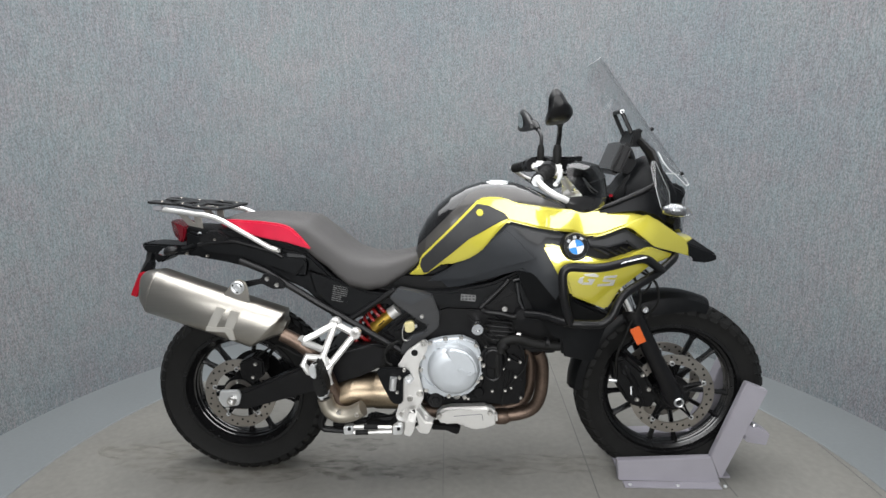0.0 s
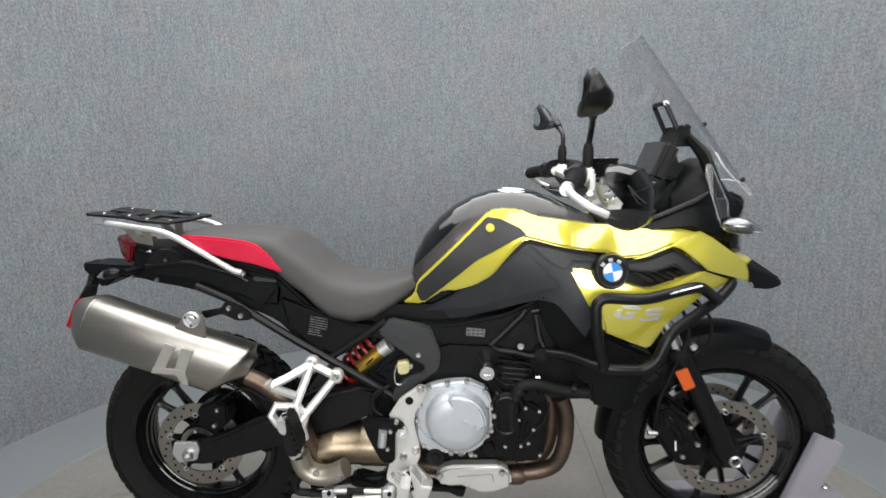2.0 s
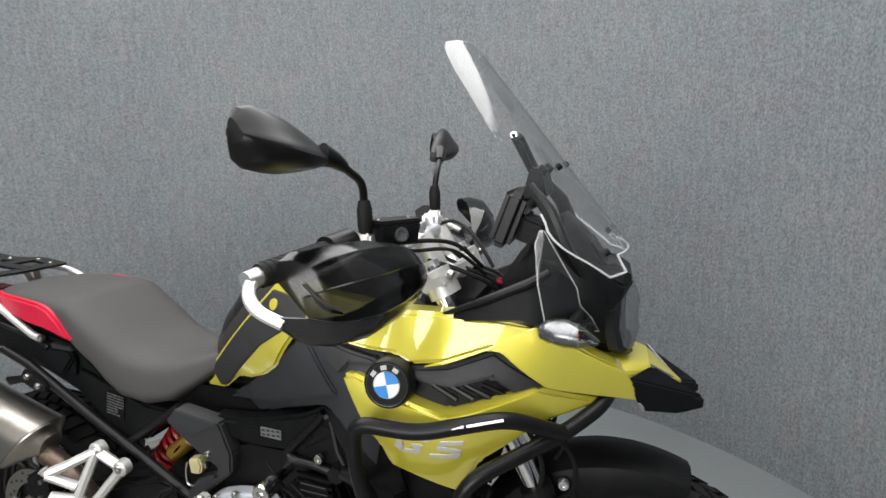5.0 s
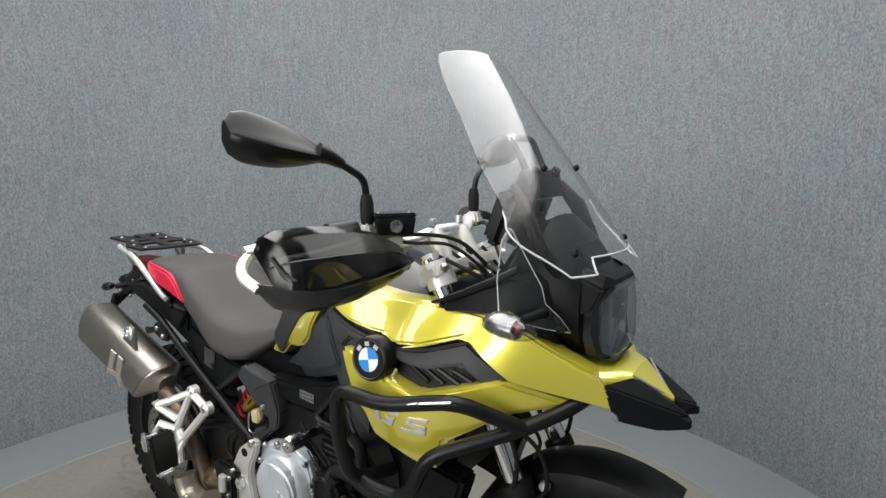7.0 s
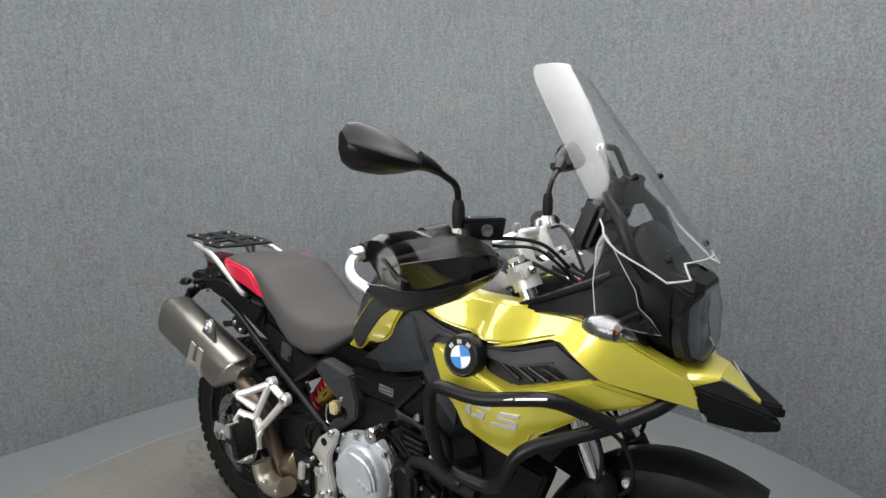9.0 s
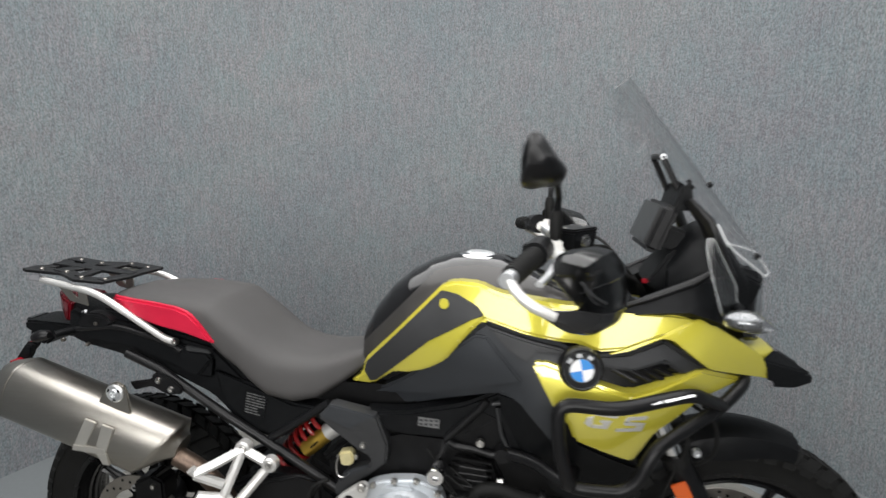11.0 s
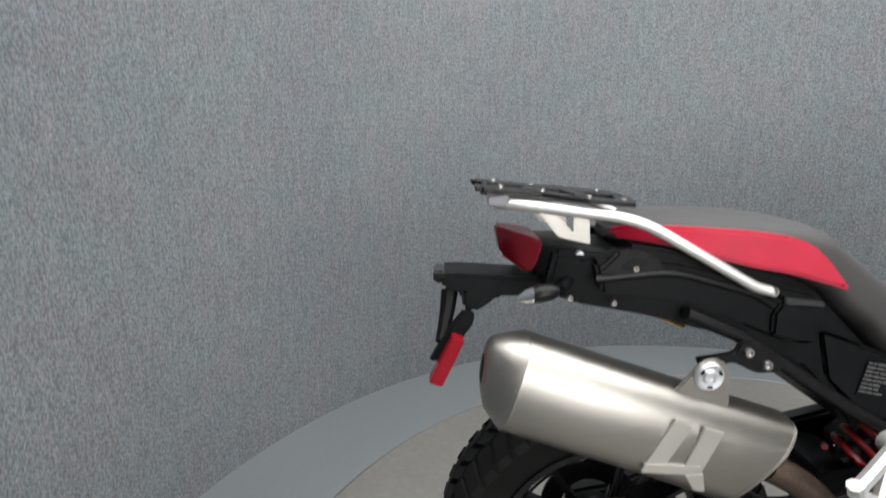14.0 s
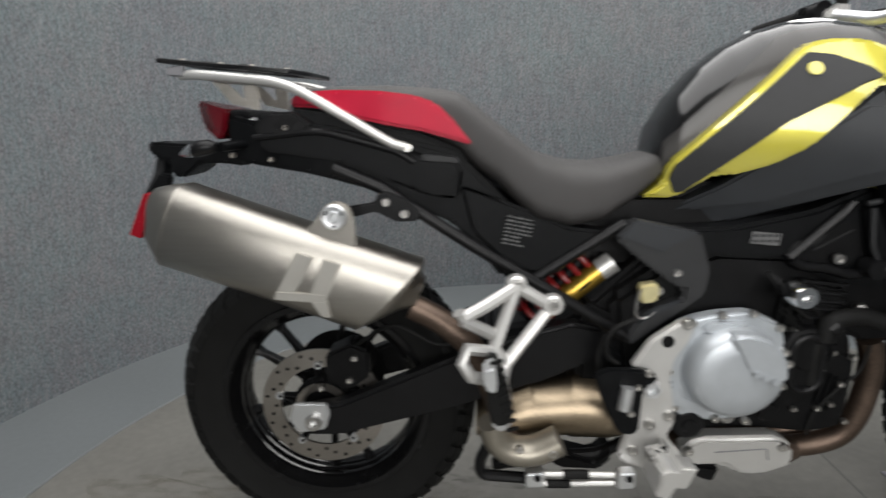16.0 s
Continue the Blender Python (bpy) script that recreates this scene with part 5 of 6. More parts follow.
bolts([(-0.086, 0.572), (-0.136, 0.376), (-0.103, 0.394), (-0.162, 0.320)], -0.208, 0.012, plate2)
part("plate_hole", turned(lathe([(0, -0.0015), (0.011, -0.0015), (0.011, 0.01)], 20), pose(*[(x, -0.206, z) for x, z in [(-0.117, 0.539)]][0])), ENGINE, plate2)
part("pivot_nut", turned(lathe([(0, 0.002), (0.008, 0.002), (0.009, -0.008), (0.016, -0.008), (0.018, 0.002)], 6), pose(*[(x, -0.208, z) for x, z in [(-0.138, 0.448)]][0])), ALU, plate2)
guard = part("heel_guard", prism([(-0.244, 0.479), (-0.226, 0.492), (-0.156, 0.491), (-0.134, 0.479), (-0.135, 0.466), (-0.156, 0.459), (-0.159, 0.367), (-0.179, 0.359), (-0.197, 0.368), (-0.229, 0.434)], -0.222, -0.206, 0.005), BLACK, bike, "black plastic heel guard")
part("cylinder_body", sweep([(x, -0.228, z) for x, z in [(-0.186, 0.462), (-0.191, 0.419)]], 0.012, 12), ALU, guard)
bolts([(-0.176, 0.407), (-0.151, 0.485), (-0.167, 0.459)], -0.224, 0.007, guard)
fp = part("footpeg", prism([(-0.143, 0.339), (-0.129, 0.349), (-0.110, 0.343), (-0.113, 0.316), (-0.126, 0.289), (-0.148, 0.296), (-0.142, 0.322)], -0.30, -0.22, 0.003), WHITEALU, bike, "silver serrated footpeg")
for k in range(4):
    part("tooth", box((-0.135, -0.245 - 0.016 * k, 0.340), (0.045, 0.005, 0.010), 0.001, (0, 50, 0)), WHITEALU, fp)
part("peg_fin", prism([(-0.119, 0.356), (-0.104, 0.346), (-0.083, 0.313), (-0.055, 0.312), (-0.072, 0.268), (-0.104, 0.271), (-0.120, 0.312)], -0.245, -0.205, 0.004), WHITEALU, fp)
# black plate on the fin paints the shade between the teeth
part("peg_gap", prism([(-0.146, 0.341), (-0.117, 0.357), (-0.104, 0.303), (-0.133, 0.283)], -0.2465, -0.24, 0.001), ENGINE, fp)
for k in range(4):
    part("tooth", box((-0.128 + 0.0035 * k, -0.248, 0.352 - 0.011 * k), (0.020, 0.004, 0.004), 0.0008, (0, 25, 0)), WHITEALU, fp)
rod = part("pedal_rod", sweep([(x, -0.225, z) for x, z in [(-0.326, 0.281), (-0.198, 0.282)]], 0.006, 10), WHITEALU, bike, "silver brake pedal linkage")
part("pedal_rod", sweep([(x, -0.225, z) for x, z in [(-0.327, 0.260), (-0.198, 0.265)]], 0.006, 10), WHITEALU, bike, "silver brake pedal linkage")
part("sleeve", sweep([(x, -0.225, z) for x, z in [(-0.291, 0.281), (-0.244, 0.282)]], 0.009, 10), RUBBER, rod)
part("sleeve", sweep([(x, -0.225, z) for x, z in [(-0.321, 0.260), (-0.277, 0.261)]], 0.008, 10), RUBBER, rod)
part("clevis", prism([(-0.360, 0.285), (-0.327, 0.289), (-0.327, 0.258), (-0.359, 0.256)], -0.235, -0.21, 0.003), ALU, rod)
part("clevis", prism([(-0.192, 0.291), (-0.162, 0.293), (-0.161, 0.260), (-0.192, 0.257)], -0.235, -0.21, 0.003), ALU, rod)
bolts([(-0.339, 0.279), (-0.173, 0.282)], -0.237, 0.007, rod, ENGINE)
part("stand_tube", sweep(rounded([(x, -0.2, z) for x, z in [(-0.428, 0.325), (-0.445, 0.287), (-0.442, 0.258), (-0.357, 0.253)]], 0.03), 0.011, 10), SATIN, bike, "black tube of the folded stand")
part("lower_frame", sweep(rounded([(x, -0.14, z) for x, z in [(-0.417, 0.239), (-0.293, 0.261), (-0.207, 0.269), (-0.158, 0.297)]], 0.02), 0.012, 8), ENGINE, bike)
part("lower_link", prism([(-0.305, 0.261), (-0.280, 0.278), (-0.219, 0.263), (-0.188, 0.296), (-0.183, 0.270), (-0.208, 0.243), (-0.287, 0.245)], -0.16, -0.10, 0.006), ENGINE, bike)

# shock absorber
P = [(-0.274, 0.578), (-0.213, 0.630), (-0.188, 0.649)]
(gx0, gz0), (gx1, gz1), (gx2, gz2) = P
shock = part("shock_reservoir", between((gx0, -0.075, gz0), (gx1, -0.075, gz1), 0.0215, n=20), GOLD, bike, "gold shock absorber body")
part("cap", between((gx1, -0.075, gz1), (gx2, -0.075, gz2), 0.0225, n=20), WHITEALU, shock)
for k in (0.45, 0.58):
    part("print_bar", box((gx0 + (gx1 - gx0) * k, -0.0966, gz0 + (gz1 - gz0) * k), (0.004, 0.002, 0.018), 0, (0, 42, 0)), ENGINE, shock, smooth=0)
S = [(-0.229, 0.662), (-0.346, 0.516)]
a, b = Vector((S[0][0], -0.045, S[0][1])), Vector((S[1][0], -0.045, S[1][1]))
d = (b - a).normalized()
n1 = d.cross(Vector((0, 1, 0))).normalized()
coil = [a + (b - a) * (k / 130) + 0.034 * (math.cos(k * 0.36) * n1 + math.sin(k * 0.36) * Vector((0, 1, 0))) for k in range(131)]
part("coil_spring", sweep(coil, 0.0062, 8), REDSPRING, shock, "red coil spring")
part("shock_body", between(a, b, 0.018), ENGINE, shock)
sb = part("side_bracket", prism([(-0.205, 0.712), (-0.174, 0.745), (-0.059, 0.723), (-0.035, 0.653), (-0.040, 0.608), (-0.087, 0.570), (-0.167, 0.506), (-0.171, 0.529), (-0.159, 0.555), (-0.131, 0.583), (-0.080, 0.599), (-0.078, 0.619), (-0.099, 0.628), (-0.162, 0.674), (-0.189, 0.697)], -0.157, -0.115, 0.005, 2), GREYPLASTIC, bike, "black plastic frame cap", 20)
part("cap_facet", prism([(-0.172, 0.746), (-0.061, 0.723), (-0.108, 0.700), (-0.124, 0.687), (-0.158, 0.700), (-0.199, 0.715)], -0.160, -0.150, 0.0025, 2), SIDEMAT, sb, smooth=20)
part("cap_facet", prism([(-0.158, 0.547), (-0.142, 0.570), (-0.128, 0.584), (-0.081, 0.600), (-0.094, 0.585), (-0.137, 0.563)], -0.160, -0.150, 0.0025, 2), SIDEMAT, sb, smooth=20)
bolts([(-0.095, 0.650)], -0.160, 0.0085, sb)
cn = part("connector", prism([(-0.157, 0.624), (-0.126, 0.631), (-0.119, 0.611), (-0.126, 0.592), (-0.152, 0.590)], -0.156, -0.13, 0.004), BRASS, bike, "tarnished brass connector")
part("connector_tip", prism([(-0.121, 0.618), (-0.113, 0.619), (-0.113, 0.606), (-0.120, 0.604)], -0.150, -0.135, 0.002), BOLTMAT, cn)
part("connector_clip", sweep(spline([(x, -0.158, z) for x, z in [(-0.156, 0.620), (-0.162, 0.595), (-0.160, 0.569), (-0.144, 0.564), (-0.127, 0.578)]]), 0.0022, 6), BOLTMAT, cn)
part("breather_hose", sweep(spline([(x, -0.17, z) for x, z in [(-0.193, 0.553), (-0.217, 0.526), (-0.227, 0.495), (-0.225, 0.464)]]), 0.0055, 8), RUBBER, bike)
part("airbox", box((0.0, 0, 0.72), (0.62, 0.16, 0.16), 0.03), ENGINE, bike)
part("inner_frame", prism([(-0.30, 0.50), (-0.12, 0.68), (0.30, 0.78), (0.36, 0.62), (0.10, 0.58), (-0.18, 0.42)], -0.09, 0.09, 0.01), ENGINE, bike)

# ---- front end ----
for side in (-1, 1):
    lo = part("fork_lower", sweep([(0.785, side * 0.098, 0.315), (0.772, side * 0.10, 0.345), (0.70, side * 0.10, 0.485), (0.618, side * 0.10, 0.645)], [0.024, 0.034, 0.028, 0.029], 18), SATIN, bike, "satin black fork leg")
    part("fork_upper", between((0.635, side * 0.10, 0.61), (0.415, side * 0.10, 1.075), 0.0205, n=20), CHROME, bike, "polished fork tube")
    part("dust_seal", between((0.622, side * 0.10, 0.637), (0.612, side * 0.10, 0.657), 0.0315, n=20), RUBBER, lo)
    cal = part("brake_caliper", prism([(0.560, 0.482), (0.598, 0.497), (0.664, 0.441), (0.711, 0.357), (0.710, 0.311), (0.672, 0.302), (0.618, 0.317), (0.564, 0.401)], min(side * 0.115, side * 0.05), max(side * 0.115, side * 0.05), 0.012, 3), ENGINE, bike, "black four-piston brake caliper")
    part("print_bar", box((0.622, side * 0.1158, 0.372), (0.0045, 0.001, 0.03), 0, (0, -4, 0)), WHITE, cal, smooth=0)
    bolts([(x, z) for x, z in [(0.658, 0.430), (0.681, 0.378), (0.643, 0.340)]], -0.118 if side < 0 else 0.118, 0.009, cal)
    for cx1, cz1 in ((0.600, 0.446), (0.642, 0.372)):
        part("piston_cover", lathe([(0, -0.006), (0.013, -0.006), (0.017, -0.002), (0.018, 0.01)] if side < 0 else [(0, 0.006), (0.013, 0.006), (0.017, 0.002), (0.018, -0.01)], 20, (cx1, side * 0.117, cz1)), SATIN, cal)
    part("caliper_web", sweep([(0.583, side * 0.116, 0.472), (0.628, side * 0.119, 0.408), (0.662, side * 0.116, 0.326)], [0.006, 0.011, 0.006], 8), ENGINE, cal)
    part("banjo", between((0.575, side * 0.10, 0.402), (0.548, side * 0.10, 0.402), 0.007), ALU, cal)
    part("brake_hose", sweep(spline([(0.575, side * 0.10, 0.41), (0.57, side * 0.11, 0.50), (0.60, side * 0.12, 0.60), (0.63, side * 0.13, 0.72), (0.56, side * 0.12, 0.85)]), 0.005, 8), RUBBER, cal)
    part("reflector", prism([(0.600, 0.598), (0.631, 0.612), (0.657, 0.558), (0.628, 0.544)], min(side * 0.136, side * 0.128), max(side * 0.136, side * 0.128), 0.002), ORANGE, lo, "orange fork reflector")
    bolt((0.665, side * 0.083, 0.652), 0.011, bike, ALU, 0.008, (0, side, 0))
part("axle_end", lathe([(0.0, 0.012), (0.010, 0.012), (0.0115, -0.008), (0.014, -0.010), (0.017, -0.006), (0.017, 0.03)], 28, (0.781, -0.128, 0.337)), ALU, bike)
part("cylinder_head", prism([(0.177, 0.714), (0.386, 0.688), (0.411, 0.541), (0.365, 0.503), (0.285, 0.498), (0.214, 0.539), (0.160, 0.613)], -0.11, 0.12, 0.01), ENGINE, eng)
part("radiator", box((0.47, 0, 0.70), (0.05, 0.24, 0.22), 0.006, (0, 18, 0)), ENGINE, bike)
YOKE = pose(0.432, 0, 1.048, 0, -25, 0)
plan = [(-0.028, -0.128), (0.020, -0.134), (0.034, -0.110), (0.030, -0.075), (0.042, -0.045), (0.046, 0.0), (0.042, 0.045), (0.030, 0.075), (0.034, 0.110), (0.020, 0.134), (-0.028, 0.128), (-0.034, 0.095), (-0.022, 0.06), (-0.040, 0.03), (-0.044, 0.0), (-0.040, -0.03), (-0.022, -0.06), (-0.034, -0.095)]
bm = bmesh.new()
f = bm.faces.new([bm.verts.new((x, y, -0.012)) for x, y in plan])
for v in bmesh.ops.extrude_face_region(bm, geom=[f])["geom"]:
    if isinstance(v, bmesh.types.BMVert):
        v.co.z = 0.014
bmesh.ops.recalc_face_normals(bm, faces=bm.faces)
bmesh.ops.bevel(bm, geom=bm.edges[:], offset=0.004, segments=2, affect="EDGES", clamp_overlap=True)
yoke = part("triple_clamp", turned(bm, YOKE), WHITEALU, bike, "silver cast triple clamp")
part("stem_nut", turned(lathe([(0, 0.030), (0.012, 0.030), (0.018, 0.024), (0.020, 0.012)], 12, axis="Z"), YOKE), ALU, yoke)
for side in (-1, 1):
    bolt(YOKE @ Vector((0.036, side * 0.118, 0.002)), 0.0085, yoke, BOLTMAT, 0.006, (0.9, side * 0.3, -0.3))
part("lower_clamp", box((0.50, 0, 0.885), (0.08, 0.27, 0.04), 0.01, (0, 25, 0)), ENGINE, bike)
for side in (-1, 1):
    part("clamp_ring", between((0.447, side * 0.10, 1.022), (0.425, side * 0.10, 1.070), 0.031, n=28), WHITEALU, bike, "silver fork clamp")
    part("fork_cap", between((0.42, side * 0.10, 1.072), (0.414, side * 0.10, 1.085), 0.019, n=8), ALU, bike)
    part("riser", sweep(rounded([(0.42, side * 0.05, 1.06), (0.40, side * 0.05, 1.10), (0.385, side * 0.05, 1.125)], 0.01), 0.02, 12), WHITEALU, bike)
    bolt((0.385, side * 0.05, 1.148), 0.009, bike, ALU, 0.01, (0, 0, 1))


def fender():
    rings = []
    for j in range(33):
        u = j / 32
        a = radians(71 + (179 - 71) * u)
        r = 0.343 + 0.014 * math.sin(math.pi * min(1, u * 1.5))
        hw = 0.056 + 0.012 * min(1, u * 4) - 0.012 * max(0, u - 0.6) / 0.4
        c, s = math.cos(a), math.sin(a)
        skirt = -0.028 - 0.03 * math.exp(-((u - 0.25) / 0.18) ** 2)
        ring = []
        for y, dr in ((-1.0, skirt), (-1.0, -0.020), (-0.9, -0.004), (-0.55, 0.010), (0, 0.015), (0.55, 0.010), (0.9, -0.004), (1.0, -0.020), (1.0, skirt), (0.94, skirt), (0.94, -0.022), (0.85, -0.008), (0.5, 0.005), (0, 0.010), (-0.5, 0.005), (-0.85, -0.008), (-0.94, -0.022), (-0.94, skirt)):
            ring.append(Vector((FRONT[0] + (r + dr) * c, hw * y, FRONT[1] + (r + dr) * s)))
        rings.append(ring)
    return loft(rings)


part("front_mudguard", fender(), BLACK, bike, "matt black plastic mudguard")


def screen_point(u, v):
    zb = 1.081 + 0.026 * (1 - min(1, max(0, (abs(u) - 0.56) / 0.14)))
    z = zb + (1.478 + 0.006 * (1 - u * u) - zb) * v
    hw = float(np.interp(z, [1.08, 1.10, 1.13, 1.155, 1.175, 1.20, 1.25, 1.42, 1.45, 1.462, 1.47, 1.475, 1.478], [0.158, 0.172, 0.200, 0.208, 0.198, 0.192, 0.188, 0.154, 0.144, 0.136, 0.125, 0.112, 0.09]))
    y = u * hw
    return Vector((0.79 - (z - 1.085) * 0.757 - 2.0 * y * y, y, z))


def screen():
    nu, nv = 41, 61
    bm = bmesh.new()
    g = [[bm.verts.new(screen_point(-1 + 2 * i / (nu - 1), j / (nv - 1))) for i in range(nu)] for j in range(nv)]
    for a, b in zip(g, g[1:]):
        for i in range(nu - 1):
            bm.faces.new((a[i], a[i + 1], b[i + 1], b[i]))
    bmesh.ops.solidify(bm, geom=bm.faces[:], thickness=0.0042)
    return bm


ws = part("windscreen", screen(), SCREEN, bike, "tall clear acrylic windscreen", 50)
ws.visible_shadow = False
# pale beads paint the glint on the screen's edges
for line, rad in (([screen_point(-1 + k / 20, 0) for k in range(41)], 0.0020), ([screen_point(-1, k / 30) for k in range(9)], 0.0018), ([screen_point(1, k / 30) for k in range(9)], 0.0018), ([screen_point(-1 + k / 20, 1) for k in range(41)], 0.0008)):
    part("polished_edge", sweep([q - Vector((0.0015, 0, 0.001)) for q in line], rad, 6), EDGE, ws)
for y, z in ((0.075, 1.255), (-0.075, 1.255), (0.13, 1.115), (-0.13, 1.115)):
    x = 0.79 - (z - 1.085) * 0.757 - 2 * y * y
    bolt((x + 0.003, y, z + 0.002), 0.0065, ws, BLACK, 0.006, (0.8, 0, 0.6), "screen_screw")
part("cockpit_cowl", loft([ringed(x, zt, zb, w, wl, 24, 3) for x, zt, zb, w, wl in ((0.58, 1.09, 1.0, 0.07, 0.10), (0.62, 1.15, 0.985, 0.09, 0.13), (0.66, 1.17, 0.96, 0.10, 0.14), (0.70, 1.13, 0.94, 0.115, 0.13), (0.735, 1.08, 0.93, 0.11, 0.11))]), BLACK, bike, "matt black cockpit cowl")
for side in (-1, 1):
    trim = part("cockpit_trim", loft([[Vector((x, side * y, z)) for x, y, z in ring] for ring in (
        ((0.455, 0.162, 0.985), (0.455, 0.150, 0.999), (0.46, 0.10, 0.985), (0.46, 0.12, 0.97)), ((0.53, 0.174, 1.000), (0.53, 0.150, 1.030), (0.53, 0.10, 1.018), (0.53, 0.11, 0.97)),
        ((0.60, 0.180, 1.006), (0.61, 0.155, 1.066), (0.61, 0.11, 1.055), (0.61, 0.12, 0.96)), ((0.65, 0.175, 0.99), (0.655, 0.150, 1.06), (0.66, 0.11, 1.08), (0.66, 0.12, 0.95)), ((0.70, 0.12, 0.96), (0.70, 0.115, 1.03), (0.70, 0.10, 1.06), (0.70, 0.10, 0.94)))]), BLACK, bike, "black cockpit side trim", 50)
    part("trim_ridge", sweep([(0.452, side * 0.152, 0.998), (0.53, side * 0.155, 1.028), (0.61, side * 0.160, 1.064), (0.645, side * 0.158, 1.085)], [0.004, 0.008, 0.009, 0.006], 10), SATIN, trim)
    arm = part("screen_arm", sweep([(0.70, side * 0.10, 1.06), (0.665, side * 0.12, 1.12), (0.64, side * 0.115, 1.18), (0.605, side * 0.10, 1.225)], [0.016, 0.02, 0.02, 0.012], 10, 0.6), SATIN, bike, "black windscreen carrier arm")
    bm = bmesh.new()
    outline = [(0.630, 0.165, 1.155), (0.638, 0.170, 1.155), (0.668, 0.165, 1.10), (0.690, 0.16, 1.06), (0.695, 0.155, 1.03), (0.712, 0.135, 1.005), (0.725, 0.115, 0.975), (0.70, 0.15, 0.985), (0.66, 0.20, 1.005), (0.645, 0.225, 1.02), (0.632, 0.208, 1.075), (0.624, 0.178, 1.135)]
    f = bm.faces.new([bm.verts.new((x, side * y, z)) for x, y, z in outline])
    bmesh.ops.triangulate(bm, faces=[f])
    bmesh.ops.solidify(bm, geom=bm.faces[:], thickness=0.004)
    dfl = part("wind_deflector", bm, THIN, bike, "small clear acrylic side deflector", 20)
    dfl.visible_shadow = False
    # the deflector's bright rim is a painted glint too
    part("polished_edge", sweep([(x, side * y, z) for x, y, z in outline + outline[:1]], 0.0007, 6), EDGE, dfl)
    bolt((0.70, side * 0.155, 1.012), 0.008, dfl, BLACK, 0.01, (0.3, side, 0.2), "screen_screw")
    bolt((0.712, side * 0.135, 0.985), 0.008, dfl, BLACK, 0.01, (0.3, side, 0.2), "screen_screw")
    iy = side * 0.258
    drop = lambda run, k: [[Vector((x, iy + k * w * math.cos(t), 1.012 + dz + k * h * math.sin(t))) for t in (2 * math.pi * i / 20 for i in range(20))] for x, dz, w, h in run]
    TEAR = ((0.638, 0.004, 0.003, 0.003), (0.642, 0.004, 0.014, 0.011), (0.656, 0.005, 0.025, 0.018), (0.678, 0.004, 0.031, 0.021), (0.698, 0.001, 0.029, 0.018), (0.716, -0.004, 0.019, 0.010), (0.728, -0.008, 0.003, 0.003))
    ind = part("indicator", loft(drop(TEAR, 1.0)), LENS, bike, "clear-lensed front indicator with chrome back")
    shell = bmesh.new()
    vs = [[shell.verts.new(p) for p in r[2:19]] for r in drop(TEAR[:5], 0.9)]
    for q0, q1 in zip(vs, vs[1:]):
        for i in range(len(q0) - 1):
            shell.faces.new((q0[i], q0[i + 1], q1[i + 1], q1[i]))
    part("indicator_shell", shell, DULLCHROME, ind)
    part("indicator_bulb", lathe([(0, -0.008), (0.006, -0.006), (0.008, 0.0), (0.006, 0.008), (0, 0.010)], 14, (0.692, iy, 1.012)), BULB, ind)
    part("stalk", between((0.682, side * 0.238, 1.014), (0.695, side * 0.165, 1.018), 0.0085), BLACK, ind)
head = part("headlight", loft([[Vector((x, y, z)) for y, z in ((-w * 0.75, zt), (w * 0.75, zt), (w, zt - 0.035), (w, zb + 0.045), (w * 0.55, zb), (-w * 0.55, zb), (-w, zb + 0.045), (-w, zt - 0.035))] for x, w, zt, zb in ((0.634, 0.10, 1.075, 0.93), (0.694, 0.098, 1.072, 0.915), (0.744, 0.085, 1.058, 0.912), (0.759, 0.078, 1.05, 0.918))]), SATIN, bike, "black headlight housing", 20)
OCT = ((-0.048, 1.050), (0.048, 1.050), (0.070, 1.022), (0.072, 0.972), (0.064, 0.934), (0.044, 0.920), (-0.044, 0.920), (-0.064, 0.934), (-0.072, 0.972), (-0.070, 1.022))


def lamp_ring(k, x0, bulge):
    """The lamp's outline, scaled by k, on a face that bows forward in the middle."""
    return [Vector((x0 + 0.006 + 1.35 * bulge * (1 - (y * k / 0.07) ** 2), 1.16 * y * k, 0.98 + (z - 0.98) * k)) for y, z in OCT]


part("lens_bezel", loft([lamp_ring(1.10, 0.735, 0.02), lamp_ring(1.08, 0.752, 0.026), lamp_ring(1.0, 0.755, 0.028), lamp_ring(0.97, 0.745, 0.028)]), GLOSS, head, smooth=20)
part("reflector_bowl", loft([lamp_ring(0.99, 0.742, 0.028), lamp_ring(0.75, 0.728, 0.018), lamp_ring(0.2, 0.724, 0.01)]), BOWL, head)
part("lens", loft([lamp_ring(0.985, 0.750, 0.029), lamp_ring(0.9, 0.752, 0.029), lamp_ring(0.4, 0.753, 0.029)]), LENS, head, "clear headlight lens", 40)
for side in (-1, 1):
    part("lamp_unit", box((0.757, side * 0.045, 0.948), (0.012, 0.026, 0.034), 0.003, (0, 0, -side * 18)), CHROME, head)
    part("lamp_unit", lathe([(0, 0.0), (0.010, 0.001), (0.017, 0.006), (0.019, 0.010)], 20, (0.752, side * 0.028, 1.010), "X"), CHROME, head)
part("lamp_bridge", box((0.756, 0, 0.980), (0.012, 0.115, 0.008), 0.002), SATIN, head)
part("lamp_bridge", box((0.757, 0, 0.965), (0.010, 0.02, 0.08), 0.002), SATIN, head)
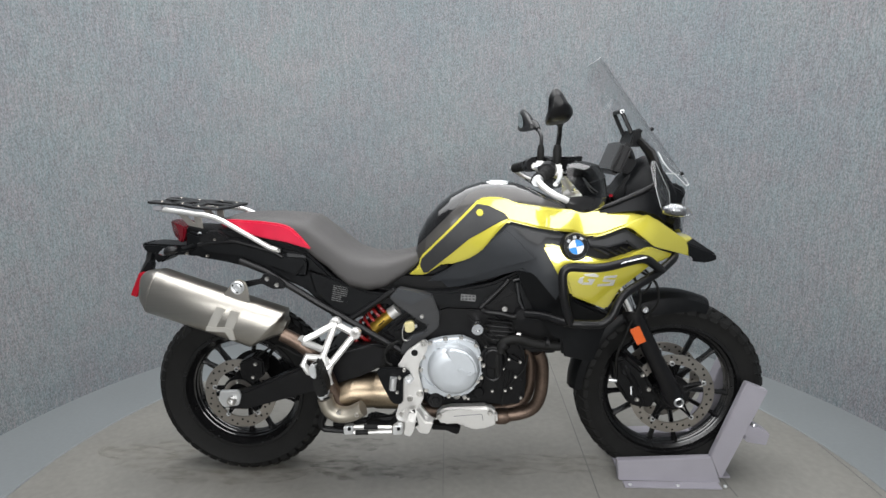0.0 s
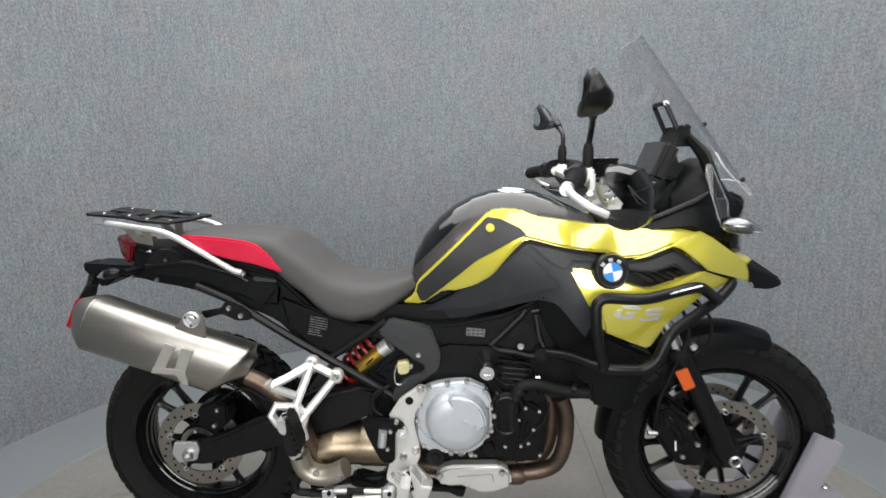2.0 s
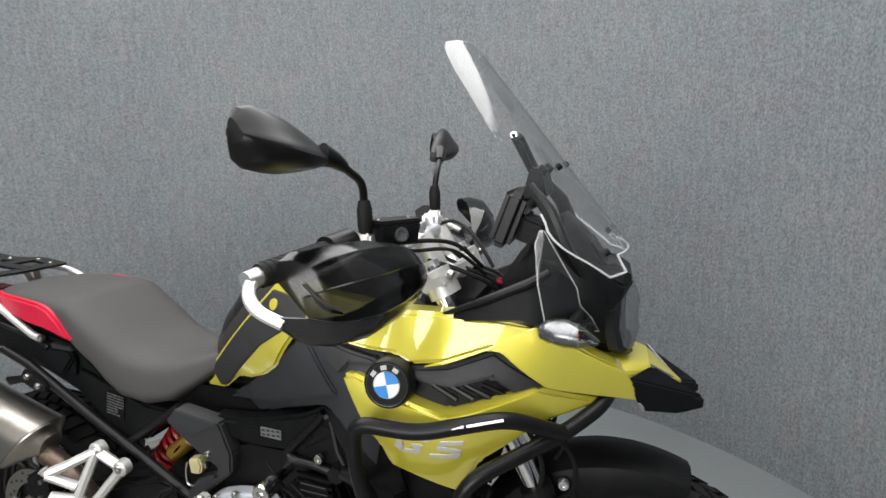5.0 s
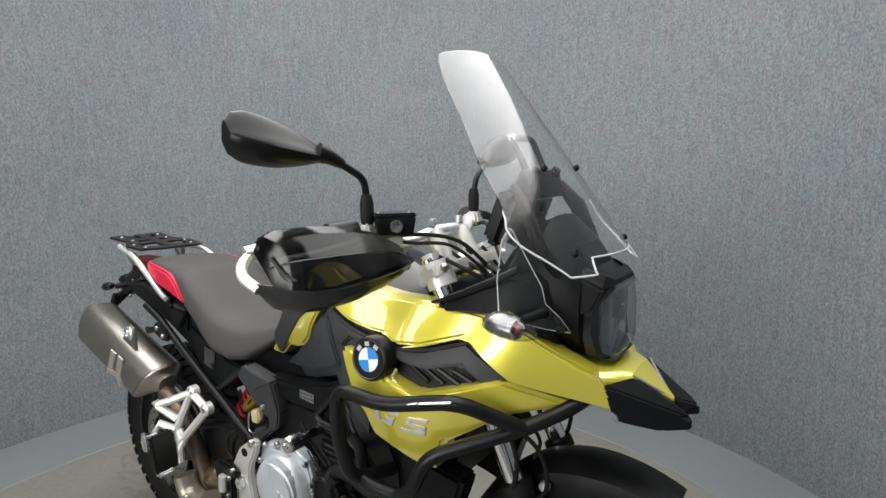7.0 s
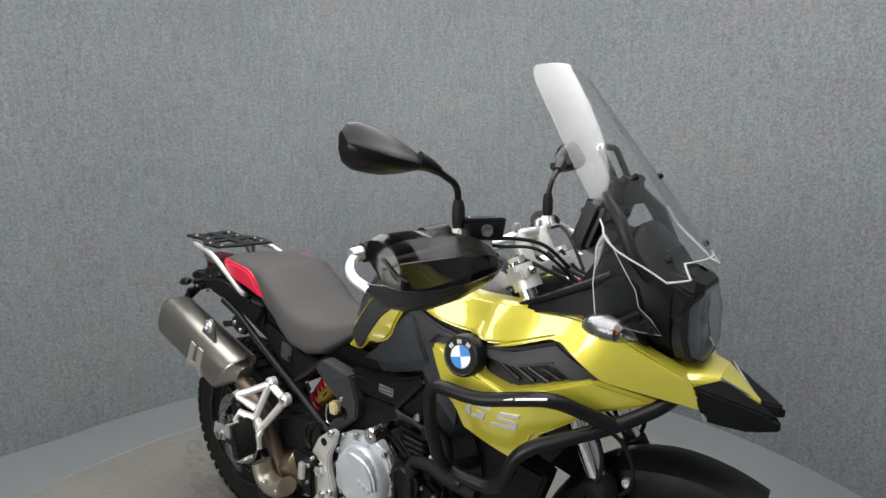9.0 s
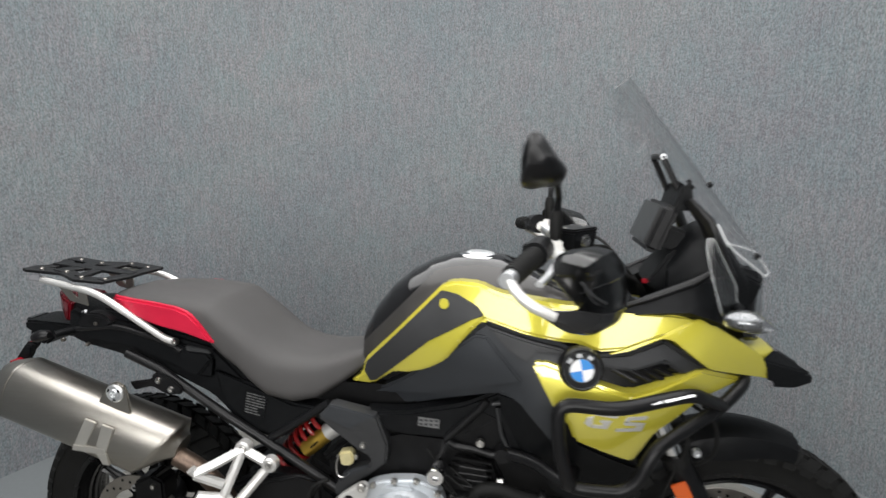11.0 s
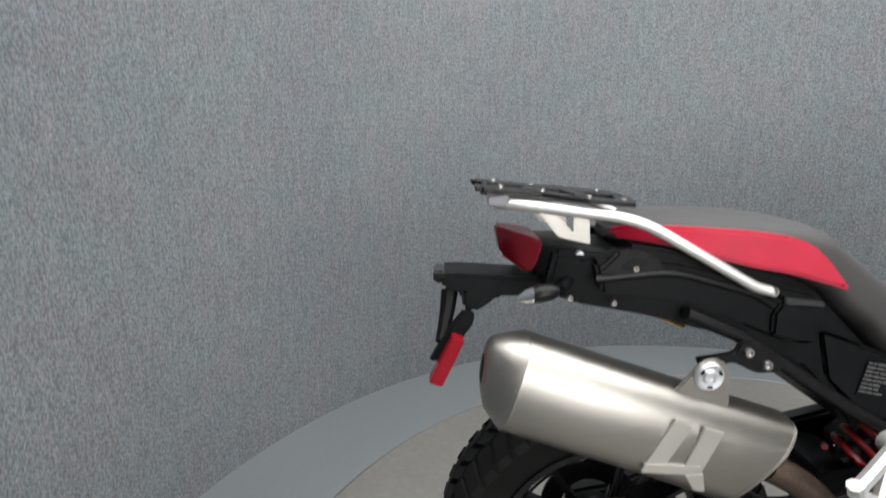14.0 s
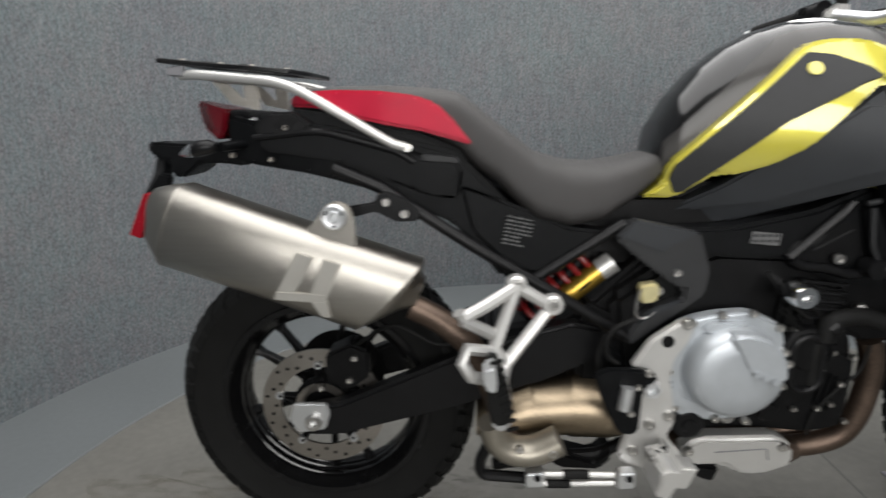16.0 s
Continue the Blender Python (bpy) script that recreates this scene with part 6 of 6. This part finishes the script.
part("brow", loft([[Vector((x, y, z)) for y, z in ((-w, zb), (-w * 0.8, zt), (w * 0.8, zt), (w, zb), (w * 0.78, zb - 0.006), (-w * 0.78, zb - 0.006))] for x, w, zt, zb in ((0.674, 0.10, 1.090, 1.058), (0.735, 0.094, 1.080, 1.052), (0.765, 0.080, 1.070, 1.050), (0.778, 0.062, 1.062, 1.052))]), BLACK, head, smooth=20)
DASH = pose(0.556, 0.012, 1.163, 0, -68, 0)
for side in (-1, 1):
    bm = bmesh.new()
    for x, y, z in ((0.690, 0.112, 1.060), (0.700, 0.100, 1.084), (0.752, 0.040, 1.084), (0.776, 0.046, 1.058), (0.768, 0.084, 1.048), (0.752, 0.097, 1.008), (0.715, 0.108, 0.995)):
        bm.verts.new((x, side * y, z))
    bmesh.ops.convex_hull(bm, input=bm.verts)
    bmesh.ops.delete(bm, geom=[v for v in bm.verts if not v.link_faces], context="VERTS")
    bmesh.ops.bevel(bm, geom=bm.edges[:], offset=0.004, segments=2, affect="EDGES", clamp_overlap=True)
    part("hood_cheek", bm, BLACK, head, smooth=25)
dash = part("dashboard", turned(box((0, 0, -0.004), (0.110, 0.190, 0.040), 0.012, seg=3), DASH), SATIN, bike, "black dashboard display housing")
part("dash_screen", turned(box((0.002, 0, 0.0163), (0.090, 0.168, 0.0012), 0), DASH), SMOKED, dash)
part("dash_back", turned(box((-0.012, 0, -0.030), (0.05, 0.09, 0.020), 0.006), DASH), BLACK, dash)
part("dash_bracket", box((0.598, -0.01, 1.135), (0.05, 0.07, 0.05), 0.008, (0, 20, 0)), BLACK, dash)
for q in (-0.05, 0.05):
    part("dash_clip", turned(box((0.025, q, -0.024), (0.018, 0.022, 0.018), 0.004), DASH), SATIN, dash)
part("dash_mount", prism([(0.539, 1.039), (0.584, 1.106), (0.639, 1.134), (0.706, 1.124), (0.758, 1.047), (0.763, 0.979), (0.590, 0.986)], -0.06, 0.06, 0.006), BLACK, bike)
bar = part("nav_bracket", sweep(rounded([(0.605, 0.055, 1.225), (0.566, 0.055, 1.308), (0.562, 0.048, 1.315), (0.562, -0.026, 1.315), (0.568, -0.034, 1.308), (0.605, -0.034, 1.235)], 0.012), 0.0068, 8), SATIN, bike, "black tubular navigation bracket")
part("bracket_foot", prism([(0.585, 1.20), (0.63, 1.20), (0.62, 1.25), (0.60, 1.255)], -0.07, 0.07, 0.004), BLACK, bar)
bolt((0.566, -0.034, 1.314), 0.0075, bar, ALU)
for yy in (-0.045, 0.045):
    part("knob", between((0.61, yy, 1.235), (0.625, yy, 1.255), 0.009), BLACK, bar)
for k in range(4):
    part("cable", sweep(spline([(0.41 + 0.01 * k, -0.09 + 0.05 * k, 1.085), (0.47, -0.10 + 0.06 * k, 1.072 - 0.01 * k), (0.53, -0.06 + 0.03 * k, 1.03), (0.55, 0, 0.96)]), 0.0042, 6), RUBBER, bike)
part("connector", box((0.540, -0.045, 1.040), (0.014, 0.010, 0.010), 0.002), REDLENS, bike, "red plug connector")
part("steering_plate", box((0.45, 0, 0.99), (0.14, 0.22, 0.05), 0.02), ENGINE, bike)

part("brake_hose", sweep(spline([(0.612, -0.140, 0.806), (0.635, -0.150, 0.793), (0.672, -0.140, 0.764), (0.689, -0.130, 0.719), (0.685, -0.120, 0.671), (0.656, -0.100, 0.631)]), 0.0042, 8), RUBBER, bike)
part("brake_hose", sweep(spline([(0.629, -0.120, 0.809), (0.655, -0.120, 0.790), (0.668, -0.110, 0.756), (0.651, -0.100, 0.715)]), 0.0035, 8), RUBBER, bike)
part("hose_guide", sweep([(0.622, -0.145, 0.799), (0.644, -0.145, 0.792), (0.652, -0.145, 0.777)], 0.004, 6), BOLTMAT, bike)
part("wiring_loom", sweep(spline([(0.118, -0.130, 0.893), (0.156, -0.120, 0.879), (0.203, -0.100, 0.887), (0.246, -0.060, 0.903)]), 0.006, 8), RUBBER, bike)
# ---- handlebar and controls ----
hb = part("handlebar", sweep(rounded([(0.25, -0.40, 1.116), (0.305, -0.22, 1.135), (0.365, -0.11, 1.105), (0.385, -0.05, 1.125), (0.385, 0.05, 1.125), (0.365, 0.11, 1.105), (0.305, 0.22, 1.135), (0.25, 0.40, 1.116)], 0.05), 0.0135, 14), ALU, bike, "silver tapered handlebar")
for side in (-1, 1):
    grip = part("grip", between((0.253, side * 0.392, 1.116), (0.292, side * 0.265, 1.130), 0.0185, n=20), RUBBER, hb, "ribbed black rubber grip")
    for k in range(10):
        q = Vector((0.253, side * 0.392, 1.116)).lerp(Vector((0.292, side * 0.265, 1.130)), 0.08 + 0.09 * k)
        d = Vector((0.039, -side * 0.127, 0.014)).normalized()
        part("ridge", between(q, q + d * 0.005, 0.0197, n=16), RUBBER, grip)
    sw = part("switch_block", between((0.292, side * 0.262, 1.130), (0.306, side * 0.205, 1.136), 0.026, n=18), SATIN, hb, "black switch housing")
    part("switch", box((0.278, side * 0.235, 1.142), (0.018, 0.02, 0.014), 0.003), BLACK, sw)
    part("switch", box((0.275, side * 0.225, 1.120), (0.014, 0.012, 0.012), 0.003), REDLENS if side < 0 else BLACK, sw)
    part("lever_perch", box((0.325, side * 0.20, 1.13), (0.05, 0.03, 0.025), 0.006), WHITEALU, hb)
    part("lever", sweep(rounded([(0.345, side * 0.20, 1.128), (0.335, side * 0.25, 1.120), (0.318, side * 0.33, 1.108), (0.30, side * 0.39, 1.103)], 0.03), 0.0075, 8, 0.7), ALU, hb, "silver hand lever")
    GUARD = ((0.178, 0.430, 1.091, 1.083, 0.004), (0.205, 0.431, 1.108, 1.072, 0.012), (0.235, 0.429, 1.126, 1.062, 0.021), (0.27, 0.423, 1.143, 1.051, 0.030), (0.33, 0.408, 1.156, 1.036, 0.038), (0.385, 0.386, 1.159, 1.028, 0.044), (0.42, 0.364, 1.155, 1.029, 0.044), (0.438, 0.350, 1.146, 1.036, 0.037), (0.449, 0.338, 1.125, 1.055, 0.022))
    # bar end clamp and hand guard
    brk = part("guard_bracket", sweep(rounded([(0.250, side * 0.402, 1.115), (0.260, side * 0.432, 1.100), (0.285, side * 0.450, 1.082), (0.325, side * 0.446, 1.064)], 0.02), 0.0095, 10, 0.9), WHITEALU, hb, "silver hand guard bracket")
    part("bar_end", between((0.246, side * 0.415, 1.113), (0.254, side * 0.388, 1.116), 0.014, n=16), ALU, brk)
    shell, bowl, seams = [], [], ([], [])
    fine = zip(*[np.interp(np.linspace(0, len(GUARD) - 1, 33), range(len(GUARD)), col) for col in zip(*GUARD)])
    for y, x, zt, zb, hx in fine:
        tall = zt - zb
        out = max(0.0, min(1.0, (y - 0.36) / 0.07))
        top = [(x - 0.85 * hx, zt + 0.03 * tall), (x - 0.30 * hx, zt + 0.05 * tall), (x + 0.50 * hx, zt - 0.02 * tall), (x + 1.05 * hx, zb + 0.72 * tall)]
        front = [(x + 1.06 * hx, zb + 0.69 * tall), (x + 1.18 * hx, zb + 0.50 * tall), (x + 1.22 * hx, zb + 0.31 * tall)]
        chin = spline([(x + 1.24 * hx, zb + 0.30 * tall, 0), (x + 1.05 * hx, zb + 0.12 * tall, 0), (x + 0.45 * hx, zb, 0), (x - 0.3 * hx, zb + 0.03 * tall, 0), (x - (0.8 + 0.6 * out) * hx, zb + (0.16 + 0.10 * out) * tall, 0)], 3)
        shell.append([Vector((px, side * y, pz)) for px, pz in top + front])
        bowl.append([Vector((q.x, side * y, q.y)) for q in chin])
        seams[0].append((x + 1.065 * hx, side * y, zb + 0.705 * tall))
        seams[1].append((x + 1.245 * hx, side * y, zb + 0.305 * tall))
    made = []
    for rows in (shell, bowl):
        bm = bmesh.new()
        vs = [[bm.verts.new(q) for q in row] for row in rows]
        for u, v in zip(vs, vs[1:]):
            for i in range(len(u) - 1):
                bm.faces.new((u[i], u[i + 1], v[i + 1], v[i]))
        bmesh.ops.recalc_face_normals(bm, faces=bm.faces)
        bm.faces.new(vs[-1])
        bmesh.ops.solidify(bm, geom=bm.faces[:], thickness=0.003)
        made.append(bm)
    hg = part("hand_guard", made[0], SMOKE, hb, "smoked translucent hand guard, gloss black from the front", 22)
    part("guard_bowl", made[1], SMOKED, hg, "gloss black lower lip of the hand guard", 30)
    for run in seams:
        part("moulded_line", sweep(run[4:], 0.0016, 6), GLOSS, hg)
    for u in (0.30, 0.62):
        part("moulded_rib", sweep(spline([(0.356 + 0.02 * u, side * (0.4535 - 0.012 * u), 1.132 - 0.03 * u), (0.385, side * (0.450 - 0.014 * u), 1.108 - 0.03 * u), (0.404, side * (0.440 - 0.02 * u), 1.092 - 0.02 * u)], 5), 0.0022, 6), GREYPLASTIC, hg)
    bolt((0.425, side * 0.19, 1.075), 0.008, hg, SATIN, 0.006, (1, side * 0.3, 0.1))
    # mirror
    part("mirror_clamp", box((0.332, side * 0.198, 1.142), (0.030, 0.026, 0.022), 0.005), WHITEALU, hb)
    part("mirror_boot", lathe([(0, -0.03), (0.0115, -0.03), (0.0135, -0.016), (0.0135, 0.012), (0.010, 0.028), (0, 0.028)], 18, (0.333, side * 0.196, 1.181), "Z"), RUBBER, hb)
    part("mirror_stem", sweep(rounded([(0.333, side * 0.196, 1.20), (0.337, side * 0.205, 1.240), (0.326, side * 0.275, 1.278)], 0.022, 5), 0.0072, 10), SATIN, hb, "black mirror stem")
    part("mirror_neck", sweep([(0.329, side * 0.255, 1.268), (0.324, side * 0.278, 1.280), (0.315, side * 0.300, 1.288)], [0.010, 0.014, 0.019], 14), SATIN, hb)
    shape = spline([(u, v, 0) for u, v in ((0, -1), (0.02, -0.3), (0.05, 0.4), (0.18, 0.9), (0.35, 1.0), (0.55, 0.75), (0.8, 0.15), (1.0, -0.32), (0.85, -0.8), (0.5, -0.97))], 3, True)
    rings = []
    for y, kh, kd in ((0.268, 0.20, 0.30), (0.285, 0.34, 0.45), (0.31, 0.56, 0.64), (0.34, 0.78, 0.82), (0.37, 0.94, 0.95), (0.40, 1.0, 1.0), (0.43, 1.0, 0.92), (0.452, 0.8, 0.7), (0.464, 0.4, 0.35)):
        x0, z0 = 0.2680 - 0.105 * (y - 0.4) + (1 - kd) * 0.025, 1.3072 + 0.196 * (y - 0.4)
        rings.append([Vector((x0 + 0.071 * kd * q.x, side * y, z0 + 0.0405 * kh * q.y)) for q in shape])
    mir = part("mirror", loft(rings), SATIN, hb, "black teardrop rear-view mirror", 32)
    bm = bmesh.new()
    glass = []
    for k in range(28):
        t = 2 * math.pi * k / 28
        y = 0.392 + 0.060 * math.cos(t)
        h = 0.0405 * float(np.interp(y, [0.33, 0.36, 0.40, 0.43, 0.452], [0.52, 0.74, 0.9, 0.9, 0.72]))
        zc = 1.3072 + 0.196 * (y - 0.4)
        glass.append(bm.verts.new((float(np.interp(y, [0.33, 0.40, 0.452], [0.2790, 0.2664, 0.2667])), side * y, zc + h * math.sin(t))))
    bm.faces.new(glass)
    part("mirror_glass", bm, MIRROR, mir, "mirror glass", 0)
RES = pose(0.372, -0.161, 1.128, 0, 0, -41)
cup = [(0.0, 0.020, 0.030), (0.003, 0.024, 0.034), (0.018, 0.026, 0.036), (0.034, 0.028, 0.039), (0.036, 0.027, 0.038)]
res = part("fluid_reservoir", turned(loft([[Vector((a * q.x, b * q.y, h)) for q in spline([(0.8, 1, 0), (1, 0.8, 0), (1, -0.8, 0), (0.8, -1, 0), (-0.8, -1, 0), (-1, -0.8, 0), (-1, 0.8, 0), (-0.8, 1, 0)], 3, True)] for h, a, b in cup]), RES), BLACK, hb, "black brake fluid reservoir")
part("lid", turned(box((0, 0, 0.041), (0.060, 0.082, 0.009), 0.003), RES), SATIN, res)
for q in (-0.03, 0.03):
    part("lid_screw", turned(lathe([(0, 0.0015), (0.003, 0.0015), (0.004, -0.002)], 10, (0, q, 0.046), "Z"), RES), BOLTMAT, res)
part("sight_glass", turned(lathe([(0, 0.002), (0.006, 0.002), (0.009, 0.004), (0.012, 0.004), (0.013, 0.0), (0.013, -0.01)], 20, (0.0275, 0.0, 0.020), "X"), RES), DULLCHROME, res)
part("reservoir_foot", turned(box((0, 0, -0.010), (0.03, 0.03, 0.022), 0.004), RES), WHITEALU, res)
part("cable", sweep(spline([(0.36, -0.16, 1.125), (0.42, -0.12, 1.128), (0.46, -0.06, 1.11), (0.50, -0.02, 1.06)]), 0.0042, 8), RUBBER, hb)
part("cable", sweep(spline([(0.35, -0.19, 1.12), (0.40, -0.14, 1.112), (0.46, -0.09, 1.105), (0.51, -0.04, 1.05)]), 0.0036, 8), RUBBER, hb)
part("cable", sweep(spline([(0.35, 0.19, 1.12), (0.40, 0.14, 1.13), (0.46, 0.07, 1.11), (0.51, 0.03, 1.05)]), 0.004, 8), RUBBER, hb)

# ---- crash bars ----
for side in (-1, 1):
    cb = part("crash_bar", sweep(rounded([(x, side * y, z) for x, y, z in ((0.385, 0.20, 0.655), (0.369, 0.300, 0.675), (0.346, 0.308, 0.76), (0.340, 0.303, 0.853), (0.453, 0.300, 0.846), (0.592, 0.27, 0.874), (0.673, 0.186, 0.815))], 0.035, 5), 0.0135, 14), SATIN, bike, "black tubular crash bar")
    part("crash_bar_strut", sweep(rounded([(x, side * y, z) for x, y, z in ((0.24, 0.17, 0.665), (0.30, 0.20, 0.67), (0.375, 0.285, 0.668), (0.47, 0.28, 0.665), (0.50, 0.28, 0.69), (0.527, 0.274, 0.757), (0.673, 0.186, 0.815), (0.73, 0.135, 0.845), (0.745, 0.09, 0.852), (0.745, 0.0, 0.852))], 0.035, 5), 0.0135, 14), SATIN, cb)
    part("white_decal", sweep([(0.535, side * 0.2985, 0.868), (0.590, side * 0.2855, 0.8785)], 0.0045, 6, 0.3), WHITE, cb, smooth=0)
    part("white_triangle", sweep([(0.512, side * 0.3025, 0.862), (0.530, side * 0.2995, 0.8675)], [0.0015, 0.0045], 6, 0.3), WHITE, cb, smooth=0)


def level(ob):
    """How deep a piece stands under its thing."""
    return 0 if ob.parent is None else 1 + level(ob.parent)


# small pieces hang on the part, never deeper
for ob in list(bike.children_recursive):
    while level(ob) > 2:
        ob.parent = ob.parent.parent

# ---- wheel chock ----
chock = tagged(empty("wheel_chock"), "grey-violet painted steel wheel chock bolted to the turntable", "wheel chock")
for side, y0, y1 in ((-1, -0.084, -0.058), (1, 0.10, 0.155)):
    part("rail", prism([(x, z if z > 0.06 else 0.005) for x, z in [(0.598, 0.085), (0.931, 0.103), (0.968, 0.024), (0.968, 0.017), (0.606, 0.003)]], y0, y1, 0.003), CHOCKPAINT, chock)
    up = part("upright", prism([(0.927, 0.105), (1.028, 0.392), (1.103, 0.361), (0.974, 0.024), (0.966, 0.020)], y0, y1, 0.003), CHOCKPAINT, chock)
    fl = part("foot_flange", box((0.79, y0 - 0.018 if side < 0 else y1 + 0.018, 0.003), (0.34, 0.038, 0.005), 0.001), CHOCKPAINT, chock)
    for x in (0.64, 0.81, 0.975):
        bolt((x, (y0 - 0.024) if side < 0 else (y1 + 0.024), 0.007), 0.007, fl, ALU, 0.004, (0, 0, 1))
part("base_plate", box((0.82, 0.02, 0.004), (0.40, 0.14, 0.008), 0.001), CHOCKPAINT, chock)
arm = part("adjuster", prism([(1.041, 0.170), (1.060, 0.221), (1.089, 0.218), (1.131, 0.192), (1.122, 0.147), (1.055, 0.158)], -0.074, -0.02, 0.003), CHOCKPAINT, chock)
bolt(tuple([(x, -0.06, z + 0.004) for x, z in [(1.078, 0.215)]][0]), 0.010, arm, ALU, 0.008, (0.3, 0, 1))
part("tie_bar", box((1.06, 0.02, 0.20), (0.04, 0.2, 0.04), 0.003, (0, 28, 0)), CHOCKPAINT, chock)
